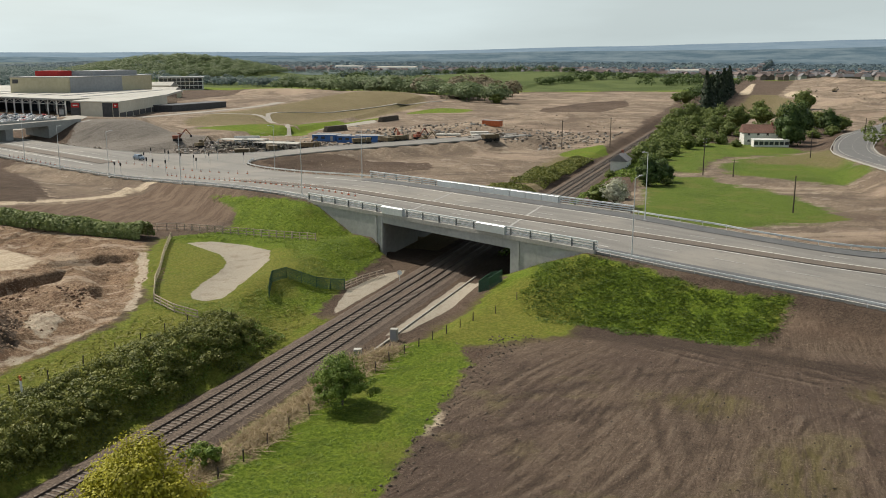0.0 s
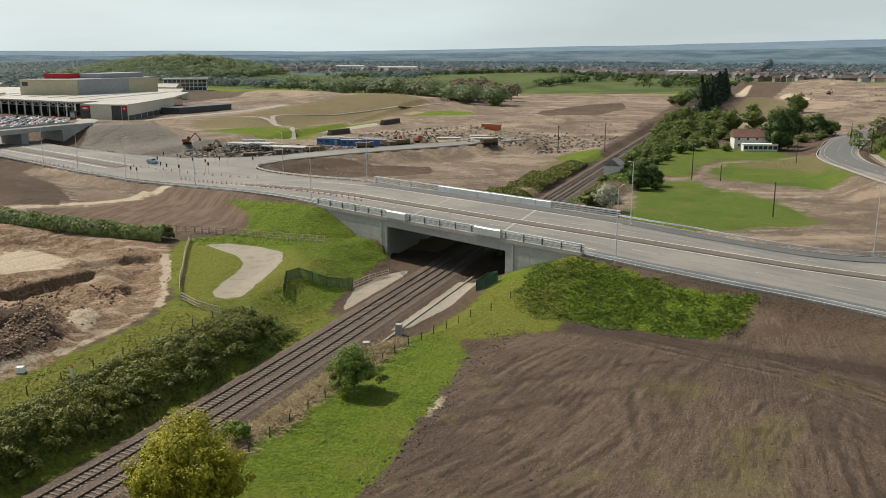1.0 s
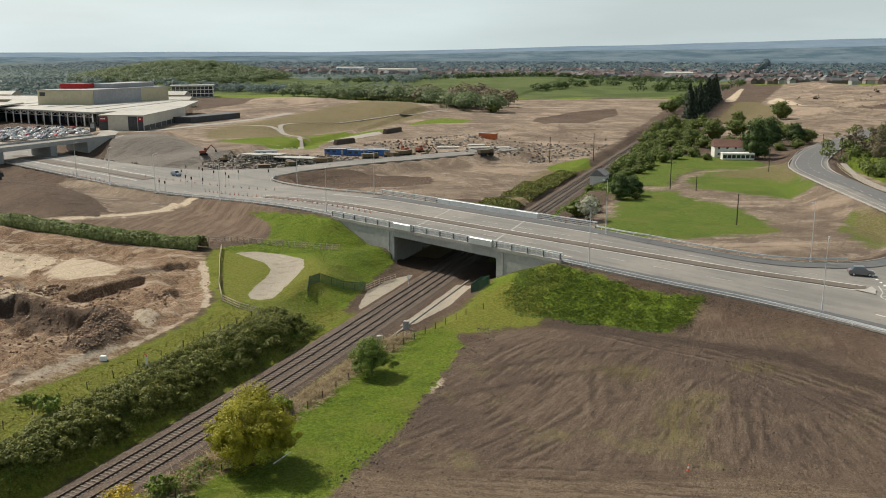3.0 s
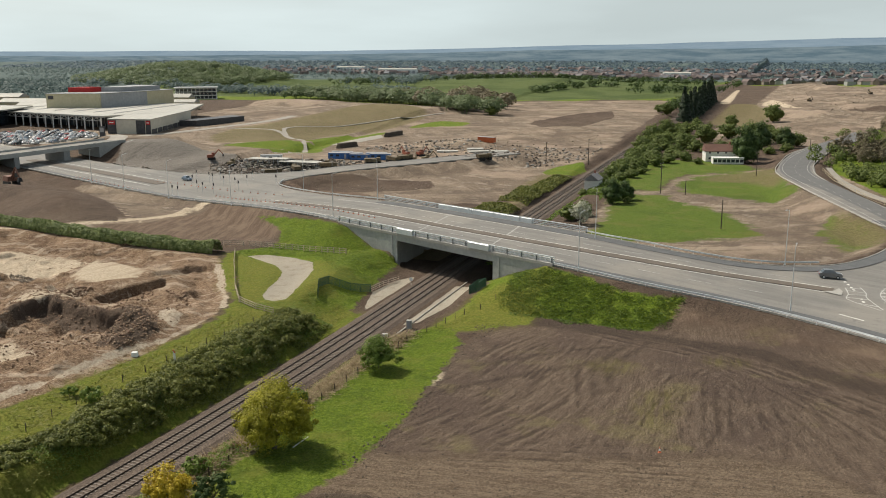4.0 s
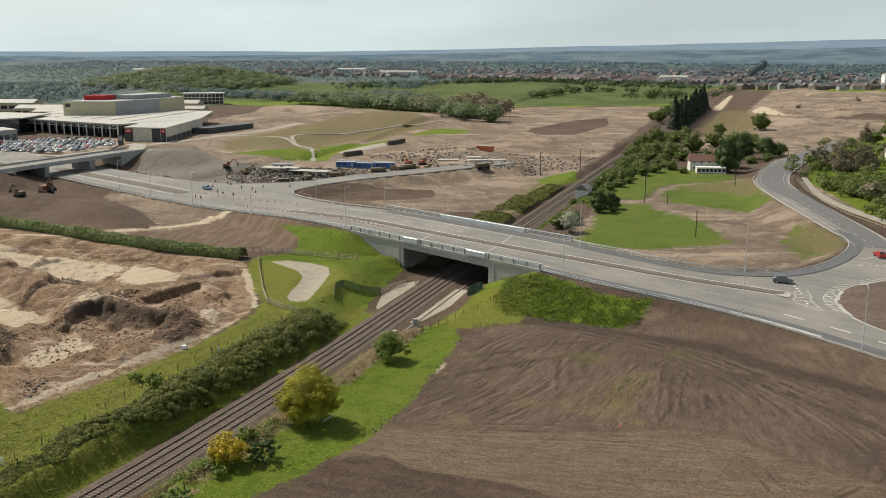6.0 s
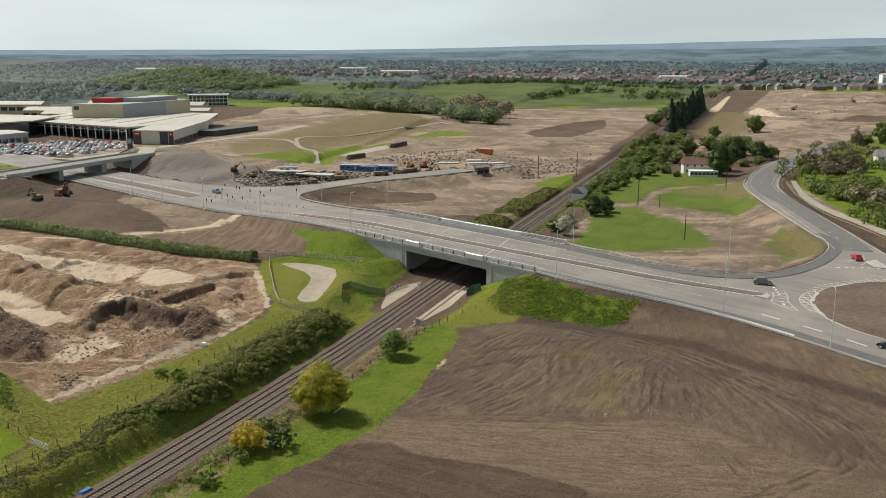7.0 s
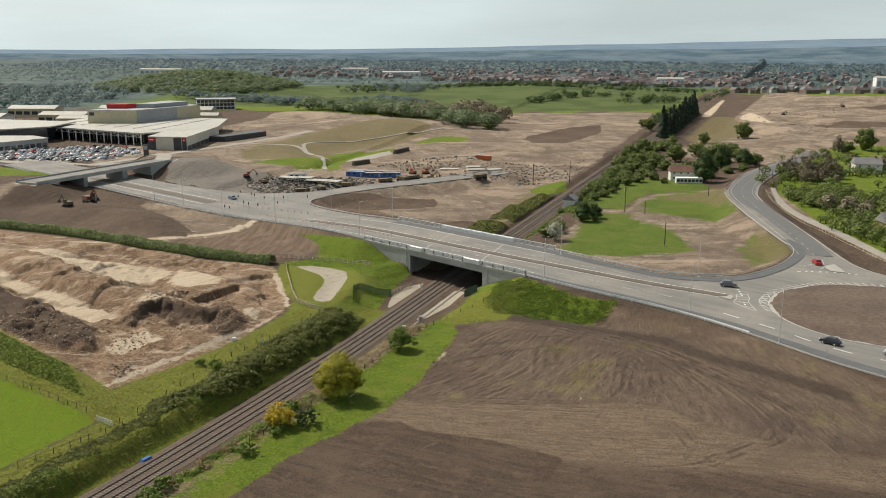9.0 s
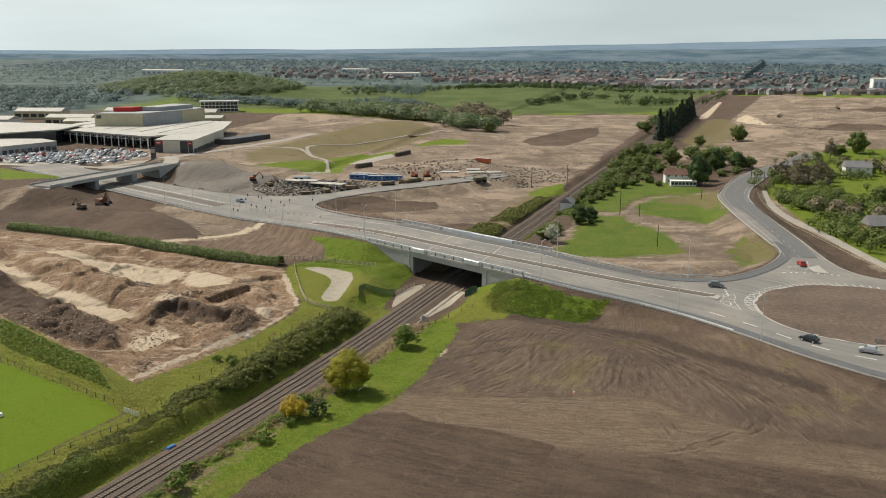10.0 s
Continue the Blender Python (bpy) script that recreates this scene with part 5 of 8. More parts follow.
for off in (0.0, 1.5, 3.34, 4.84):
    part("rail", Geo().sweep([(x - 2.42 + off, y, 0) for x, y, _ in mid_line], [(-0.07, -0.66), (0.07, -0.66), (0.035, -0.56), (0.04, -0.5), (-0.04, -0.5), (-0.035, -0.56)]), M_RAIL, railway)


# ---- plants ----
def leaf_quads(centres, normals, size, rng):
    """One folded leaf clump for each centre; returns vertices and quads."""
    n = len(centres)
    t = rng.normal(size=(n, 3))
    t -= normals * np.sum(t * normals, axis=1, keepdims=True)
    t /= np.linalg.norm(t, axis=1, keepdims=True) + 1e-9
    b = np.cross(normals, t)
    s = (size * rng.uniform(0.6, 1.35, n))[:, None]
    fold = normals * s * rng.uniform(-0.35, 0.35, (n, 1))
    v = np.stack([centres - t * s, centres - b * s * 0.7 + fold, centres + t * s, centres + b * s * 0.7 + fold], axis=1)
    return v.reshape(-1, 3), np.arange(4 * n).reshape(n, 4)


def unit(v):
    return v / (np.linalg.norm(v, axis=1, keepdims=True) + 1e-9)


def crown_points(blobs, n, rng, clump=0.18, clumps=60, ruffle=0.35):
    """Leaf places in clumps over the shells of some ellipsoids, with gaps between."""
    blobs = np.asarray(blobs, dtype=float)
    area = (blobs[:, 3] * blobs[:, 4]) ** 1.0
    pick = rng.choice(len(blobs), clumps, p=area / area.sum())
    d = unit(rng.normal(size=(clumps, 3)))
    d[:, 2] = np.where(d[:, 2] < -0.75, -d[:, 2], d[:, 2])
    rad = rng.uniform(0.62, 1.08, (clumps, 1))
    cc = blobs[pick, :3] + d * rad * blobs[pick, 3:]
    sz = blobs[pick, 3:].mean(axis=1) * rng.uniform(0.6, 1.5, clumps) * clump * 1.6
    k = rng.randint(0, clumps, n)
    off = unit(rng.normal(size=(n, 3))) * (rng.uniform(0, 1, (n, 1)) ** 0.4)
    p = cc[k] + off * sz[k][:, None] * np.array([1.15, 1.15, 0.85])
    nm = unit(off * 1.1 + d[k] * 0.35 + np.array([0, 0, 0.3]) + rng.normal(size=(n, 3)) * ruffle)
    return p, nm


def leafy_core(blobs, rng, rows=7, cols=11):
    """Lumpy inner masses that close a far crown behind its leaves."""
    vs, fs, k = [], [], 0
    a, b = np.meshgrid(np.linspace(0, 2 * np.pi, cols, endpoint=False), np.linspace(0.12, np.pi - 0.12, rows))
    d = np.stack([np.cos(a) * np.sin(b), np.sin(a) * np.sin(b), np.cos(b)], axis=-1).reshape(-1, 3)
    for blob in np.asarray(blobs, dtype=float):
        vs.append(blob[:3] + d * blob[3:] * rng.uniform(0.55, 0.86, (len(d), 1)))
        fs += [(k + i * cols + j, k + (i + 1) * cols + j, k + (i + 1) * cols + (j + 1) % cols, k + i * cols + (j + 1) % cols) for i in range(rows - 1) for j in range(cols)]
        k += len(d)
    v = np.concatenate(vs)
    v[:, 2] = np.maximum(v[:, 2], 0.05)
    return v, np.array(fs)


def tree(name, label, leaf, h, w, n=2500, size=0.28, seed=1, low=0.18, blobs=None, clumps=90, trunk=0.22, group="", ruffle=0.35):
    """A tapered trunk with limbs, and a crown of many small leaf clumps."""
    rng = np.random.RandomState(seed)
    ob = thing(name, label, "tree" if "bush" not in name else "bush", group=group)
    if blobs is None:
        c = h * (low + 1) / 2
        blobs = [(0, 0, c, w * 0.36, w * 0.36, h * (1 - low) * 0.46)]
        for i in range(6):
            a = 2 * math.pi * i / 6 + rng.uniform(0, 0.8)
            r = w * rng.uniform(0.22, 0.30)
            blobs.append((r * math.cos(a), r * math.sin(a), c + h * rng.uniform(-0.18, 0.16), w * rng.uniform(0.19, 0.26), w * rng.uniform(0.19, 0.26), h * rng.uniform(0.16, 0.24)))
    p, nm = crown_points(blobs, n, rng, clumps=clumps, ruffle=ruffle)
    p[:, 2] = np.maximum(p[:, 2], 0.15)
    v, f = leaf_quads(p, nm, size, rng)
    if ruffle < 0.2:
        hv, hf = leafy_core(blobs, rng)
        v, f = np.concatenate([v, hv]), np.concatenate([f, hf + len(v)])
    part("crown", array_mesh("crown", v, f, leaf), leaf, ob)
    g = Geo()
    fork = h * max(low, 0.14)
    g.tube((0, 0, -0.4), (0.1, 0.05, fork), trunk * 1.25, trunk * 0.85, 9)
    for b in blobs[:7]:
        end = Vector(b[:3]) * 0.92
        end.z = max(end.z, fork + 0.3)
        m = Vector((0.1, 0.05, fork)).lerp(end, 0.5) + Vector((0, 0, 0.2))
        g.tube((0.1, 0.05, fork - 0.1), m, trunk * 0.6, trunk * 0.4, 6)
        g.tube(m, end, trunk * 0.4, trunk * 0.12, 6)
    part("trunk", g, M_BARK, ob, smooth=True)
    return ob


def stand(ob, x, y, yaw=0.0, scale=1.0, sink=0.05):
    ob.matrix_basis = place((x, y, gz(x, y) - sink), yaw, scale)
    return ob


def more(ob, x, y, yaw=0.0, scale=1.0):
    c = copy_thing(ob, place((x, y, gz(x, y) - 0.05), yaw))
    c.scale = (scale, scale, scale * (0.8 + 0.4 * ((x * 7.3 + y * 3.1) % 1)))
    return c


stand(tree("tree", "broad round tree with yellow-green spring leaves beside the railway", M_LEAFY, 9.6, 10.5, 46000, 0.11, 3, -0.08, clumps=330, ruffle=0.25, trunk=0.3), 14.1, 43.5)
stand(tree("bush", "tall round green bush among dead bracken", M_LEAF, 6.2, 6.8, 16000, 0.11, 5, -0.1, clumps=150, trunk=0.12), 15.4, 74.5)
stand(tree("bush", "golden yellow flowering bush by the railway", M_LEAFG, 5.0, 6.2, 11000, 0.105, 7, -0.1, clumps=120, trunk=0.1), 10.6, 26.4)
stand(tree("bush", "low dark green bush beside the golden one", M_LEAFD, 3.6, 5.2, 4000, 0.14, 8, -0.1, clumps=60, trunk=0.1), 14.6, 28.6)
stand(tree("bush", "small green bush on the railway verge", M_LEAF, 2.6, 4.0, 1400, 0.18, 9, 0.0, clumps=40, trunk=0.08), 9.4, 58.5)
stand(tree("bush", "pale green bush at the field edge", M_LEAF, 3.4, 4.6, 2000, 0.2, 10, 0.0, clumps=50, trunk=0.1), 6.2, -6.5)
scrub2 = tree("bush", "low green scrub along the railway verge", M_LEAF, 2.2, 3.8, 1100, 0.17, 13, 0.0, clumps=34, trunk=0.06, group="verge scrub")
stand(scrub2, 10.8, 14.2)
for x, y, s in ((4.6, -1.2, 1.0), (11.5, 22.8, 0.8), (-14.8, 44.5, 1.0), (-19.5, 45.5, 0.7), (8.8, 34.0, 0.9), (9.6, 50.5, 0.7)):
    more(scrub2, x, y, x * 5, s)


def cover(name, label, category, mat, xs, ys, height, size, seed, keep=None, bulge=2.2):
    """A mass of low growth: leaf clumps over a lumpy hull above the ground."""
    rng = np.random.RandomState(seed)
    hgt = height * (0.35 + 0.65 * np.clip(0.5 + 0.8 * fractal(xs, ys, bulge * 2, 3, seed), 0, 1.2))
    if keep is not None:
        hgt = hgt * keep
        ok = keep > 0.05
        xs, ys, hgt = xs[ok], ys[ok], hgt[ok]
    z = ground_z(xs, ys) + hgt * rng.uniform(0.45, 1.0, len(xs))
    p = np.stack([xs, ys, z], axis=1)
    nm = unit(np.array([0, 0, 0.7]) + rng.normal(size=(len(xs), 3)) * 0.55)
    v, f = leaf_quads(p, nm, size, rng)
    return tagged(new(name, array_mesh(name, v, f, mat)), label, category, kind="stuff")


rng = np.random.RandomState(20)
n = 60000
yy = rng.uniform(-45, 94, n)
uu = rng.uniform(0, 1, n)
width = 3.8 + 5.6 * sstep(5, 55, yy) + 1.0 * rough(yy, yy * 0, 9, 3)
xx = rail_x(yy) - 2.9 - 1.0 * np.abs(rough(yy, yy * 0, 7, 4)) - 3.0 * sstep(42, 26, yy) - uu * width + 1.3 * fractal(yy, uu * 8, 3.5, 3, 26)
lumps = sstep(-0.55, 0.5, fractal(xx, yy, 4.4, 4, 24))
cover("bramble_bank", "dense dark green brambles on the railway bank", "brambles", M_LEAFB, xx, yy, 1.5, 0.15, 21, np.sin(np.pi * np.clip(uu, 0.04, 0.96)) ** 0.7 * (0.3 + 0.7 * sstep(5, 45, yy)) * sstep(97, 88, yy) * (0.15 + 0.85 * lumps), 1.3)


def mounds(name, label, category, mat, xs, ys, radii, lift, leaves, size, seed):
    """Low growth in separate rounded clumps with hollows between them."""
    r = np.random.RandomState(seed)
    k = np.repeat(np.arange(len(xs)), leaves)
    d = unit(r.normal(size=(len(k), 3)))
    d[:, 2] = np.abs(d[:, 2]) * np.where(r.uniform(0, 1, len(k)) < 0.18, -0.4, 1)
    c = np.stack([xs, ys, ground_z(xs, ys) + lift], axis=1)
    shape = np.stack([radii * r.uniform(0.8, 1.3, len(xs)), radii * r.uniform(0.8, 1.3, len(xs)), radii * r.uniform(0.6, 1.0, len(xs))], axis=1)
    p = c[k] + d * shape[k] * r.uniform(0.7, 1.06, (len(k), 1))
    v, f = leaf_quads(p, unit(d + np.array([0, 0, 0.25]) + r.normal(size=d.shape) * 0.4), size, r)
    return tagged(new(name, array_mesh(name, v, f, mat)), label, category, kind="stuff")


n = 1100
yy = rng.uniform(-45, 93, n)
uu = rng.uniform(0, 1, n)
width = 3.8 + 5.6 * sstep(5, 55, yy) + 1.0 * rough(yy, yy * 0, 9, 3)
xx = rail_x(yy) - 3.3 - 1.0 * np.abs(rough(yy, yy * 0, 7, 4)) - 3.0 * sstep(42, 26, yy) - uu * width
grown = (0.02 + 0.98 * sstep(8, 52, yy)) * (0.55 + 0.45 * sstep(-0.6, 0.3, fractal(xx, yy, 9, 3, 25)))
mounds("bramble_thicket", "rounded clumps of dark green brambles on the railway bank", "brambles", M_LEAFB, xx, yy, rng.uniform(0.45, 1.15, n) * (0.22 + 0.78 * grown), 1.15 * grown * sstep(1.0, 0.6, uu), 100, 0.13, 27)
for mat, label, count, seed, leaf in ((M_LEAFR, "russet scrub along the railway verge", 70, 141, 0.10), (M_LEAF, "green scrub along the railway verge", 120, 142, 0.11), (M_STRAW, "pale dry stems along the railway verge", 50, 143, 0.09)):
    yy = rng.uniform(-12, 42, count)
    xx = rail_x(yy) + rng.uniform(7.6, 12.5, count) + 0.03 * np.clip(yy, 0, 40)
    mounds("verge_scrub", label, "scrub", mat, xx, yy, rng.uniform(0.55, 1.45, count) * (0.6 + 0.5 * sstep(-0.4, 0.5, rough(xx, yy, 6, seed))), 0.15, 130, leaf, seed)
yy = rng.uniform(-45, 96, 26000)
xx = rail_x(yy) - rng.uniform(3.6, 8.5, 26000)
cover("verge_weeds", "bright green weeds at the foot of the railway bank", "weeds", M_LEAF, xx, yy, 0.6, 0.13, 22, sstep(-0.35, 0.35, rough(xx, yy, 8, 9)))
n = 34000
tt = rng.uniform(0, 1, n)
hx = -178 + 128.5 * tt
hy = 147.5 - 17.0 * tt + 1.6 * np.sin(tt * 6)
ang = rng.uniform(0, math.pi, n)
px, pz = np.cos(ang) * 1.9, 0.3 + np.sin(ang) * (2.5 + 0.5 * rough(hx, hy, 5, 2))
v, f = leaf_quads(np.stack([hx + px * 0.13, hy + px, ground_z(hx, hy) + pz * rng.uniform(0.75, 1.02, n)], axis=1), unit(np.stack([np.zeros(n), np.cos(ang), np.sin(ang) + 0.2], axis=1) + rng.normal(size=(n, 3)) * 0.5), 0.28, rng)
hedge = thing("hedge", "long clipped green field hedge beside the clay pit", "hedge")
part("foliage", array_mesh("foliage", v, f, M_LEAFH), M_LEAFH, hedge)
stem_me = Geo().tube((0, 0, -0.2), (0.2, 0, 1.7), 0.07, 0.03, 5).mesh("stem", M_BARK)
for i in range(64):
    a = -178 + 128.5 * i / 63
    b = 147.5 - 17.0 * i / 63 + 1.6 * math.sin(i / 63 * 6)
    part("stem", stem_me, M_BARK, hedge).location = (a, b, gz(a, b))


def patch_xy(outline, n, seed):
    r = np.random.RandomState(seed)
    o = np.asarray(outline)
    x, y = r.uniform(o[:, 0].min(), o[:, 0].max(), n), r.uniform(o[:, 1].min(), o[:, 1].max(), n)
    ok = inside(outline, x, y) > 0
    return np.stack([x[ok], y[ok]], axis=1)


BARE_SPOTS = ((21.6, 80, 2.3), (20.4, 74.4, 1.9), (25.2, 73, 1.8), (25.6, 66, 1.2))
POND_LAWN = [(-46, 130), (-40, 134), (-24, 134), (-14, 122), (-13, 98), (-21, 94), (-33, 112)]


def tufts(name, label, mat, outline, n, size, seed, tall=0.25):
    """Grass blades in small tufts over an outline."""
    r = np.random.RandomState(seed)
    o = np.asarray(outline)
    x, y = r.uniform(o[:, 0].min(), o[:, 0].max(), n), r.uniform(o[:, 1].min(), o[:, 1].max(), n)
    edge = inside(outline, x, y) + 1.8 * fractal(x, y, 5.0, 3, seed + 3)
    ok = (edge > 2.0 * r.uniform(0, 1, n) ** 2) & (inside(POND_LAWN, x, y) < 0) & np.all([np.hypot(x - a, y - b) > c for a, b, c in BARE_SPOTS], axis=0) & (inside(POND, x, y) < -0.4) & (np.abs(x - rail_x(y) - 2.42) > 6.5)
    x, y = x[ok], y[ok]
    clump = sstep(-0.95, 0.1, fractal(x, y, 3.0, 3, seed))
    ok = r.uniform(0, 1, len(x)) < clump
    x, y = x[ok], y[ok]
    k = len(x)
    a = r.uniform(0, 2 * math.pi, k)
    hh = tall * r.uniform(0.5, 1.5, k)
    z = ground_z(x, y) - 0.03
    d = np.stack([np.cos(a), np.sin(a), np.zeros(k)], axis=1) * (size * 0.7 * r.uniform(0.6, 1.4, k))[:, None]
    lean = r.normal(size=(k, 2)) * 1.9 + np.array([0.5, -0.2])
    b = np.stack([x, y, z], axis=1)
    tip = b + np.stack([lean[:, 0] * hh, lean[:, 1] * hh, hh], axis=1)
    v = np.stack([b - d, b + d, tip + d * 0.6, tip - d * 0.6], axis=1).reshape(-1, 3)
    return tagged(new(name, array_mesh(name, v, np.arange(4 * k).reshape(k, 4), mat)), label, "grass", kind="stuff")


M_BLADE = leafy("grass_blades", (0.092, 0.150, 0.010), (0.190, 0.262, 0.022), 0.45)
M_BLADE2 = leafy("bank_grass_blades", (0.090, 0.140, 0.014), (0.190, 0.245, 0.032), 0.35)
M_BLADE4 = leafy("dark_bank_grass", (0.060, 0.105, 0.012), (0.128, 0.182, 0.024), 0.35)
M_BLADE3 = leafy("rank_verge_grass", (0.112, 0.120, 0.015), (0.230, 0.226, 0.046), 0.35)
tufts("dead_bracken", "pale brown dead bracken and dry grass", M_STRAW, along(24, 94, 7, 7.2) + [(16.6, 94), (14.9, 88), (13.6, 75), (12.6, 60), (11.6, 45), (9.6, 28)], 60000, 0.045, 23, 0.42)
tufts("meadow_grass", "lush bright green grass strip beside the ploughed field", M_BLADE, GRASS[0], 42000, 0.08, 31, 0.12)
tufts("bank_grass", "thick green grass on the road embankment", M_BLADE4, [(24, 115), (29, 107), (33, 106.5), (54, 103.5), (58, 107), (60, 113), W(84, -1.5), W(66.6, -1), W(54, -0.5), (24, 123)], 52000, 0.10, 32, 0.16)
tufts("bank_grass", "thick green grass on the road embankment", M_BLADE2, GRASS[2], 50000, 0.10, 33, 0.14)
tufts("verge_grass", "rough yellow-green verge grass above the railway", M_BLADE3, GRASS[3], 90000, 0.11, 34, 0.2)

o = [(-43, 33.5), (-90, 52), (-100, 46), (-64, 31.5), (-26, 19)]
pp = patch_xy(o, 52000, 36)
cover("tall_bank_grass", "lush tall green grass on the bank above the mown field", "grass", M_BLADE2, pp[:, 0], pp[:, 1], 1.5, 0.2, 37, sstep(0, 3, inside(o, pp[:, 0], pp[:, 1])), 1.4)

# trees round the cottage and along the line
t_round = tree("tree", "broad green spring tree near the cottage", M_LEAFL, 11, 13, 4600, 0.33, 41, -0.12, clumps=150, group="cottage trees", ruffle=0.19)
t_dark = tree("tree", "tall dark green tree", M_LEAFD, 13, 12, 5000, 0.32, 42, -0.12, clumps=150, group="cottage trees", ruffle=0.19)
t_twig = tree("tree", "tall bare-twigged tree with brown buds", M_LEAFT, 15, 12, 4200, 0.3, 43, -0.1, clumps=120, group="roadside trees")
t_white = tree("tree", "hawthorn tree covered in white blossom", M_LEAFW, 7.5, 7.5, 3600, 0.2, 44, -0.1, clumps=90)
t_low = tree("bush", "round green thicket bush", M_LEAFL, 5, 7.5, 1300, 0.29, 45, -0.15, clumps=90, group="thicket", ruffle=0.19)
stand(t_white, 25.5, 200)
stand(t_dark, 29, 238, 0, 0.66)
stand(t_round, 70, 380)
stand(t_twig, 121, 390)
stand(t_low, 21, 207)
for x, y, s in ((32, 246, 0.6), (69, 362, 1.15), (76, 420, 1.0), (88, 430, 0.9)):
    more(t_dark, x, y, x, s)
for x, y, s in ((21, 400, 0.9), (30, 410, 1.0), (40, 412, 0.95), (49, 440, 1.0), (60, 470, 1.1), (72, 450, 1.1), (85, 455, 1.0), (94, 440, 0.8), (80, 490, 0.9), (22, 440, 1.0), (26, 470, 0.9), (60, 548, 0.7), (86, 590, 1.1), (165, 240, 0.8), (152, 330, 0.8),
                (178, 470, 1.2), (190, 500, 1.2), (205, 520, 1.1), (150, 520, 1.0), (163, 540, 1.3), (215, 580, 1.2), (240, 620, 1.2), (-110, 590, 0.9), (12, 640, 0.9), (4, 668, 0.8)):
    more(t_round, x, y, x * 1.7, s)
for x, y, s in ((112, 398, 0.7), (128, 384, 0.9), (134, 398, 0.8), (144, 505, 0.8), (118, 372, 0.6), (140, 300, 0.5)):
    more(t_twig, x, y, x * 1.3, s)
for x, y, s in ((52, 395, 1.1), (58, 402, 1.2), (46, 400, 1.2), (38, 396, 1.2), (64, 412, 1.2), (70, 405, 1.0), (80, 400, 1.0), (88, 410, 1.0), (36, 382, 1.0), (28, 384, 1.1), (24, 420, 1.2), (30, 430, 1.2), (22, 365, 1.0), (31, 356, 1.0), (40, 372, 0.9), (20, 322, 0.9), (30, 312, 0.7), (24, 214, 0.8), (19, 218, 0.6), (22, 224, 0.8), (31, 254, 0.7), (34, 240, 0.5), (16, 258, 0.5), (28, 300, 0.8), (22, 312, 1.0), (27, 325, 1.0), (33, 340, 0.9), (37, 352, 1.1), (44, 362, 1.0), (50, 352, 0.7), (19, 336, 0.8), (22, 352, 1.0), (28, 366, 1.1), (18, 372, 0.9), (20, 390, 1.0), (112, 318, 0.9), (118, 305, 1.0), (124, 296, 1.0), (131, 285, 1.1), (137, 275, 1.0),
                (122, 325, 0.9), (130, 318, 1.0), (138, 305, 1.0), (146, 290, 1.1), (152, 300, 0.9), (128, 340, 0.8), (137, 345, 0.9), (148, 262, 0.8), (133, 262, 0.7), (158, 352, 0.7), (170, 350, 0.7), (182, 346, 0.8)):
    more(t_low, x, y, x * 2.1, s)
for i in range(46):
    y = 284 + i * 5.6
    k = (i * 0.618) % 1
    more(t_low, float(rail_x(y)) + 11 + 9 * k + 4 * max(0, (y - 400) / 120), y, i * 2.4, 0.75 + 0.45 * ((i * 0.377) % 1))
yy = rng.uniform(188, 300, 16000)
xx = rail_x(yy) - 3.6 - rng.uniform(0, 1, 16000) * (10 - 4 * sstep(230, 300, yy))
cover("railway_scrub", "brown and green scrub on the far railway bank", "scrub", M_LEAFB, xx, yy, 1.7, 0.3, 61, sstep(-0.7, 0.1, rough(xx, yy, 12, 7)), 4)
yy = rng.uniform(150, 300, 6000)
xx = rail_x(yy) + rng.uniform(8.5, 18, 6000)
cover("railway_scrub", "green scrub beside the railway", "scrub", M_LEAF, xx, yy, 1.5, 0.4, 62, sstep(-0.3, 0.3, rough(xx, yy, 10, 8)), 4)

# conifer row beside the line
def conifer():
    r = np.random.RandomState(70)
    ob = thing("conifer", "tall dark green conifer in a dense row", "tree", group="conifer row")
    n = 800
    z = r.uniform(0, 1, n) ** 1.2
    a = r.uniform(0, 2 * math.pi, n)
    rad = (1 - z) ** 0.8 * 4.4 * (0.7 + 0.35 * np.sin(z * 40)) * r.uniform(0.7, 1.05, n) + 0.15
    p = np.stack([rad * np.cos(a), rad * np.sin(a), 0.8 + z * 17.5], axis=1)
    nm = unit(np.stack([np.cos(a), np.sin(a), np.full(n, 0.5)], axis=1) + r.normal(size=(n, 3)) * 0.3)
    v, f = leaf_quads(p, nm, 0.85, r)
    part("crown", array_mesh("crown", v, f, M_LEAFC), M_LEAFC, ob)
    part("trunk", Geo().tube((0, 0, -0.4), (0, 0, 16), 0.3, 0.05, 7), M_BARK, ob)
    return ob


con = conifer()
stand(con, 30, 575)
for i in range(1, 46):
    y = 568 + i * 5.6
    more(con, float(rail_x(y)) + 9.5 + 5 * ((i * 0.37) % 1), y, i * 1.1, 0.75 + 0.4 * ((i * 0.61) % 1))


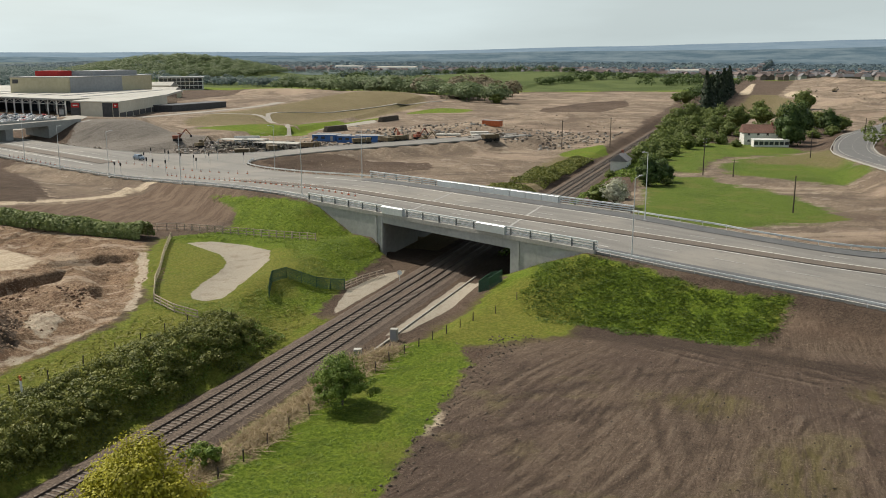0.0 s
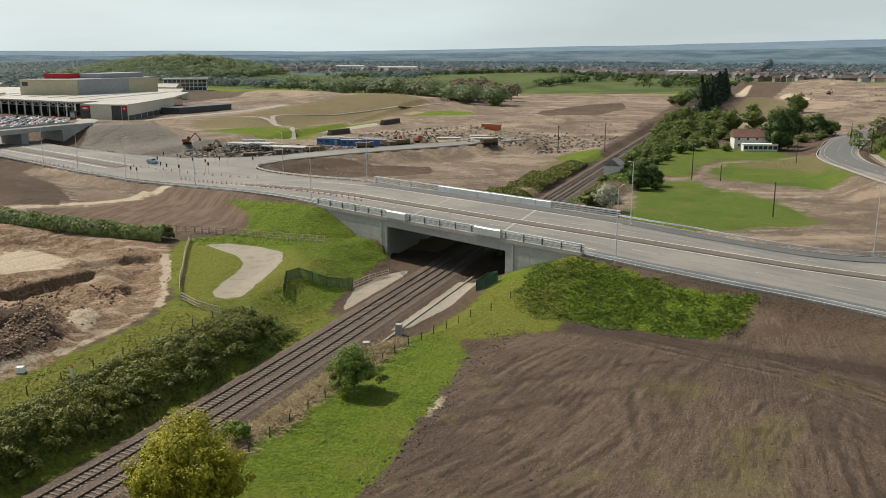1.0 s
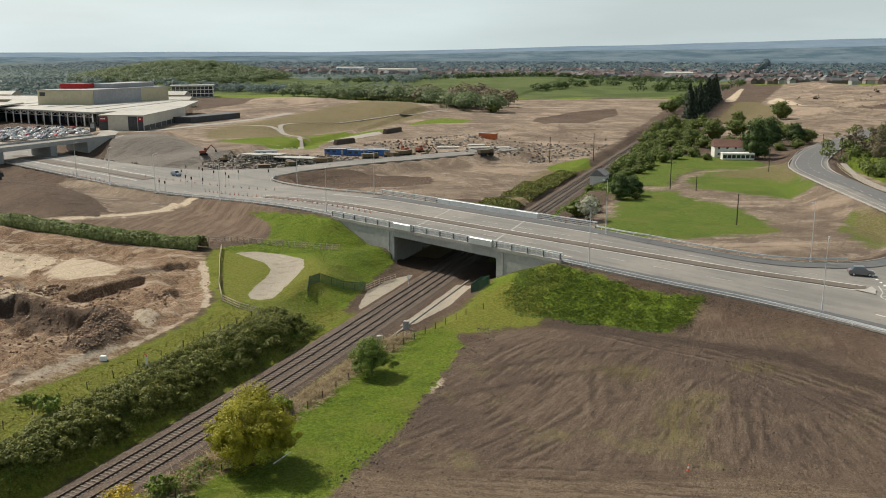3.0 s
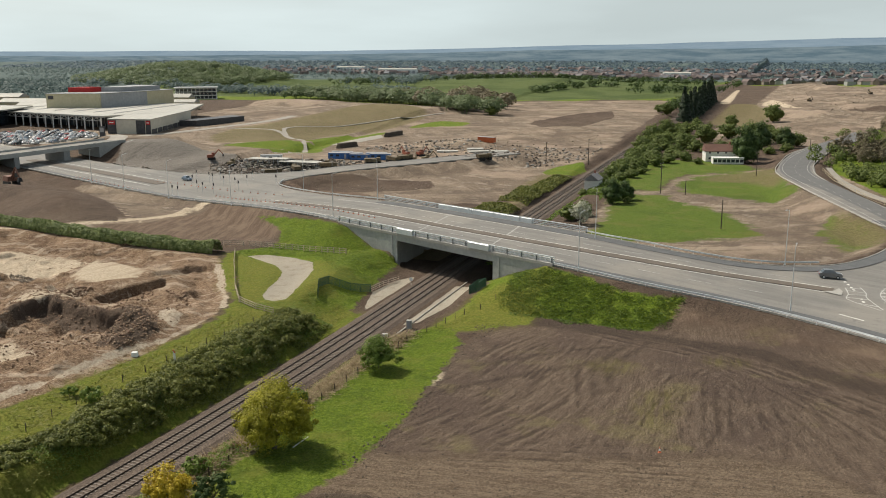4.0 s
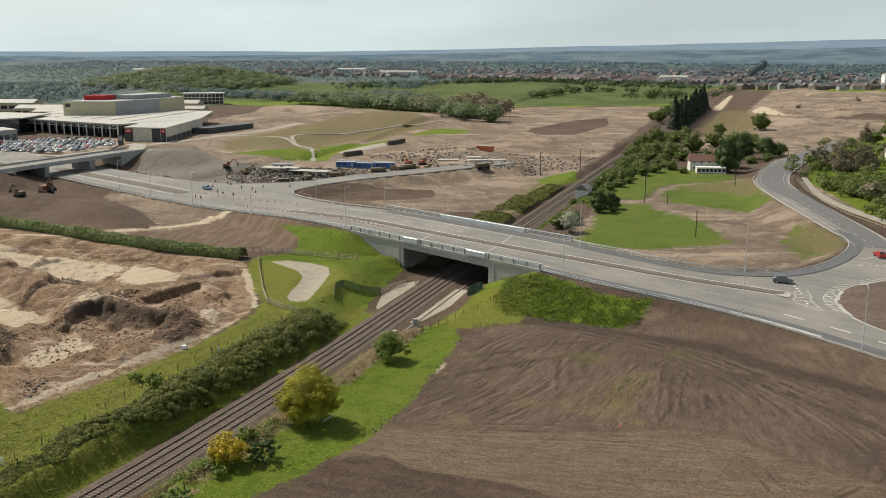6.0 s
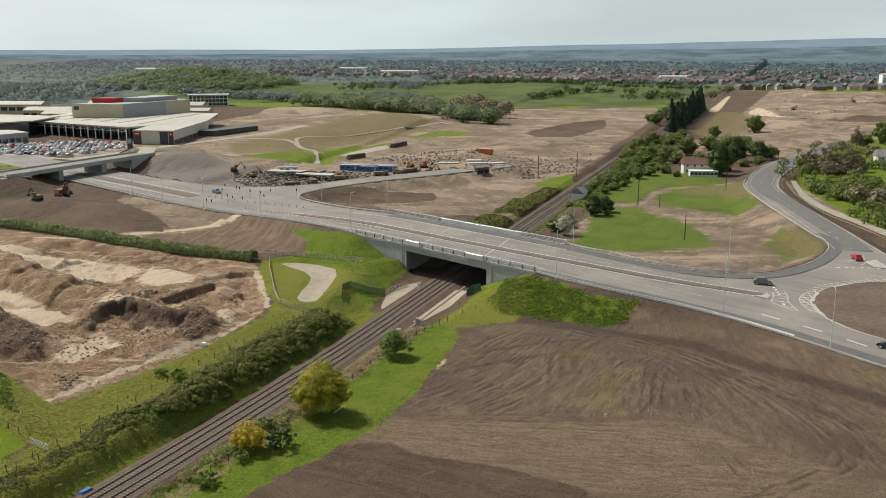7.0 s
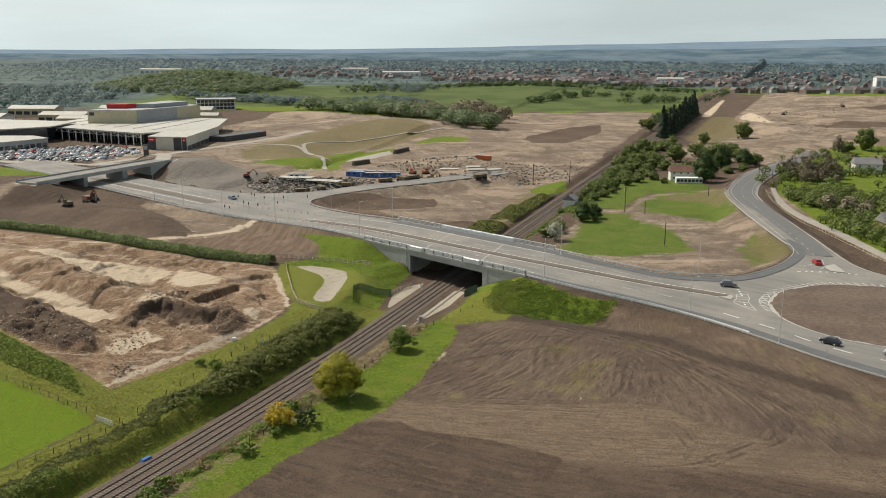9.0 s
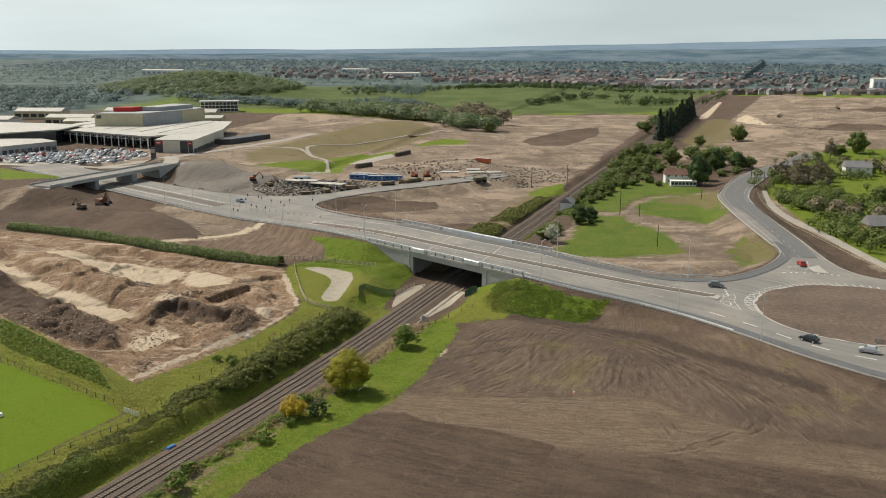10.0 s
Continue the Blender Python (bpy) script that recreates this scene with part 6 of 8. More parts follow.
def wood(name, label, mat, centres, size, quads, seed, category="wood", leaf_scale=0.13, calm=0.0):
    """Far trees, each a tapered stem and a crown of leaf clumps, joined."""
    r = np.random.RandomState(seed)
    c = np.asarray(centres)
    n = len(c)
    base = ground_z(c[:, 0], c[:, 1])
    k = np.repeat(np.arange(n), quads)
    hgt = size * r.uniform(0.65, 1.25, n)
    # calm: squat crowns and upturned leaves flatten the shading, as haze would
    hgt = hgt * (1 - 0.35 * calm)
    wid = hgt * r.uniform(0.36, 0.52, n) * (1 + 1.1 * calm)
    d = unit(r.normal(size=(n * quads, 3)))
    d[:, 2] = np.abs(d[:, 2]) * np.where(r.uniform(0, 1, n * quads) < 0.3, -0.6, 1)
    rad = r.uniform(0.72, 1.05, (n * quads, 1))
    p = np.stack([c[k, 0], c[k, 1], base[k] + hgt[k] * 0.52], axis=1) + d * rad * np.stack([wid[k], wid[k], hgt[k] * 0.46], axis=1)
    v, f = leaf_quads(p, unit(d * (1 - 0.55 * calm) + np.array([0, 0, 0.3 + 0.5 * calm]) + r.normal(size=d.shape) * (0.35 - 0.2 * calm)), (hgt[k] * leaf_scale), r)
    sv = np.stack([c[:, 0], c[:, 1], base], axis=1)
    t = np.array([0.3, 0, 0])
    stem = np.stack([sv - t, sv + t, sv + t * 0.5 + np.stack([0 * hgt, 0 * hgt, hgt * 0.6], axis=1), sv - t * 0.5 + np.stack([0 * hgt, 0 * hgt, hgt * 0.6], axis=1)], axis=1).reshape(-1, 3)
    v = np.concatenate([v, stem])
    f = np.arange(len(v)).reshape(-1, 4)
    return tagged(new(name, array_mesh(name, v, f, mat)), label, category, kind="stuff")


def belt(x0, y0, x1, y1, n, spread, seed):
    r = np.random.RandomState(seed)
    t = r.uniform(0, 1, n)
    return np.stack([x0 + (x1 - x0) * t + r.normal(size=n) * spread, y0 + (y1 - y0) * t + r.normal(size=n) * spread], axis=1)


wood("tree_belt", "belt of green spring trees behind the building site", M_HILLWOOD, np.concatenate([belt(-335, 720, -255, 700, 45, 14, 1), belt(-255, 700, -180, 640, 55, 16, 2), belt(-165, 640, -120, 600, 34, 13, 3)]), 14, 300, 80, leaf_scale=0.075, calm=0.5)
wood("tree_belt", "bare brown trees behind the building site", M_LEAFT, np.concatenate([belt(-215, 690, -150, 650, 34, 16, 4), belt(-170, 720, -140, 690, 18, 10, 5)]), 14, 300, 81, leaf_scale=0.07, calm=0.4)
wood("hill_wood", "wooded hill behind the shopping centre", M_HILLWOOD, patch_xy([(-780, 930), (-720, 860), (-600, 840), (-500, 900), (-500, 1030), (-640, 1110), (-760, 1050)], 1500, 6), 10, 90, 82, leaf_scale=0.10, calm=0.7)
wood("far_wood", "green woods in the distance with a haze tint", M_HAZEWOOD, np.concatenate([belt(-560, 830, -330, 770, 110, 14, 7), belt(-1400, 980, -790, 860, 240, 35, 8), belt(-420, 1150, -330, 1000, 60, 25, 9), belt(-330, 850, -250, 800, 40, 15, 10)]), 11, 60, 83, calm=0.7)
wood("field_hedge_trees", "hedgerow trees between green fields", M_LEAFD, np.concatenate([belt(-150, 900, -100, 1010, 40, 5, 11), belt(-300, 1090, -150, 1110, 46, 4, 12), belt(-40, 930, 0, 990, 24, 10, 13), belt(-130, 1010, 20, 1000, 26, 4, 14), belt(-420, 980, -290, 1090, 30, 5, 15), belt(-480, 1080, -240, 1150, 60, 5, 23),
                                                                                       belt(-110, 1240, 30, 1230, 50, 10, 16), belt(10, 700, 22, 860, 30, 4, 17), belt(-330, 1200, -130, 1280, 60, 8, 18), belt(40, 1000, 60, 1350, 14, 5, 19), belt(-330, 1420, -40, 1440, 90, 10, 24)]), 8, 80, 84, leaf_scale=0.11, calm=0.4)
wood("distant_trees", "scattered trees among the far suburbs", M_HAZEWOOD, np.concatenate([patch_xy([(-1900, 1150), (-800, 1130), (-520, 1340), (-300, 1490), (40, 1460), (440, 1340), (900, 1000), (2000, 1500), (1600, 2300), (-2200, 2300)], 5600, 20), belt(420, 560, 620, 900, 160, 50, 21), belt(300, 420, 900, 700, 200, 90, 22)]), 8, 16, 85, leaf_scale=0.24, calm=0.9)
# bluer still: the valley's haze is painted into these leaves
M_HAZEVALLEY = leafy("haze_blue_far_wood", (0.095, 0.140, 0.172), (0.130, 0.178, 0.208), 0.6)
wood("distant_woods", "woods in the far valley, coloured with the blue of haze", M_HAZEVALLEY, patch_xy([(-2300, 2250), (1700, 2250), (2300, 4100), (-3300, 4100)], 7000, 25), 13, 9, 86, leaf_scale=0.42, calm=1.0)
wood("far_wood", "scattered green trees with a haze tint behind the shopping centre", M_HAZEWOOD, patch_xy([(-1600, 620), (-660, 560), (-580, 660), (-660, 860), (-800, 930), (-1500, 1000)], 1500, 26), 11, 26, 87, leaf_scale=0.2, calm=0.8)
wood("roadside_thicket", "dense green and brown thicket beside the side road", M_LEAFL, np.concatenate([belt(112, 330, 140, 268, 60, 3.5, 41), belt(118, 345, 165, 300, 90, 9, 42), belt(106, 385, 150, 420, 60, 8, 43), belt(130, 470, 260, 500, 90, 16, 44), belt(150, 360, 230, 340, 40, 6, 45), belt(124, 268, 150, 212, 60, 6, 49), belt(150, 262, 200, 250, 50, 10, 50)]), 5.0, 150, 88, "thicket", 0.085, calm=0.3)
wood("roadside_thicket", "brown bare thicket beside the side road", M_LEAFT, np.concatenate([belt(112, 395, 135, 380, 26, 5, 46), belt(128, 300, 150, 275, 24, 5, 47), belt(150, 440, 220, 460, 30, 12, 48)]), 6.5, 110, 89, "thicket", 0.1)


# ---- lamps, poles, signals ----
def street_lamp():
    ob = thing("street_lamp", "tall slim galvanised steel street lamp column", "street lamp", group="street lamps")
    part("column", Geo().tube((0, 0, -0.3), (0, 0, 1.4), 0.12, 0.12, 10).tube((0, 0, 1.4), (0, 0, 11.7), 0.085, 0.05, 10), M_GALV, ob)
    part("arm", Geo().tube((0, 0, 11.6), (0, 1.1, 11.85), 0.045, 0.04, 8), M_GALV, ob)
    part("head", Geo().box((0, 1.45, 11.88), (0.32, 0.75, 0.12), 0, 0.8), M_GREYCLAD, ob, "flat grey lamp head")
    part("base_plate", Geo().box((0, 0, 0.02), (0.45, 0.45, 0.06)), M_GALV, ob)
    return ob


lamp = street_lamp()
first = True
for s, o, turn in ((-3.6, 1.2, 0), (72.2, 0.9, 0), (112.5, 7.2, 0.3), (138.5, -0.8, 0.5), (-52.5, 3.2, 0), (-84, 1.0, 0), (-110, -0.3, 0), (-133, -0.5, 0), (58.8, 27.2, math.pi), (98.8, 38, math.pi), (-20.5, 32.4, math.pi), (-60.5, 36.5, math.pi)):
    x, y = W(s, o)
    m = place((x, y, max(float(road_z(x, y)), gz(x, y)) + 0.02), ROAD_YAW + turn)
    if first:
        lamp.matrix_basis = m
        first = False
    else:
        copy_thing(lamp, m)


def traffic_signal():
    ob = thing("traffic_signal", "black hooded traffic signal on a grey post", "traffic signal", group="junction signals")
    part("post", Geo().tube((0, 0, -0.2), (0, 0, 3.0), 0.06, 0.05, 8), M_GALV, ob)
    part("signal_head", Geo().box((0, -0.12, 2.95), (0.24, 0.22, 0.8), 0, 0.92), M_BLACK, ob, "black signal head")
    part("backing_board", Geo().box((0, 0.06, 2.95), (0.34, 0.05, 0.95)), M_BLACK, ob)
    return ob


sig = traffic_signal()
first = True
for x, y in ((-105, 191), (-101.8, 189.5), (-103.2, 202.1), (-99.3, 199.5), (-94.4, 198.4), (-100.6, 214.2), (-94.8, 212), (-93.7, 218), (-97.6, 228.5), (-110.7, 220.9), (-108, 218.8), (-109.3, 225.9), (-112.2, 213), (-89.5, 205.5), (-118, 224), (-84.6, 222), (-104.5, 232.5)):
    m = place((x, y, float(road_z(x, y))), x * 1.3)
    if first:
        sig.matrix_basis, first = m, False
    else:
        copy_thing(sig, m)


def traffic_cone():
    ob = thing("traffic_cone", "orange and white traffic cone on the road", "traffic cone", group="traffic cones")
    part("body", Geo().box((0, 0, 0.03), (0.42, 0.42, 0.06)).tube((0, 0, 0.06), (0, 0, 0.75), 0.14, 0.03, 10), M_ORANGE, ob)
    part("sleeve", Geo().tube((0, 0, 0.3), (0, 0, 0.54), 0.115, 0.075, 10), M_SIGWHITE, ob, "white reflective sleeve")
    return ob


cone = traffic_cone()
cone.matrix_basis = place((61.0, 55.5, gz(61.0, 55.5)))
for i in range(36):
    s = -74 + i * 2.2
    x, y = W(s, 12.0 - 3.6 * max(0, (s + 40) / 62) if s > -40 else 12.0)
    copy_thing(cone, place((x, y, float(road_z(x, y)) + 0.03), i))
for i in range(18):
    s, o = -118 + i * 3.6, 16.5 + 9 * (i / 18)
    x, y = W(s, o)
    copy_thing(cone, place((x, y, float(road_z(x, y)) + 0.03), i))
for i in range(16):
    x, y = W(-150 + i * 3.2, 1.8)
    copy_thing(cone, place((x, y, float(road_z(x, y)) + 0.08), i))


def utility_pole(h, arms=1):
    ob = thing("utility_pole", "dark creosoted wooden utility pole", "utility pole", group="utility poles")
    part("pole", Geo().tube((0, 0, -0.5), (0, 0, h), 0.17, 0.11, 8), M_POLE, ob)
    for i in range(arms):
        part("crossarm", Geo().box((0, 0, h - 0.5 - 0.9 * i), (2.2, 0.12, 0.14)), M_POLE, ob)
        for dx in (-0.95, 0, 0.95):
            part("insulator", Geo().tube((dx, 0, h - 0.43 - 0.9 * i), (dx, 0, h - 0.2 - 0.9 * i), 0.05, 0.03, 6), M_SIGWHITE, ob)
    return ob


for x, y, h, arms in ((63.9, 202.2, 8.2, 0), (42, 264.2, 11, 3), (4.4, 338, 11.5, 1), (-11.5, 324.5, 10.8, 1), (73.6, 311.1, 8.5, 0), (122, 348.3, 9, 3), (50.4, 263.1, 5, 0), (101.6, 352, 9, 0), (95.5, 365, 9, 0)):
    ob = utility_pole(h, arms)
    ob.matrix_basis = place((x, y, gz(x, y) - 0.05), x)


# ---- fences ----
def spaced(line, gap):
    pts, out = [Vector((*p[:2], 0)) for p in line], []
    for a, b in zip(pts, pts[1:]):
        n = max(1, round((b - a).length / gap))
        out += [a.lerp(b, i / n) for i in range(n)]
    return out + [pts[-1]]


def fence(name, label, line, gap, h, rails, mat, post=0.13, rail_h=0.14, pale=0):
    f = thing(name, label, "fence", group="fences")
    pts = spaced(line, gap)
    for p in pts:
        p.z = gz(p.x, p.y)
    me = Geo().box((0, 0, h / 2 - 0.15), (post, post, h + 0.3), 0, 0.85).mesh("post", mat)
    for p in pts:
        ob = part("post", me, mat, f)
        ob.location = p
        ob.rotation_euler = (0.04 * math.sin(p.x * 9), 0.04 * math.cos(p.y * 7), p.x)
    for k in range(rails):
        z = h * (0.93 - k * (0.72 / max(1, rails - 1)) if rails > 1 else 0.85)
        for a, b in zip(pts, pts[1:]):
            up = Vector((0, 0, z))
            part("rail", Geo().sweep([a + up, b + up], [(-0.03, -rail_h / 2), (0.03, -rail_h / 2), (0.03, rail_h / 2), (-0.03, rail_h / 2)]), mat, f)
    if pale:
        for a, b in zip(pts, pts[1:]):
            n = max(1, round((b - a).length / pale))
            for i in range(n):
                q = a.lerp(b, (i + 0.5) / n)
                ob = part("pale", PALE, mat, f)
                ob.location = q
                ob.rotation_euler = (0, 0, math.atan2(b.y - a.y, b.x - a.x))
    return f


PALE = Geo().box((0, 0, 0.88), (0.09, 0.03, 1.8)).mesh("pale", M_GREENMESH)
M_PALEWOOD = speckled("pale_new_timber", (0.36, 0.30, 0.20), (0.50, 0.43, 0.30), 4)
fence("timber_fence", "brown timber post and rail fence above the pond", [(-56, 135.5), (-49, 138.4), (-34, 138.6), (-19.5, 138.2)], 1.7, 1.4, 3, M_WOOD, 0.2, 0.11)
fence("timber_fence", "pale new timber post and rail fence round the pond", [(-45.5, 131.5), (-40, 122), (-33.7, 112.2), (-28, 103), (-22.3, 95)], 2.4, 1.2, 3, M_PALEWOOD, 0.12, 0.2)
fence("timber_fence", "brown timber post and rail fence by the pond", [(-22, 94.6), (-16.6, 91.5), (-12, 90.0)], 2.0, 1.2, 3, M_WOOD)
fence("palisade_fence", "dark green steel palisade fence by the railway", [(-11.3, 106.8), (-13.4, 111.5), (-12.9, 115), (-8.8, 117), (-5.6, 120.4)], 2.6, 1.8, 2, M_GREENMESH, 0.1, 0.06, 0.16)
fence("timber_fence", "grey timber fence down to the bridge foot", [(-5.6, 120.6), (-4.9, 126), (-3.2, 131)], 1.9, 1.2, 3, M_WOOD)
fence("palisade_fence", "dark green steel palisade enclosure by the bridge", [(16.6, 120.3), (18.2, 120.0), (19.6, 122.4), (17.6, 123.6), (16.6, 120.3)], 2.2, 1.9, 2, M_GREENMESH, 0.1, 0.06, 0.15)
fence("post_fence", "old wooden posts along the railway verge", [(9.0, 18), (10.4, 30), (11.9, 45), (12.6, 60), (13.6, 75), (15.2, 88), (17.4, 97), (20.0, 106), (24, 114)], 3.6, 1.15, 0, M_POLE, 0.11)
fence("post_fence", "old wooden posts along the grass verge", [(-17.0, 6), (-16.0, 20), (-16.4, 34), (-16.6, 48), (-15.2, 62), (-13.6, 76), (-12.2, 88)], 4.2, 1.15, 0, M_POLE, 0.11)
fence("field_fence", "dark wooden fence round the mown field", [(-110, 49.5), (-65.3, 28.6), (-42, 21.4), (-24, 15.8)], 3.2, 1.2, 1, M_POLE, 0.1, 0.05)
fence("field_fence", "dark wooden fence along the mown field", [(-14.6, 14.0), (-17.5, 4), (-21, -8), (-24, -22)], 3.4, 1.15, 1, M_POLE, 0.1, 0.05)


def field_gate(x, y, yaw):
    ob = thing("field_gate", "pale galvanised steel field gate", "gate", (x, y, gz(x, y)), yaw)
    for z in (0.25, 0.5, 0.72, 0.94, 1.15):
        part("bar", Geo().tube((-2.3, 0, z), (2.3, 0, z), 0.03, 0.03, 6), M_GALV, ob)
    for dx in (-2.3, 0, 2.3):
        part("upright", Geo().tube((dx, 0, 0.1), (dx, 0, 1.25), 0.035, 0.035, 6), M_GALV, ob)
    part("brace", Geo().tube((-2.3, 0, 0.25), (2.3, 0, 1.15), 0.025, 0.025, 6), M_GALV, ob)
    return ob


field_gate(-18.4, 13.9, -0.25)

fence("timber_fence", "pale timber fence along the farm track", [(98.5, 330), (101, 305), (106, 282), (113, 258), (121, 232), (130, 205), (138, 180)], 3.0, 1.2, 2, M_PALEWOOD, 0.12, 0.12)

# ---- trackside things ----
def cabinet(x, y, h=1.6, yaw=0.1):
    ob = thing("trackside_cabinet", "pale grey steel trackside equipment cabinet", "cabinet", (x, y, gz(x, y)), yaw, "trackside cabinets")
    part("plinth", Geo().box((0, 0, 0.05), (1.0, 0.8, 0.3)), M_CONC, ob)
    part("body", Geo().box((0, 0, 0.2 + h / 2), (0.9, 0.7, h)), M_PALEROOF, ob)
    part("lid", Geo().box((0, 0, 0.24 + h), (1.0, 0.8, 0.08), 0, 0.9), M_PALEROOF, ob)
    part("door", Geo().box((0, -0.362, 0.2 + h / 2), (0.8, 0.02, h * 0.9)), M_GREYCLAD, ob)
    return ob


cabinet(11.2, 99.5, 1.35)
cabinet(9.6, 91.5, 0.9, 0.3)
ob = thing("plastic_bundle", "blue plastic sheet bundle beside the track", "bundle", (float(rail_x(9.8)) - 1.6, 9.8, RAIL_Z - 0.45), 1.4)
part("bundle", Geo().box((0, 0, 0.3), (2.2, 0.9, 0.5), 0, 0.75), M_BLUE, ob)
ob = thing("plastic_tank", "white plastic tank at the edge of the pit", "tank", (-21.7, 62.7, gz(-21.7, 62.7)))
part("tank", Geo().box((0, 0, 0.35), (1.0, 0.8, 0.7), 0.4, 0.8), M_SIGWHITE, ob)
for x, y in ((-14.2, 62.5), (-13.6, 62.0)):
    ob = thing("marker_post", "white marker post with an orange top", "marker post", (x, y, gz(x, y)), 0, "marker posts")
    part("post", Geo().box((0, 0, 0.8), (0.12, 0.12, 2.0)), M_SIGWHITE, ob)
    part("cap", Geo().box((0, 0, 1.9), (0.18, 0.18, 0.25)), M_ORANGE, ob, "orange top")
ob = thing("speed_sign", "round white railway speed sign on a post", "sign", (1.0, 127.5, gz(1.0, 127.5)))
part("post", Geo().tube((0, 0, -0.2), (0, 0, 1.6), 0.05, 0.05, 6), M_GALV, ob)
part("disc", Geo().tube((0, -0.03, 1.7), (0, 0.0, 1.7), 0.42, 0.42, 16), M_SIGWHITE, ob)
for x, y in ((-32, -3),):
    ob = thing("white_bale", "small pale wrapped bale on the mown field", "bale", (x - 10, y + 8, gz(x - 10, y + 8)), x, "bales")
    part("bale", Geo().tube((-0.4, 0, 0.35), (0.4, 0, 0.35), 0.4, 0.4, 12), M_SIGWHITE, ob)
part("trough", Geo().sweep([(float(rail_x(y)) + 9.2, y, gz(float(rail_x(y)) + 9.2, y) + 0.12) for y in np.arange(91, 136, 4.0)], [(-0.14, -0.2), (0.14, -0.2), (0.14, 0.06), (-0.14, 0.06)]), M_PALEROAD, railway, "pale concrete cable trough")

ob = thing("fallen_pole", "pale wooden pole lying in the grass by the tree", "pole", (16.6, 45.8, gz(16.6, 45.8) + 0.15), 1.35)
part("pole", Geo().tube((-1.5, 0, 0), (1.5, 0, 0.25), 0.07, 0.06, 8), M_SIGWHITE, ob)

ob = thing("chevron_sign", "black and white chevron board on the roundabout kerb", "sign", (124.6, 100.0, float(road_z(124.6, 100.0))), 0.2)
part("board", Geo().box((0, 0, 0.75), (2.0, 0.06, 0.6)), M_BLACK, ob)
for i in range(4):
    part("chevron", Geo().box((-0.72 + 0.48 * i, -0.04, 0.75), (0.2, 0.03, 0.5), 0, 1.0, 0.5), M_SIGWHITE, ob, "white chevron")
for dx in (-0.8, 0.8):
    part("post", Geo().tube((dx, 0.06, -0.1), (dx, 0.06, 1.05), 0.04, 0.04, 6), M_GALV, ob)

# ---- vehicles ----
CAR_SIDE = [(-2.15, 0.35), (-2.2, 0.8), (-2.05, 1.0), (-1.75, 1.06), (-1.2, 1.62), (0.45, 1.62), (1.05, 1.08), (1.95, 0.95), (2.2, 0.72), (2.2, 0.35)]


def car(paint, label, tall=1.0, group=""):
    ob = thing("car", label, "car", group=group)
    g, n = Geo(), len(CAR_SIDE)
    pts = [(x, -0.86 if z < 1.1 else -0.68, z * tall) for x, z in CAR_SIDE] + [(x, 0.86 if z < 1.1 else 0.68, z * tall) for x, z in CAR_SIDE]
    g.add(pts, [tuple(range(n)), tuple(range(2 * n - 1, n - 1, -1))] + [(i, n + i, n + (i + 1) % n, (i + 1) % n) for i in range(n)])
    part("body", g, paint, ob)
    for sgn in (-1, 1):
        part("side_window", Geo().add([(-1.55, sgn * 0.84, 1.1 * tall), (0.95, sgn * 0.84, 1.1 * tall), (0.42, sgn * 0.70, 1.55 * tall), (-1.15, sgn * 0.70, 1.55 * tall)], [(0, 1, 2, 3) if sgn < 0 else (3, 2, 1, 0)]), M_GLASS, ob)
        for x in (-1.35, 1.35):
            w = part("wheel", Geo().tube((x, sgn * 0.66, 0.33), (x, sgn * 0.90, 0.33), 0.33, 0.33, 14), M_TYRE, ob)
            part("rim", Geo().tube((x, sgn * 0.88, 0.33), (x, sgn * 0.92, 0.33), 0.2, 0.2, 10), M_GALV, w)
        part("headlight", Geo().box((2.17, sgn * 0.6, 0.78 * tall), (0.08, 0.35, 0.14)), M_SIGWHITE, ob)
        part("tail_light", Geo().box((-2.17, sgn * 0.65, 0.86 * tall), (0.06, 0.25, 0.18)), M_RED, ob)
    part("windscreen", Geo().add([(1.07, -0.72, 1.11 * tall), (1.07, 0.72, 1.11 * tall), (0.5, 0.62, 1.6 * tall), (0.5, -0.62, 1.6 * tall)], [(0, 1, 2, 3)]), M_GLASS, ob)
    part("rear_window", Geo().add([(-1.72, -0.72, 1.13 * tall), (-1.26, -0.62, 1.58 * tall), (-1.26, 0.62, 1.58 * tall), (-1.72, 0.72, 1.13 * tall)], [(0, 1, 2, 3)]), M_GLASS, ob)
    return ob


def paint(name, c, metal=0.4):
    return speckled(name, c, tuple(min(1, v * 1.1 + 0.01) for v in c), 2, 0.3, metal, 0.6, 0.02, 0.002, 0.1)


P_GREY = paint("grey_car_paint", (0.16, 0.165, 0.17))
P_SILVER, P_DARK, P_RED, P_BLUE, P_WHITE = paint("silver_car_paint", (0.45, 0.46, 0.47)), paint("black_car_paint", (0.03, 0.035, 0.04)), paint("red_car_paint", (0.40, 0.03, 0.03)), paint("blue_car_paint", (0.17, 0.22, 0.28)), paint("white_car_paint", (0.72, 0.72, 0.72), 0.0)
for pt, label, x, y, yaw, tall in ((P_GREY, "dark silver grey car on the approach to the roundabout", 86.4, 138.4, 0.1, 1.08), (P_RED, "red car on the side road", 111, 174.4, 1.85, 1.0), (P_DARK, "black car driving round the roundabout", 109.1, 96.9, 2.62, 1.0), (P_SILVER, "silver estate car driving round the roundabout", 121.5, 92.6, 2.9, 1.05), (P_BLUE, "pale blue car at the junction", -119.9, 220.7, ROAD_YAW, 1.0)):
    car(pt, label, tall).matrix_basis = place((x, y, float(road_z(x, y)) + 0.02), yaw)
lot = [car(p, "parked car in the shopping centre car park", 1.0, "parked cars") for p in (P_SILVER, P_DARK, P_WHITE, P_BLUE, P_RED)]
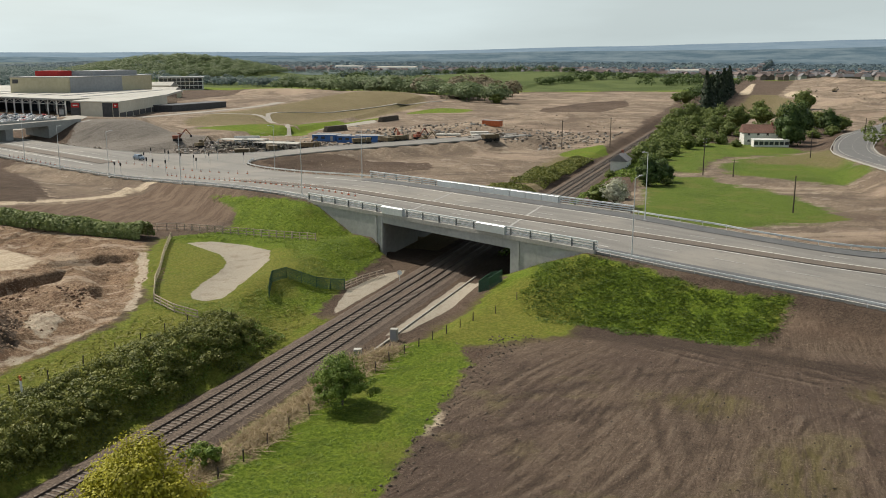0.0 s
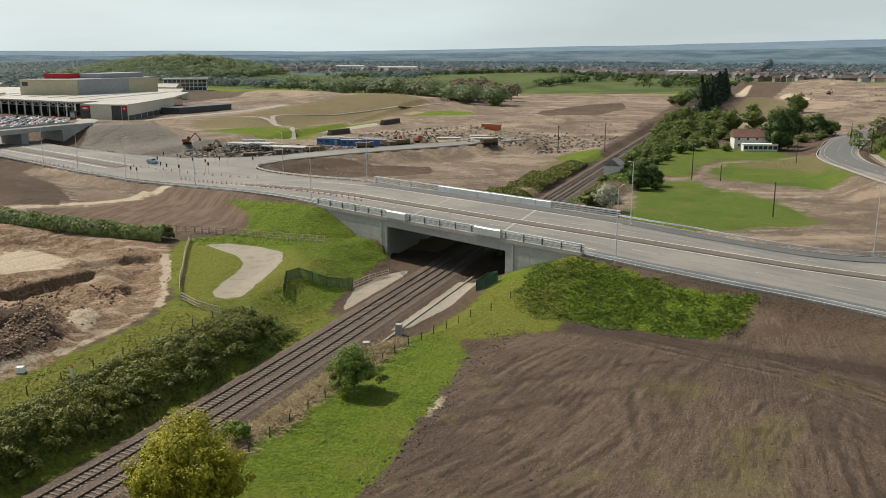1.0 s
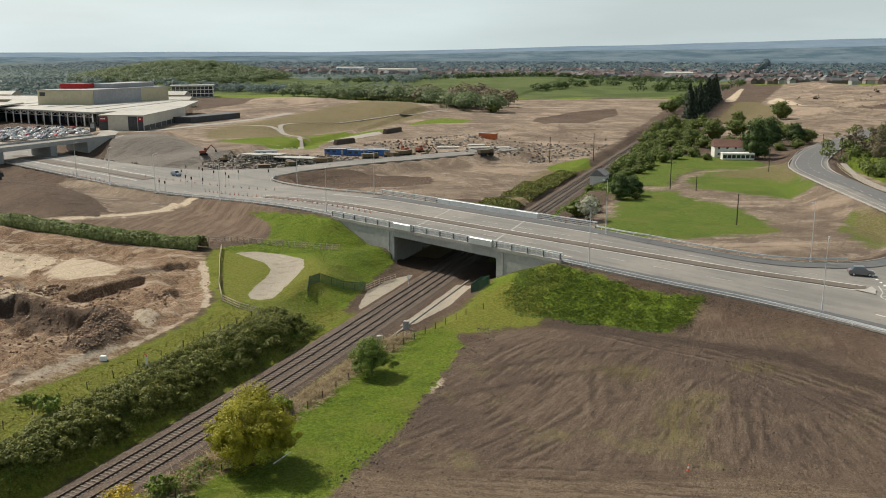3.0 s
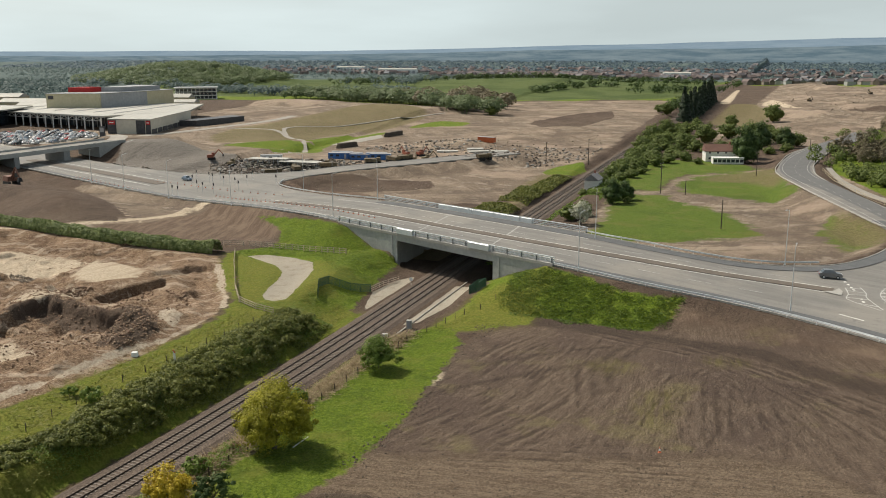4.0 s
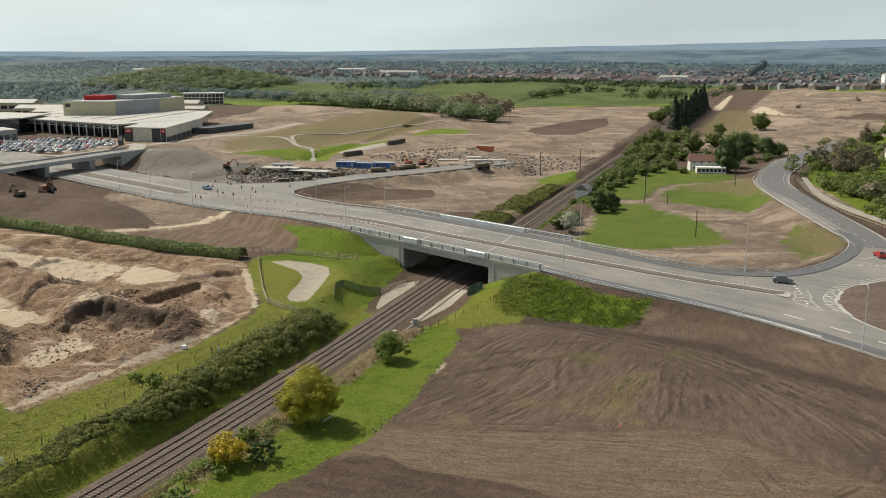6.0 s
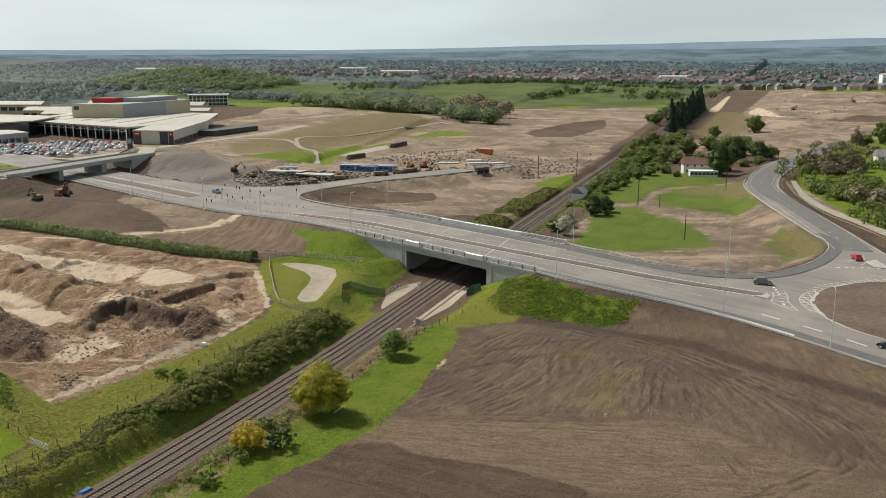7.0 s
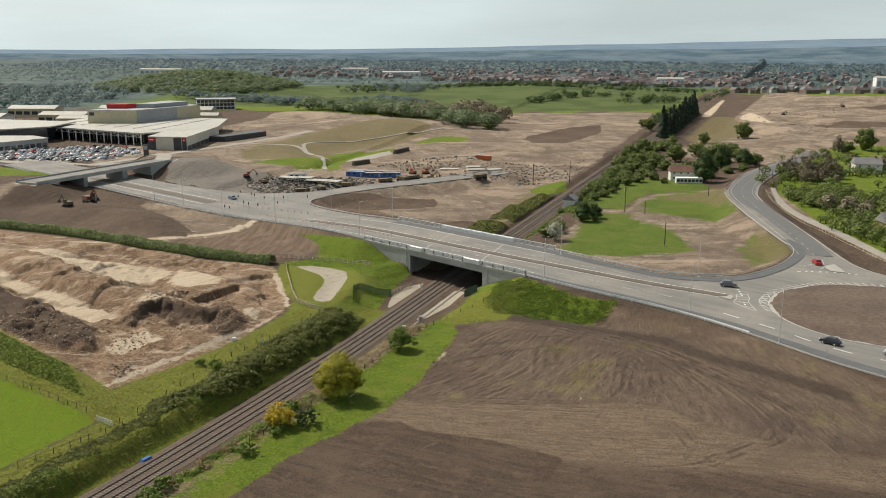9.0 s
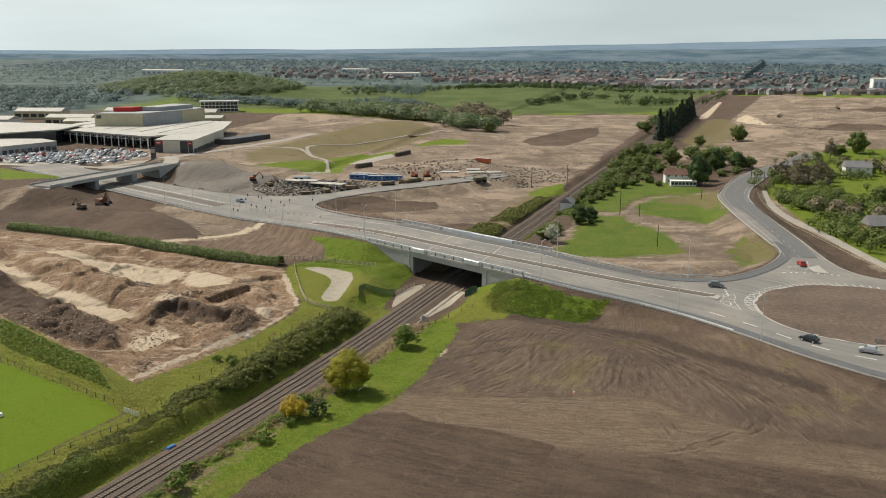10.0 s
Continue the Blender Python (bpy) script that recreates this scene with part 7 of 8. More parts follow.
CARPARK = [(-350, 300), (-288, 300), (-266, 320), (-264, 352), (-290, 378), (-318, 376), (-338, 350), (-388, 350), (-372, 318)]
spots = [(-386 + 3.1 * i, 302 + 6.2 * j + (1.0 if j % 2 else 0)) for i in range(40) for j in range(13)]
lr = np.random.RandomState(90)
used = [False] * 5
for x, y in spots:
    if inside(CARPARK, np.array([x]), np.array([y]))[0] > 1.5 and lr.uniform() < 0.74:
        k = int(lr.choice(5, p=(0.35, 0.3, 0.2, 0.1, 0.05)))
        m = place((x + lr.uniform(-0.2, 0.2), y, gz(x, y) + 0.08), 1.57 + lr.uniform(-0.04, 0.04) + (math.pi if lr.uniform() < 0.5 else 0))
        if used[k]:
            copy_thing(lot[k], m)
        else:
            lot[k].matrix_basis, used[k] = m, True
part("parking_area", sheet(CARPARK, lambda x, y: gz(x, y), 6, 0.05), M_PALEROAD, road, "pale asphalt car park")
for outline in ([(-153, 340), (-153, 353), (-143, 353), (-133, 338), (-146, 331)], [(-143, 385), (-128, 376), (-124.5, 417), (-132, 430), (-143, 400)]):
    part("paving", sheet(outline, lambda x, y: gz(x, y), 4, 0.06), M_PALEROAD, road, "pale paved floor of the drainage basin")


# ---- overbridge at the far junction ----
ob2 = thing("overbridge", "pale concrete overbridge crossing the dual carriageway", "bridge")
BX0, BY0, BX1, BY1 = -206.5, 202.0, -197.5, 288.0
byaw = math.atan2(BY1 - BY0, BX1 - BX0)
blen = math.hypot(BX1 - BX0, BY1 - BY0)
bc = ((BX0 + BX1) / 2 - 6.5, (BY0 + BY1) / 2)
part("deck", Geo().box((bc[0], bc[1], 8.6), (blen, 13, 0.9), byaw), M_CONC, ob2)
for side in (-1, 1):
    ox, oy = -math.sin(byaw) * side * 6.4, math.cos(byaw) * side * 6.4
    part("parapet_wall", Geo().box((bc[0] + ox, bc[1] + oy, 9.4), (blen, 0.35, 1.0), byaw), M_CONC, ob2)
part("road_surface", Geo().box((bc[0], bc[1], 9.1), (blen, 11.8, 0.12), byaw), M_ASPHALT, ob2)
for fx, wdt in ((0.33, 2.4), (0.62, 3.2)):
    x, y = BX0 + (BX1 - BX0) * fx - 6.5, BY0 + (BY1 - BY0) * fx
    part("pier", Geo().box((x, y, 5.6), (wdt, 11.0, 5.4), byaw), M_CONCD, ob2, "dark concrete pier wall")
part("abutment", Geo().box((-206 - 6, 207, 5.5), (14, 12.4, 6.0), byaw), M_CONC, ob2)
part("abutment", Geo().box((-198.5 - 6, 280, 5.5), (16, 12.4, 6.0), byaw), M_CONC, ob2)
part("wing_wall", Geo().box((-200.5, 296, 5.8), (20, 0.6, 5.6), byaw + 0.45), M_CONC, ob2)


# ---- shopping centre ----
def face_frame(poly, z0, z1, i, frac0, frac1, thick=0.25):
    """A panel proud of one side of an outline."""
    (x0, y0), (x1, y1) = poly[i], poly[(i + 1) % len(poly)]
    a = (x0 + (x1 - x0) * frac0, y0 + (y1 - y0) * frac0)
    b = (x0 + (x1 - x0) * frac1, y0 + (y1 - y0) * frac1)
    return Geo().box(((a[0] + b[0]) / 2, (a[1] + b[1]) / 2, (z0 + z1) / 2), (math.hypot(b[0] - a[0], b[1] - a[1]), thick, z1 - z0), math.atan2(b[1] - a[1], b[0] - a[0]))


def block(name, label, poly, z0, h, wall, roof=M_PALEROOF, category="building"):
    b = thing(name, label, category)
    part("wall", Geo().prism(poly, z0 - 1, z0 + h), wall, b)
    cx, cy = sum(p[0] for p in poly) / len(poly), sum(p[1] for p in poly) / len(poly)
    big = [(cx + (x - cx) * 1.01, cy + (y - cy) * 1.01) for x, y in poly]
    part("roof", Geo().prism(big, z0 + h, z0 + h + 0.35), roof, b)
    return b


Z3 = 2.8
fb_poly = [(-275, 371), (-249, 375.5), (-272, 448), (-299, 441)]
fb = block("shop_building", "pale beige clad retail block with red sign panels", fb_poly, Z3, 8.0, M_BEIGE)
for a, b, m, lab in ((0.0, 0.2, M_DARKCLAD, "charcoal wall panel"), (0.66, 0.86, M_DARKCLAD, "charcoal wall panel"), (0.88, 0.99, M_DARKCLAD, "charcoal wall panel")):
    part("wall_panel", face_frame(fb_poly, Z3, Z3 + 7.6, 0, a, b, 0.5), m, fb, lab)
for a, b in ((0.02, 0.18), (0.885, 0.985)):
    pn = part("sign_panel", face_frame(fb_poly, Z3 + 5.2, Z3 + 7.4, 0, a, b, 0.8), M_RED, fb, "red sign panel")
    part("sign_bar", face_frame(fb_poly, Z3 + 6.0, Z3 + 6.6, 0, a + 0.03, b - 0.03, 0.95), M_SIGWHITE, pn, "white bar of lettering")
for k in range(8):
    part("wall_panel", face_frame(fb_poly, Z3, Z3 + 2.6, 1, k / 8 + 0.01, (k + 1) / 8 - 0.01, 0.5), M_DARKCLAD, fb, "charcoal wall panel")
can_poly = [(-402, 408), (-292, 386), (-276, 420), (-299, 441), (-272, 448), (-300, 505), (-410, 505)]
can = thing("retail_hall", "long pale flat-roofed retail hall with white columns", "building")
part("roof", Geo().prism(can_poly, Z3 + 7.4, Z3 + 8.4), M_PALEROOF, can, "pale flat roof")
part("wall", Geo().prism([(-398, 424), (-300, 404), (-284, 426), (-303, 444), (-278, 452), (-302, 500), (-404, 500)], Z3 - 1, Z3 + 7.5), M_GLASS, can, "dark glass shop fronts")
for i in range(16):
    x, y = -400 + 107 * i / 15, 409 - 21.4 * i / 15
    part("column", Geo().tube((x, y, Z3 - 0.5), (x, y, Z3 + 7.5), 0.4, 0.4, 8), M_SIGWHITE, can)
for i in range(15):
    ends = [Vector((-400 + 107 * k / 15, 409 - 21.4 * k / 15, 0)) for k in (i, i + 0.5, i + 1)]
    part("truss_bar", Geo().tube(ends[0] + Vector((0, 0, Z3 + 5.4)), ends[1] + Vector((0, 0, Z3 + 7.3)), 0.16, 0.16, 6), M_SIGWHITE, can, "white steel truss bar")
    part("truss_bar", Geo().tube(ends[1] + Vector((0, 0, Z3 + 7.3)), ends[2] + Vector((0, 0, Z3 + 5.4)), 0.16, 0.16, 6), M_SIGWHITE, can, "white steel truss bar")
    part("tie_beam", Geo().tube(ends[0] + Vector((0, 0, Z3 + 5.4)), ends[2] + Vector((0, 0, Z3 + 5.4)), 0.18, 0.18, 6), M_SIGWHITE, can, "white steel tie beam")
for i in range(6):
    a, b = Vector((-388 + 18 * i, 424 - 3.6 * i, Z3 + 8.5)), Vector((-396 + 17 * i, 498, Z3 + 8.5))
    part("roof_seam", Geo().tube(a, b, 0.2, 0.2, 4), M_GREYCLAD, can)
for i in range(15):
    x, y = -396 + 100 * i / 14, 422.5 - 20.4 * i / 14
    part("mullion", Geo().box((x, y, Z3 + 3.6), (0.35, 0.5, 7.4), -0.2), M_GREYCLAD, can)
tall_poly = [(-376, 436), (-342, 447), (-331, 514), (-368, 522)]
tb = block("store_building", "tall cream and grey clad department store", tall_poly, Z3, 17.6, M_CREAM, M_GREYCLAD)
part("wall_panel", face_frame(tall_poly, Z3 + 8, Z3 + 17.4, 1, 0.02, 0.62, 0.5), M_GREYCLAD, tb, "grey metal wall panel")
part("vent", face_frame(tall_poly, Z3 + 14, Z3 + 16.4, 0, 0.04, 0.14, 0.4), M_DARKCLAD, tb)
rp = [(-373, 454), (-359, 458.5), (-357, 468), (-371, 466)]
part("roof_box", Geo().prism(rp, Z3 + 17.8, Z3 + 21.2), M_RED, tb, "red roof-top box")
part("roof_box", Geo().prism([(-357.5, 468), (-344, 472), (-338, 508), (-358, 510)], Z3 + 17.8, Z3 + 21.0), M_GREYCLAD, tb, "grey roof-top plant room")
lc_poly = [(-500, 352), (-388, 356), (-368, 390), (-380, 428), (-500, 420)]
lc = thing("retail_hall", "pale flat-roofed retail hall beside the car park", "building")
part("roof", Geo().prism(lc_poly, Z3 + 9.4, Z3 + 10.2), M_PALEROOF, lc, "pale flat roof")
part("wall", Geo().prism([(-498, 362), (-392, 364), (-374, 392), (-384, 424), (-498, 416)], Z3 - 1, Z3 + 9.5), M_GLASS, lc, "dark glass shop fronts")
for i in range(14):
    part("column", Geo().tube((-498 + 8.2 * i, 353.5 + 0.25 * i, Z3 - 0.5), (-498 + 8.2 * i, 353.5 + 0.25 * i, Z3 + 9.4), 0.35, 0.35, 8), M_SIGWHITE, lc)
lb = block("shop_building", "low pale-roofed shop with grey walls", [(-410, 300), (-352, 320), (-342, 357), (-362, 366), (-416, 346)], Z3, 6.0, M_GREYCLAD)
for k in range(9):
    part("window", face_frame([(-410, 300), (-352, 320), (-342, 357), (-362, 366), (-416, 346)], Z3 + 0.5, Z3 + 3.5, 0, k / 9 + 0.01, (k + 1) / 9 - 0.02, 0.3), M_GLASS, lb)
    part("window", face_frame([(-410, 300), (-352, 320), (-342, 357), (-362, 366), (-416, 346)], Z3 + 0.5, Z3 + 3.5, 1, k / 9 + 0.01, (k + 1) / 9 - 0.02, 0.3), M_GLASS, lb)
ds_poly = [(-266, 424), (-254, 427), (-246, 470), (-258, 474)]
ds = block("service_shed", "long low charcoal service yard building", ds_poly, Z3, 3.2, M_DARKCLAD, M_DARKCLAD)
sg = thing("sign_tower", "dark totem sign tower by the car park", "sign", (-255, 342, gz(-255, 342)))
part("tower", Geo().box((0, 0, 3.4), (3.2, 0.8, 7.4)), M_DARKCLAD, sg)
part("panel", Geo().box((0, -0.43, 5.2), (2.6, 0.1, 2.4)), M_GREYCLAD, sg)
of = thing("office_building", "glass and white frame office block", "building", (-430, 690, gz(-430, 690)), 0.55)
of.scale = (0.74, 0.74, 0.78)
for k in range(4):
    part("floor_slab", Geo().box((0, 0, 0.3 + k * 4.3), (52, 26, 0.6)), M_SIGWHITE, of)
    if k < 3:
        for i in range(10):
            part("glazing", Geo().box((-22.5 + i * 5, 0, 2.6 + k * 4.3), (4.6, 24.5, 3.7)), M_GLASS, of)
for i in range(11):
    for side in (-12.6, 12.6):
        part("column", Geo().box((-25 + i * 5, side, 6.6), (0.5, 0.5, 13.2)), M_SIGWHITE, of)
part("roof", Geo().box((0, 0, 13.9), (54, 28, 0.7)), M_GREYCLAD, of)
for i, (x, y, w, d, h) in enumerate(((-470, 520, 40, 22, 9), (-430, 560, 34, 20, 9), (-395, 600, 36, 18, 10), (-520, 480, 40, 24, 9), (-540, 560, 44, 20, 10), (-480, 600, 30, 18, 9), (-440, 500, 30, 20, 8), (-590, 500, 40, 22, 10), (-400, 545, 34, 18, 9), (-560, 430, 46, 26, 8), (-360, 560, 30, 16, 8))):
    b = thing("retail_unit", "pale-walled low retail unit with a light roof", "building", (x, y, gz(x, y)), 0.3, "retail units")
    part("wall", Geo().box((0, 0, h * 0.35), (w, d, h * 0.7 + 1)), M_RENDER if i % 2 else M_CREAM, b)
    part("roof", Geo().gable((0, 0, h * 0.72), (w, d), 0, h * 0.28), M_PALEROOF, b)
    for j in range(6):
        part("window", Geo().box((-w / 2 + w * (j + 0.5) / 6, -d / 2 - 0.05, h * 0.35), (w / 8, 0.2, h * 0.3)), M_GLASS, b)


# ---- houses ----
def house(name, label, x, y, yaw, w, d, h, wall, roof, windows=3, group=""):
    b = thing(name, label, "house", (x, y, gz(x, y)), yaw, group)
    part("wall", Geo().box((0, 0, h / 2 - 0.3), (w, d, h + 0.6)), wall, b)
    r = part("roof", Geo().gable((0, 0, h), (w, d), 0, d * 0.42, 0.35), roof, b)
    part("chimney", Geo().box((w * 0.3, 0, h + d * 0.42), (0.7, 0.7, 1.6)), M_BRICK, r)
    for fl in range(2 if h > 4.5 else 1):
        for i in range(windows):
            for sgn in (-1, 1):
                wn_ = part("window", Geo().box((-w / 2 + w * (i + 0.5) / windows, sgn * (d / 2 + 0.01), 1.5 + fl * 2.5), (1.1, 0.08, 1.1)), M_SIGWHITE, b)
                part("pane", Geo().box((-w / 2 + w * (i + 0.5) / windows, sgn * (d / 2 + 0.05), 1.5 + fl * 2.5), (0.9, 0.04, 0.9)), M_GLASS, wn_)
    part("door", Geo().box((w * 0.12, -d / 2 - 0.04, 1.0), (0.95, 0.1, 2.05)), M_GREYCLAD, b)
    return b


house("cottage", "white rendered cottage with a brown tiled roof", 58.5, 366, 0.25, 14, 7, 4.6, M_RENDER, M_TILE, 4)
ex = thing("conservatory", "low white conservatory beside the cottage", "conservatory", (62, 356, gz(62, 356)), 0.25)
part("wall", Geo().box((0, 0, 1.2), (13, 4, 2.8)), M_RENDER, ex)
part("roof", Geo().box((0, 0, 2.7), (13.4, 4.4, 0.2)), M_SIGWHITE, ex)
for i in range(7):
    part("window", Geo().box((-5.6 + i * 1.87, -2.02, 1.4), (1.5, 0.08, 1.3)), M_GLASS, ex)
house("cottage", "small white gabled cottage by the railway", 16.6, 277, 1.5, 7, 5, 3.2, M_RENDER, M_GREYTILE, 2)
barn = house("barn", "long red brick barn with a grey tiled roof", 145, 250, 0.32, 16, 8, 4.8, M_BRICK, M_GREYTILE, 4)
house("house", "white house behind trees", 152, 428, 0.2, 14, 8, 5, M_RENDER, M_GREYTILE, 3)
house("house", "brick house behind trees", 176, 440, 0.5, 13, 8, 5, M_BRICK, M_TILE, 3)


def far_houses(name, label, spots_, roof, wall, seed):
    """Far terraces: walls and pitched roofs, joined by street."""
    r = np.random.RandomState(seed)
    gw, gr = Geo(), Geo()
    for x, y in spots_:
        yaw, w, d, h = r.uniform(0, 3.14), r.uniform(8, 15), r.uniform(7, 8.5), r.uniform(4.5, 5.6)
        z = gz(x, y)
        gw.box((x, y, z + h / 2 - 0.5), (w, d, h + 1), yaw)
        gr.gable((x, y, z + h), (w, d), yaw, d * 0.45, 0.3)
    ob = tagged(new(name, gw.mesh(name, wall)), label, "houses", kind="stuff")
    tagged(new("suburb_roofs", gr.mesh("suburb_roofs", roof)), "brown and grey roofs of far suburban houses", "roofs", kind="stuff")
    return ob


def varied(name, cols):
    q = Mat(name, 0.8)
    c = q.mix(q.span(q.random(True), 0.2, 0.5), cols[0], cols[1])
    q.base(q.mix(q.span(q.random(True), 0.6, 0.9), c, cols[2]))
    return q.m


M_FARWALL = varied("far_house_walls", ((0.16, 0.125, 0.110), (0.21, 0.175, 0.155), (0.36, 0.36, 0.35)))
M_FARROOF = varied("far_house_roofs", ((0.115, 0.090, 0.085), (0.145, 0.112, 0.104), (0.160, 0.160, 0.172)))
far_houses("suburb_houses", "far suburban brick and white houses", np.concatenate([patch_xy([(-520, 1520), (-60, 1480), (60, 1500), (100, 1900), (-480, 1900)], 420, 31), patch_xy([(-900, 1600), (900, 1600), (1300, 2700), (-1500, 2700)], 900, 32)]), M_FARROOF, M_FARWALL, 33)
far_houses("new_estate", "new terraced houses beyond the quarry", np.concatenate([belt(70, 1290, 430, 1430, 70, 12, 34), belt(100, 1340, 440, 1480, 60, 10, 35)]), M_FARROOF, M_FARWALL, 36)
for x, y, w, h in ((-60, 1700, 50, 10), (330, 1650, 70, 18), (600, 1900, 50, 14), (-700, 1900, 90, 10), (-1300, 1800, 110, 11), (-1000, 2300, 80, 10)):
    b = thing("warehouse", "long white distant warehouse", "warehouse", (x, y, gz(x, y)), 0.15, "warehouses")
    part("wall", Geo().box((0, 0, h / 2), (w, 22, h)), M_SIGWHITE, b)
    part("roof", Geo().gable((0, 0, h), (w, 22), 0, 2.2), M_PALEROOF, b)
    for j in range(8):
        part("bay", Geo().box((-w / 2 + w * (j + 0.5) / 8, -11.1, h * 0.4), (w / 14, 0.4, h * 0.6)), M_GREYCLAD, b)
M_CITY = speckled("far_city_wall", (0.16, 0.20, 0.23), (0.22, 0.26, 0.29), 0.02)
cr = np.random.RandomState(95)
for i in range(22):
    x, y, h = 130 + cr.uniform(-420, 420), 4300 + cr.uniform(-120, 120), cr.uniform(4, 16)
    if i == 0:
        x, y, h = 95, 4300, 40
    b = thing("tower_block", "grey city tower block far away", "tower block", (x, y, gz(x, y)), cr.uniform(0, 1.5), "city towers")
    part("tower", Geo().box((0, 0, h / 2 + 10), (cr.uniform(12, 24), 14, h + 20)), M_CITY, b)

# far hills behind everything
def hill_ridge(name, dist, z_left, z_right, seed, mat, wob):
    g = Geo()
    n = 140
    xs = np.linspace(-4300, 3700, n)
    rid = z_left + (z_right - z_left) * sstep(-2600, 1500, xs) + wob * fractal(xs, xs * 0 + seed, 900, 4, seed)
    pts = []
    for x, z in zip(xs, rid):
        y = math.sqrt(max(dist ** 2 - (x * 0.62) ** 2, 1e5))
        pts += [(float(x), y - 500, -60.0), (float(x), y, float(z)), (float(x), y + 150, -60.0)]
    fs = []
    for i in range(n - 1):
        a = i * 3
        fs += [(a, a + 3, a + 4, a + 1), (a + 1, a + 4, a + 5, a + 2)]
    g.add(pts, fs)
    return tagged(new(name, g.mesh(name, mat, True)), "low hills along the horizon in the blue of haze", "hills", kind="structure")


# backdrop tone: haze blue put into the colour, plus a faint glow
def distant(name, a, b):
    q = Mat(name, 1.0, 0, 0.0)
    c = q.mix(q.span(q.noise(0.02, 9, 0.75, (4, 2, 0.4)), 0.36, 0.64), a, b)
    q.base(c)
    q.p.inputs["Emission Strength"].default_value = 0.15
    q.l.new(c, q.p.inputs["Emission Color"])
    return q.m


hill_ridge("backdrop_hills", 4650, 30, 98, 5, distant("haze_far_hills", (0.120, 0.170, 0.222), (0.150, 0.200, 0.250)), 6)
hill_ridge("backdrop_low_hills", 4250, 16, 62, 9, distant("haze_near_hills", (0.060, 0.094, 0.122), (0.120, 0.156, 0.180)), 10)


# ---- building site ----
def excavator(paint_m, label):
    ob = thing("excavator", label, "excavator", group="site machines")
    for sgn in (-1, 1):
        part("track", Geo().box((0, sgn * 1.05, 0.42), (3.6, 0.55, 0.84), 0, 0.82), M_TYRE, ob)
    part("body", Geo().box((-0.5, 0, 1.5), (2.8, 2.4, 1.1), 0, 0.92), paint_m, ob)
    c = part("cab", Geo().box((0.7, 0.65, 2.1), (1.3, 1.0, 1.7), 0, 0.88), paint_m, ob)
    part("cab_window", Geo().box((1.34, 0.65, 2.3), (0.06, 0.8, 1.0)), M_GLASS, c)
    part("boom", Geo().tube((0.9, -0.2, 1.7), (3.2, -0.2, 4.3), 0.3, 0.22, 6), paint_m, ob)
    part("arm", Geo().tube((3.2, -0.2, 4.3), (5.0, -0.2, 2.2), 0.22, 0.16, 6), paint_m, ob)
    part("bucket", Geo().box((5.0, -0.2, 1.7), (0.9, 1.1, 0.9), 0, 0.6), M_BLACK, ob)
    return ob


def dumper():
    ob = thing("dump_truck", "muddy yellow site dump truck", "dump truck", group="site machines")
    part("chassis", Geo().box((0, 0, 1.0), (6.5, 1.4, 0.5)), M_BLACK, ob)
    part("cab", Geo().box((2.3, 0, 2.0), (1.7, 2.0, 1.8), 0, 0.88), M_YELLOW, ob)
    part("skip", Geo().box((-1.2, 0, 2.0), (4.2, 2.6, 1.4), 0, 1.12), M_YELLOW, ob)
    for x in (-2.4, -0.9, 2.2):
        for s in (-1, 1):
            part("wheel", Geo().tube((x, s * 0.9, 0.75), (x, s * 1.4, 0.75), 0.75, 0.75, 12), M_TYRE, ob)
    return ob


def copies(ob, spots_, lift=0.0):
    for i, (x, y, yaw) in enumerate(spots_):
        m = place((x, y, gz(x, y) + lift), yaw)
        if i == 0:
            ob.matrix_basis = m
        else:
            copy_thing(ob, m)


copies(excavator(M_PLANT, "faded red site excavator with raised boom"), [(-152, 286, 0.6), (-81.7, 339.6, 2.6), (-75, 342, 1.0)])
copies(excavator(M_YELLOW, "yellow site excavator with raised boom"), [(-140, 283, 1.2), (-100.5, 292, 0.2), (-66.9, 313.8, 2.0), (-62.6, 315.2, 0.8), (-168, 176, 3.0), (120, 800, 1.0), (180, 900, 2.0)])
copies(dumper(), [(-103, 253.5, 0.5), (-96, 258, 2.3), (-76, 287.4, 0.6), (-71.5, 297.9, 2.6), (-67.2, 302, 0.9), (-36.5, 316, 0.8), (-89, 273, 0.3)])


def container(mat, label):
    ob = thing("site_container", label, "container", group="site containers")
    part("box", Geo().box((0, 0, 1.35), (9.6, 2.6, 2.6)), mat, ob)
    part("roof", Geo().box((0, 0, 2.7), (9.7, 2.7, 0.12)), M_GREYCLAD, ob)
    part("door", Geo().box((3.2, -1.33, 1.15), (0.95, 0.06, 2.0)), M_GREYCLAD, ob)
    for x in (-3.2, -0.4):
        part("window", Geo().box((x, -1.33, 1.6), (1.5, 0.06, 0.9)), M_GLASS, ob)
    for k in range(12):
        part("rib", Geo().box((-4.5 + k * 0.82, 1.32, 1.35), (0.12, 0.06, 2.4)), mat, ob)
    return ob


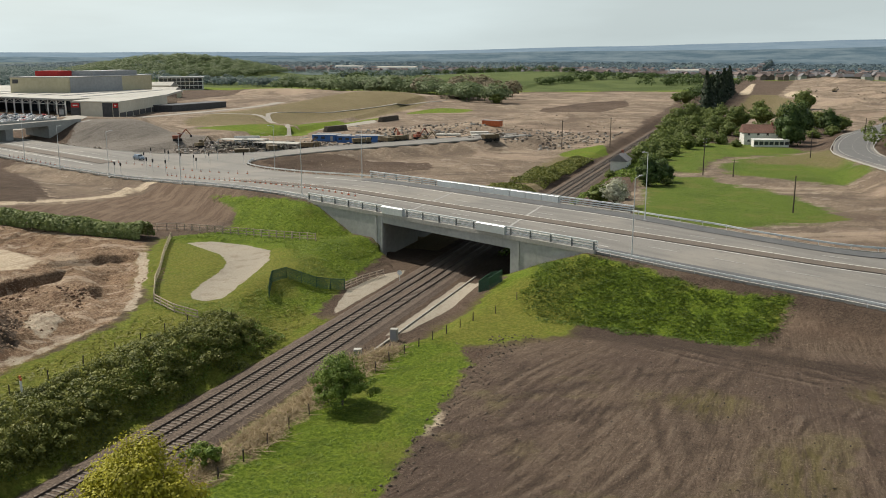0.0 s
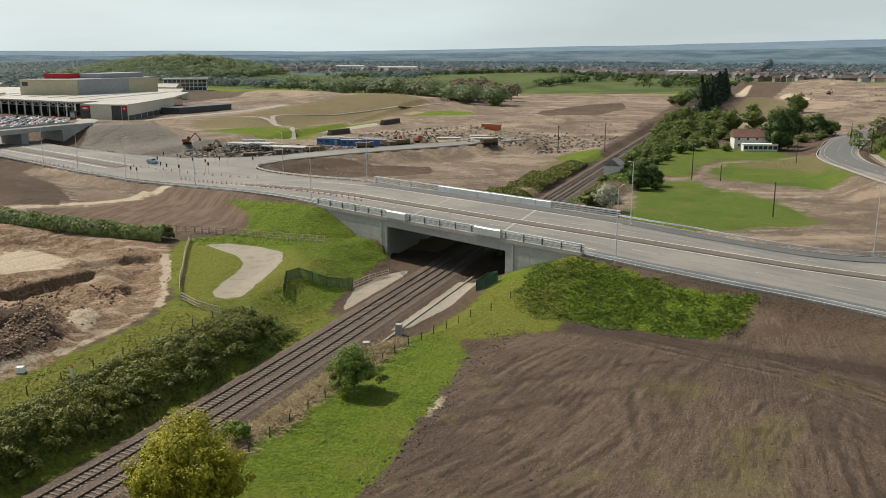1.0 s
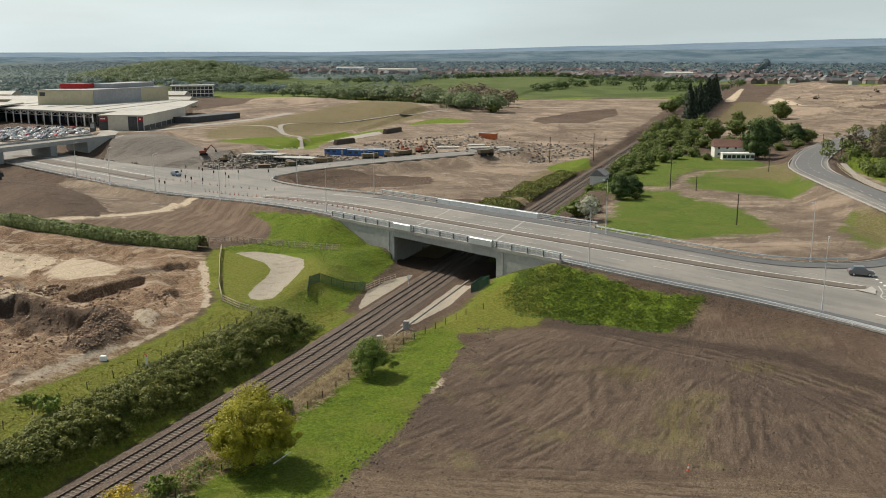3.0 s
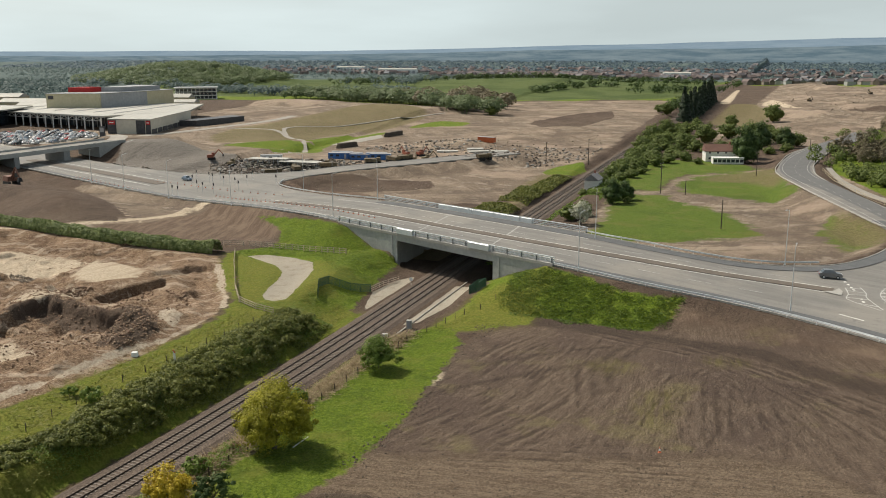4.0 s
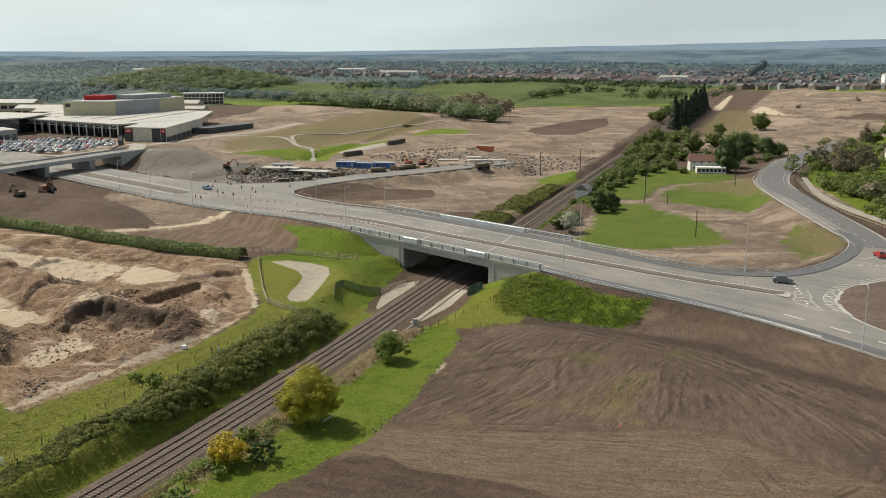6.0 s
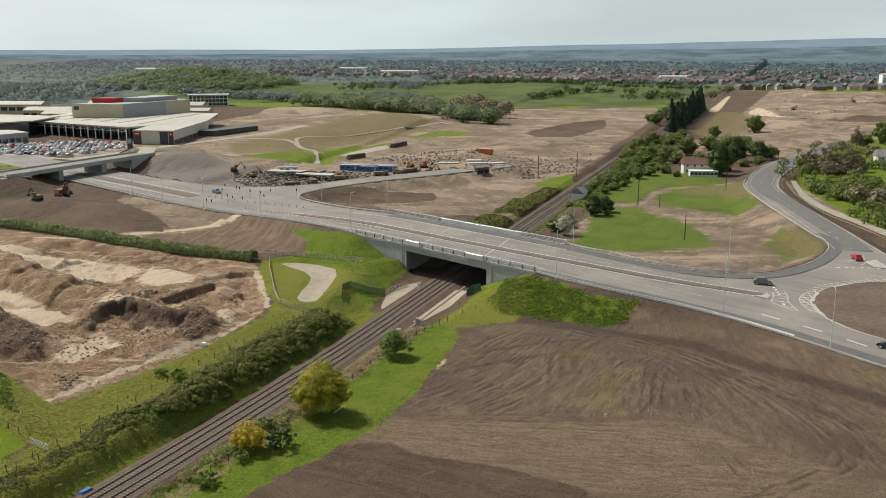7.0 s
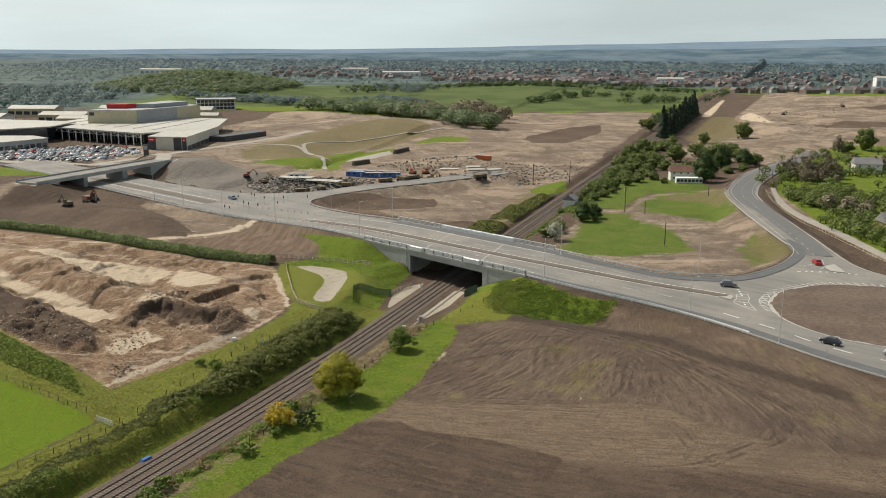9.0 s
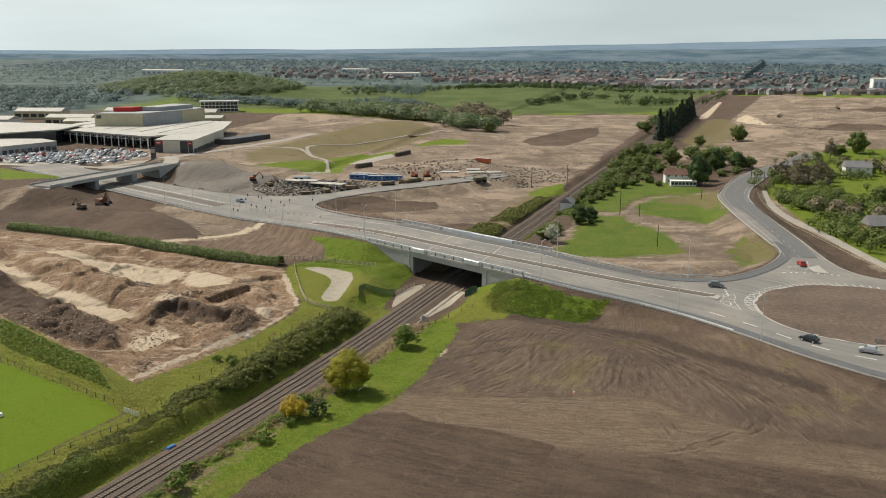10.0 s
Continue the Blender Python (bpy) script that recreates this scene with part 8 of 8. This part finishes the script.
copies(container(M_BLUE, "blue steel site cabin in the works compound"), [(-107, 320.5, 0.18), (-97, 322, 0.18), (-88, 324, 0.18), (-103, 326, 0.18), (-92, 329, 0.18)])
copies(container(M_SIGWHITE, "white site cabin in the works compound"), [(-108, 326.5, 0.2), (-132, 303, 0.4)])
ob = container(M_ORANGE, "orange steel container among the spoil heaps")
ob.matrix_basis = place((-60, 402, gz(-60, 402)), 2.9)
for x, y, w, d in ((-129, 288, 10, 8), (-120, 289, 8, 8), (-109, 286.5, 18, 9)):
    b = thing("open_shed", "open-sided shed with a pale sheet roof", "shed", (x, y, gz(x, y)), 0.02, "open sheds")
    part("roof", Geo().box((0, 0, 2.7), (w, d * 0.7, 0.18), 0, 1.0, 0.0), M_PALEROOF, b)
    for i in range(5):
        for s in (-1, 1):
            part("post", Geo().box((-w / 2 + w * i / 4 * 0.98 + 0.2, s * (d * 0.35 - 0.3), 1.2), (0.15, 0.15, 2.9)), M_GREYCLAD, b)


def clods(name, label, outline, n, seed, mat, size, category="clods"):
    """Lumps of earth and stone: jittered eight-sided pebbles, joined."""
    r = np.random.RandomState(seed)
    xy = patch_xy(outline, n, seed)
    xy = xy[(inside(PIT_PAD, xy[:, 0], xy[:, 1]) < 0) & (inside(PIT_STRIP, xy[:, 0], xy[:, 1]) < 0)]
    k = len(xy)
    rad = (size[0] + (size[1] - size[0]) * r.uniform(0, 1, k) ** 2.5) * 0.5
    z = np.array([gz(x, y) for x, y in xy])
    dirs = np.array([(1, 0, 0), (0, 1, 0), (-1, 0, 0), (0, -1, 0), (0, 0, 0.75), (0, 0, -0.6)], dtype=float)
    v = np.stack([xy[:, 0], xy[:, 1], z + rad * 0.25], axis=1)[:, None, :] + rad[:, None, None] * (dirs[None] * r.uniform(0.6, 1.35, (k, 6, 1)) + r.normal(size=(k, 6, 3)) * 0.16)
    f = np.array([(0, 1, 4), (1, 2, 4), (2, 3, 4), (3, 0, 4), (1, 0, 5), (2, 1, 5), (3, 2, 5), (0, 3, 5)])
    return tagged(new(name, array_mesh(name, v.reshape(-1, 3), (f[None] + 6 * np.arange(k)[:, None, None]).reshape(-1, 3), mat)), label, category, kind="stuff")


def clutter(name, label, outline, n, seed, mat, size=(0.6, 2.6), category="rubble"):
    """Stacks, spoil and rubble too small to tell apart, joined."""
    r = np.random.RandomState(seed)
    g = Geo()
    for x, y in patch_xy(outline, n, seed):
        a, b, h = r.uniform(*size), r.uniform(*size), r.uniform(0.25, 1.1) * size[1] * 0.5
        g.box((x, y, gz(x, y) + h / 2 - 0.1), (a, b, h), r.uniform(0, 3), r.uniform(0.3, 0.95))
    return tagged(new(name, g.mesh(name, mat)), label, category, kind="stuff")


SITE = [(-131, 259), (-107, 257), (-101, 268), (-97, 291), (-80, 312), (-113, 312), (-134, 308), (-149, 303), (-150, 280)]
M_MIXED = varied("mixed_building_materials", ((0.24, 0.20, 0.16), (0.12, 0.098, 0.08), (0.34, 0.32, 0.29)))
M_DARKMIX = varied("dark_site_goods", ((0.05, 0.045, 0.04), (0.11, 0.10, 0.085), (0.20, 0.19, 0.15)))
M_STONES = varied("loose_clods", ((0.14, 0.108, 0.082), (0.21, 0.165, 0.125), (0.30, 0.25, 0.20)))
M_CLODS = varied("dark_clods", ((0.055, 0.043, 0.033), (0.085, 0.067, 0.052), (0.12, 0.097, 0.076)))
M_SPOILCLODS = varied("spoil_clods", ((0.165, 0.105, 0.068), (0.235, 0.155, 0.102), (0.34, 0.245, 0.170)))
M_CLAYCLODS = varied("clay_clods", ((0.13, 0.078, 0.048), (0.20, 0.125, 0.08), (0.27, 0.185, 0.125)))
clutter("building_materials", "stacks of building materials and rubble on the site", SITE, 1300, 101, M_MIXED, (0.35, 1.9), "materials")
clutter("building_materials", "dark machinery parts and crates round the sheds", [(-136, 280), (-98, 276), (-94, 292), (-104, 304), (-136, 302)], 500, 120, M_DARKMIX, (0.4, 2.6), "materials")
clods("rubble", "loose rubble and spoil on the far site", [(-60, 330), (0, 320), (5, 460), (-60, 480), (-110, 400)], 420, 102, M_STONES, (0.3, 1.5), "rubble")
clutter("building_materials", "rows of broken concrete and pipes on the site", [(-77, 314), (-69, 334), (-62, 346), (-36, 355), (-28, 323), (-38, 311.6), (-60, 325), (-68, 309)], 480, 111, M_MIXED, (0.3, 1.9), "materials")
clutter("building_materials", "spoil and site debris behind the cabins", [(-116, 361), (-93, 354), (-67, 363), (-59, 409), (-78, 428), (-102, 389)], 420, 112, M_MIXED, (0.3, 1.8), "materials")
for x, y, w, yaw in ((-68, 360.6, 10.5, 0.32), (-53, 363.4, 10.5, 0.5), (-44, 369.2, 8.5, 0.6), (-58, 374, 8, 0.4)):
    b = thing("concrete_slab", "pale concrete foundation slab on the site", "slab", (x, y, gz(x, y)), yaw, "foundation slabs")
    part("slab", Geo().box((0, 0, 0.2), (w, 5, 0.9), 0, 0.99), M_PALEROOF, b)
for x, y, w, yaw in ((-124, 366.3, 13.5, 1.22), (-122.6, 427, 18.5, 1.45)):
    b = thing("timber_stack", "long brown stack of timber at the path edge", "timber stack", (x, y, gz(x, y)), yaw, "timber stacks")
    for k in range(4):
        part("layer", Geo().box((0, 0.1 * math.sin(k * 2), 0.3 + 0.62 * k), (w - 0.5 * k, 2.2, 0.58)), M_BARK, b)
exr = excavator(M_RUST, "rusty red long-reach excavator on the earth mound")
exr.matrix_basis = place((-170, 191, gz(-170, 191)), -0.4, 1.5)
clutter("rubble", "rubble along the embankment foot", [W(-180, 31), W(-120, 44), W(-122, 48), W(-180, 34)], 90, 103, M_STONES, (0.5, 1.6))
clods("clay_clods", "clods and stones in the clay pit", PIT, 6500, 104, M_CLAYCLODS, (0.12, 0.5), "clods")
FIELD = [(27, 42), (27, 80), (30, 101), (55, 101), (82, 100), (96, 88), (118, 72), (120, 20), (100, -30), (16, -30), (20, 18)]
clods("spoil_clods", "brown lumps of dug earth on the spoil heaps", SPOIL_A, 1300, 108, M_SPOILCLODS, (0.15, 0.7), "clods")
clods("spoil_clods", "brown lumps of dug earth on the spoil heaps", SPOIL_B, 3000, 109, M_SPOILCLODS, (0.15, 0.75), "clods")
clods("stone_heap", "heap of broken pale stones in the pit", [(-84, 98.8), (-83.7, 103), (-76, 100.5), (-76.5, 96.5)], 260, 113, M_STONES, (0.3, 1.0), "stones")
clods("stone_heap", "small heap of stones at the pit edge", [(-37, 92), (-35, 97), (-31.5, 96), (-33.5, 92)], 120, 114, M_CLAYCLODS, (0.2, 0.8), "stones")
clods("stone_heap", "tumbled stones at the pit corner", [(-36, 36), (-33, 42), (-29.5, 36), (-30, 30)], 150, 115, M_STONES, (0.2, 0.8), "stones")
clods("clay_clods", "larger lumps of red-brown clay in the pit", [(-66, 84), (-58, 92), (-38, 98), (-28, 88), (-27, 60), (-40, 44), (-60, 58)], 2600, 116, M_CLAYCLODS, (0.15, 0.7), "clods")
clods("clay_heap", "heaped lumps of brown clay in the pit", [(-60, 84), (-59, 92), (-54.5, 92), (-54, 86)], 300, 110, M_CLAYCLODS, (0.3, 1.0), "clods")
clods("field_clods", "dark earth clods over the bare field", FIELD, 8500, 105, M_CLODS, (0.09, 0.32), "clods")
clods("field_clods", "earth clods at the edge of the bare field", [(24, 40), (27.5, 42), (28, 60), (26.5, 82), (30, 102), (24, 101), (24.5, 80), (25.5, 60)], 1200, 106, M_CLODS, (0.12, 0.4), "clods")
clutter("building_materials", "scattered site debris on the bare ground", [(-60, 330), (-12, 318), (0, 345), (2, 400), (-50, 398), (-64, 372)], 420, 117, M_MIXED, (0.3, 1.6), "materials")
clods("rubble", "stones and clods on the bank beside the slip road", [(-84, 232), (-60, 228), (-30, 214), (-10, 230), (-12, 296), (-46, 296), (-80, 262)], 700, 118, M_STONES, (0.15, 0.7), "rubble")
clods("quarry_stones", "pale stones and debris in the quarry", [(90, 720), (150, 690), (230, 720), (300, 900), (280, 1180), (110, 1180), (80, 900)], 420, 119, M_STONES, (0.5, 2.2), "stones")
clods("rubble", "rubble in the quarry beyond the cottage", [(80, 700), (95, 570), (310, 600), (390, 1220), (110, 1220)], 260, 107, M_STONES, (0.6, 1.8), "rubble")

# sleepers last: the nearest as pieces, the rest joined
SLEEPER = Geo().box((0, 0, 0), (2.5, 0.26, 0.16), 0, 0.94).mesh("sleeper", M_SLEEPER)
rest = Geo()
for track_off in (0.75, 4.09):
    y = -70.0
    while y < 420:
        x = float(rail_x(y)) + track_off
        yaw = -math.atan(float(rail_x(y + 1) - rail_x(y)))
        if 0 <= y < 104:
            ob = part("sleeper", SLEEPER, M_SLEEPER, railway)
            ob.location, ob.rotation_euler = (x, y, RAIL_Z - 0.22), (0, 0, yaw)
        else:
            rest.box((x, y, RAIL_Z - 0.22), (2.5, 0.26, 0.16), yaw, 0.94)
        y += 0.7
tagged(part("sleepers", rest, M_SLEEPER, railway), kind="stuff")
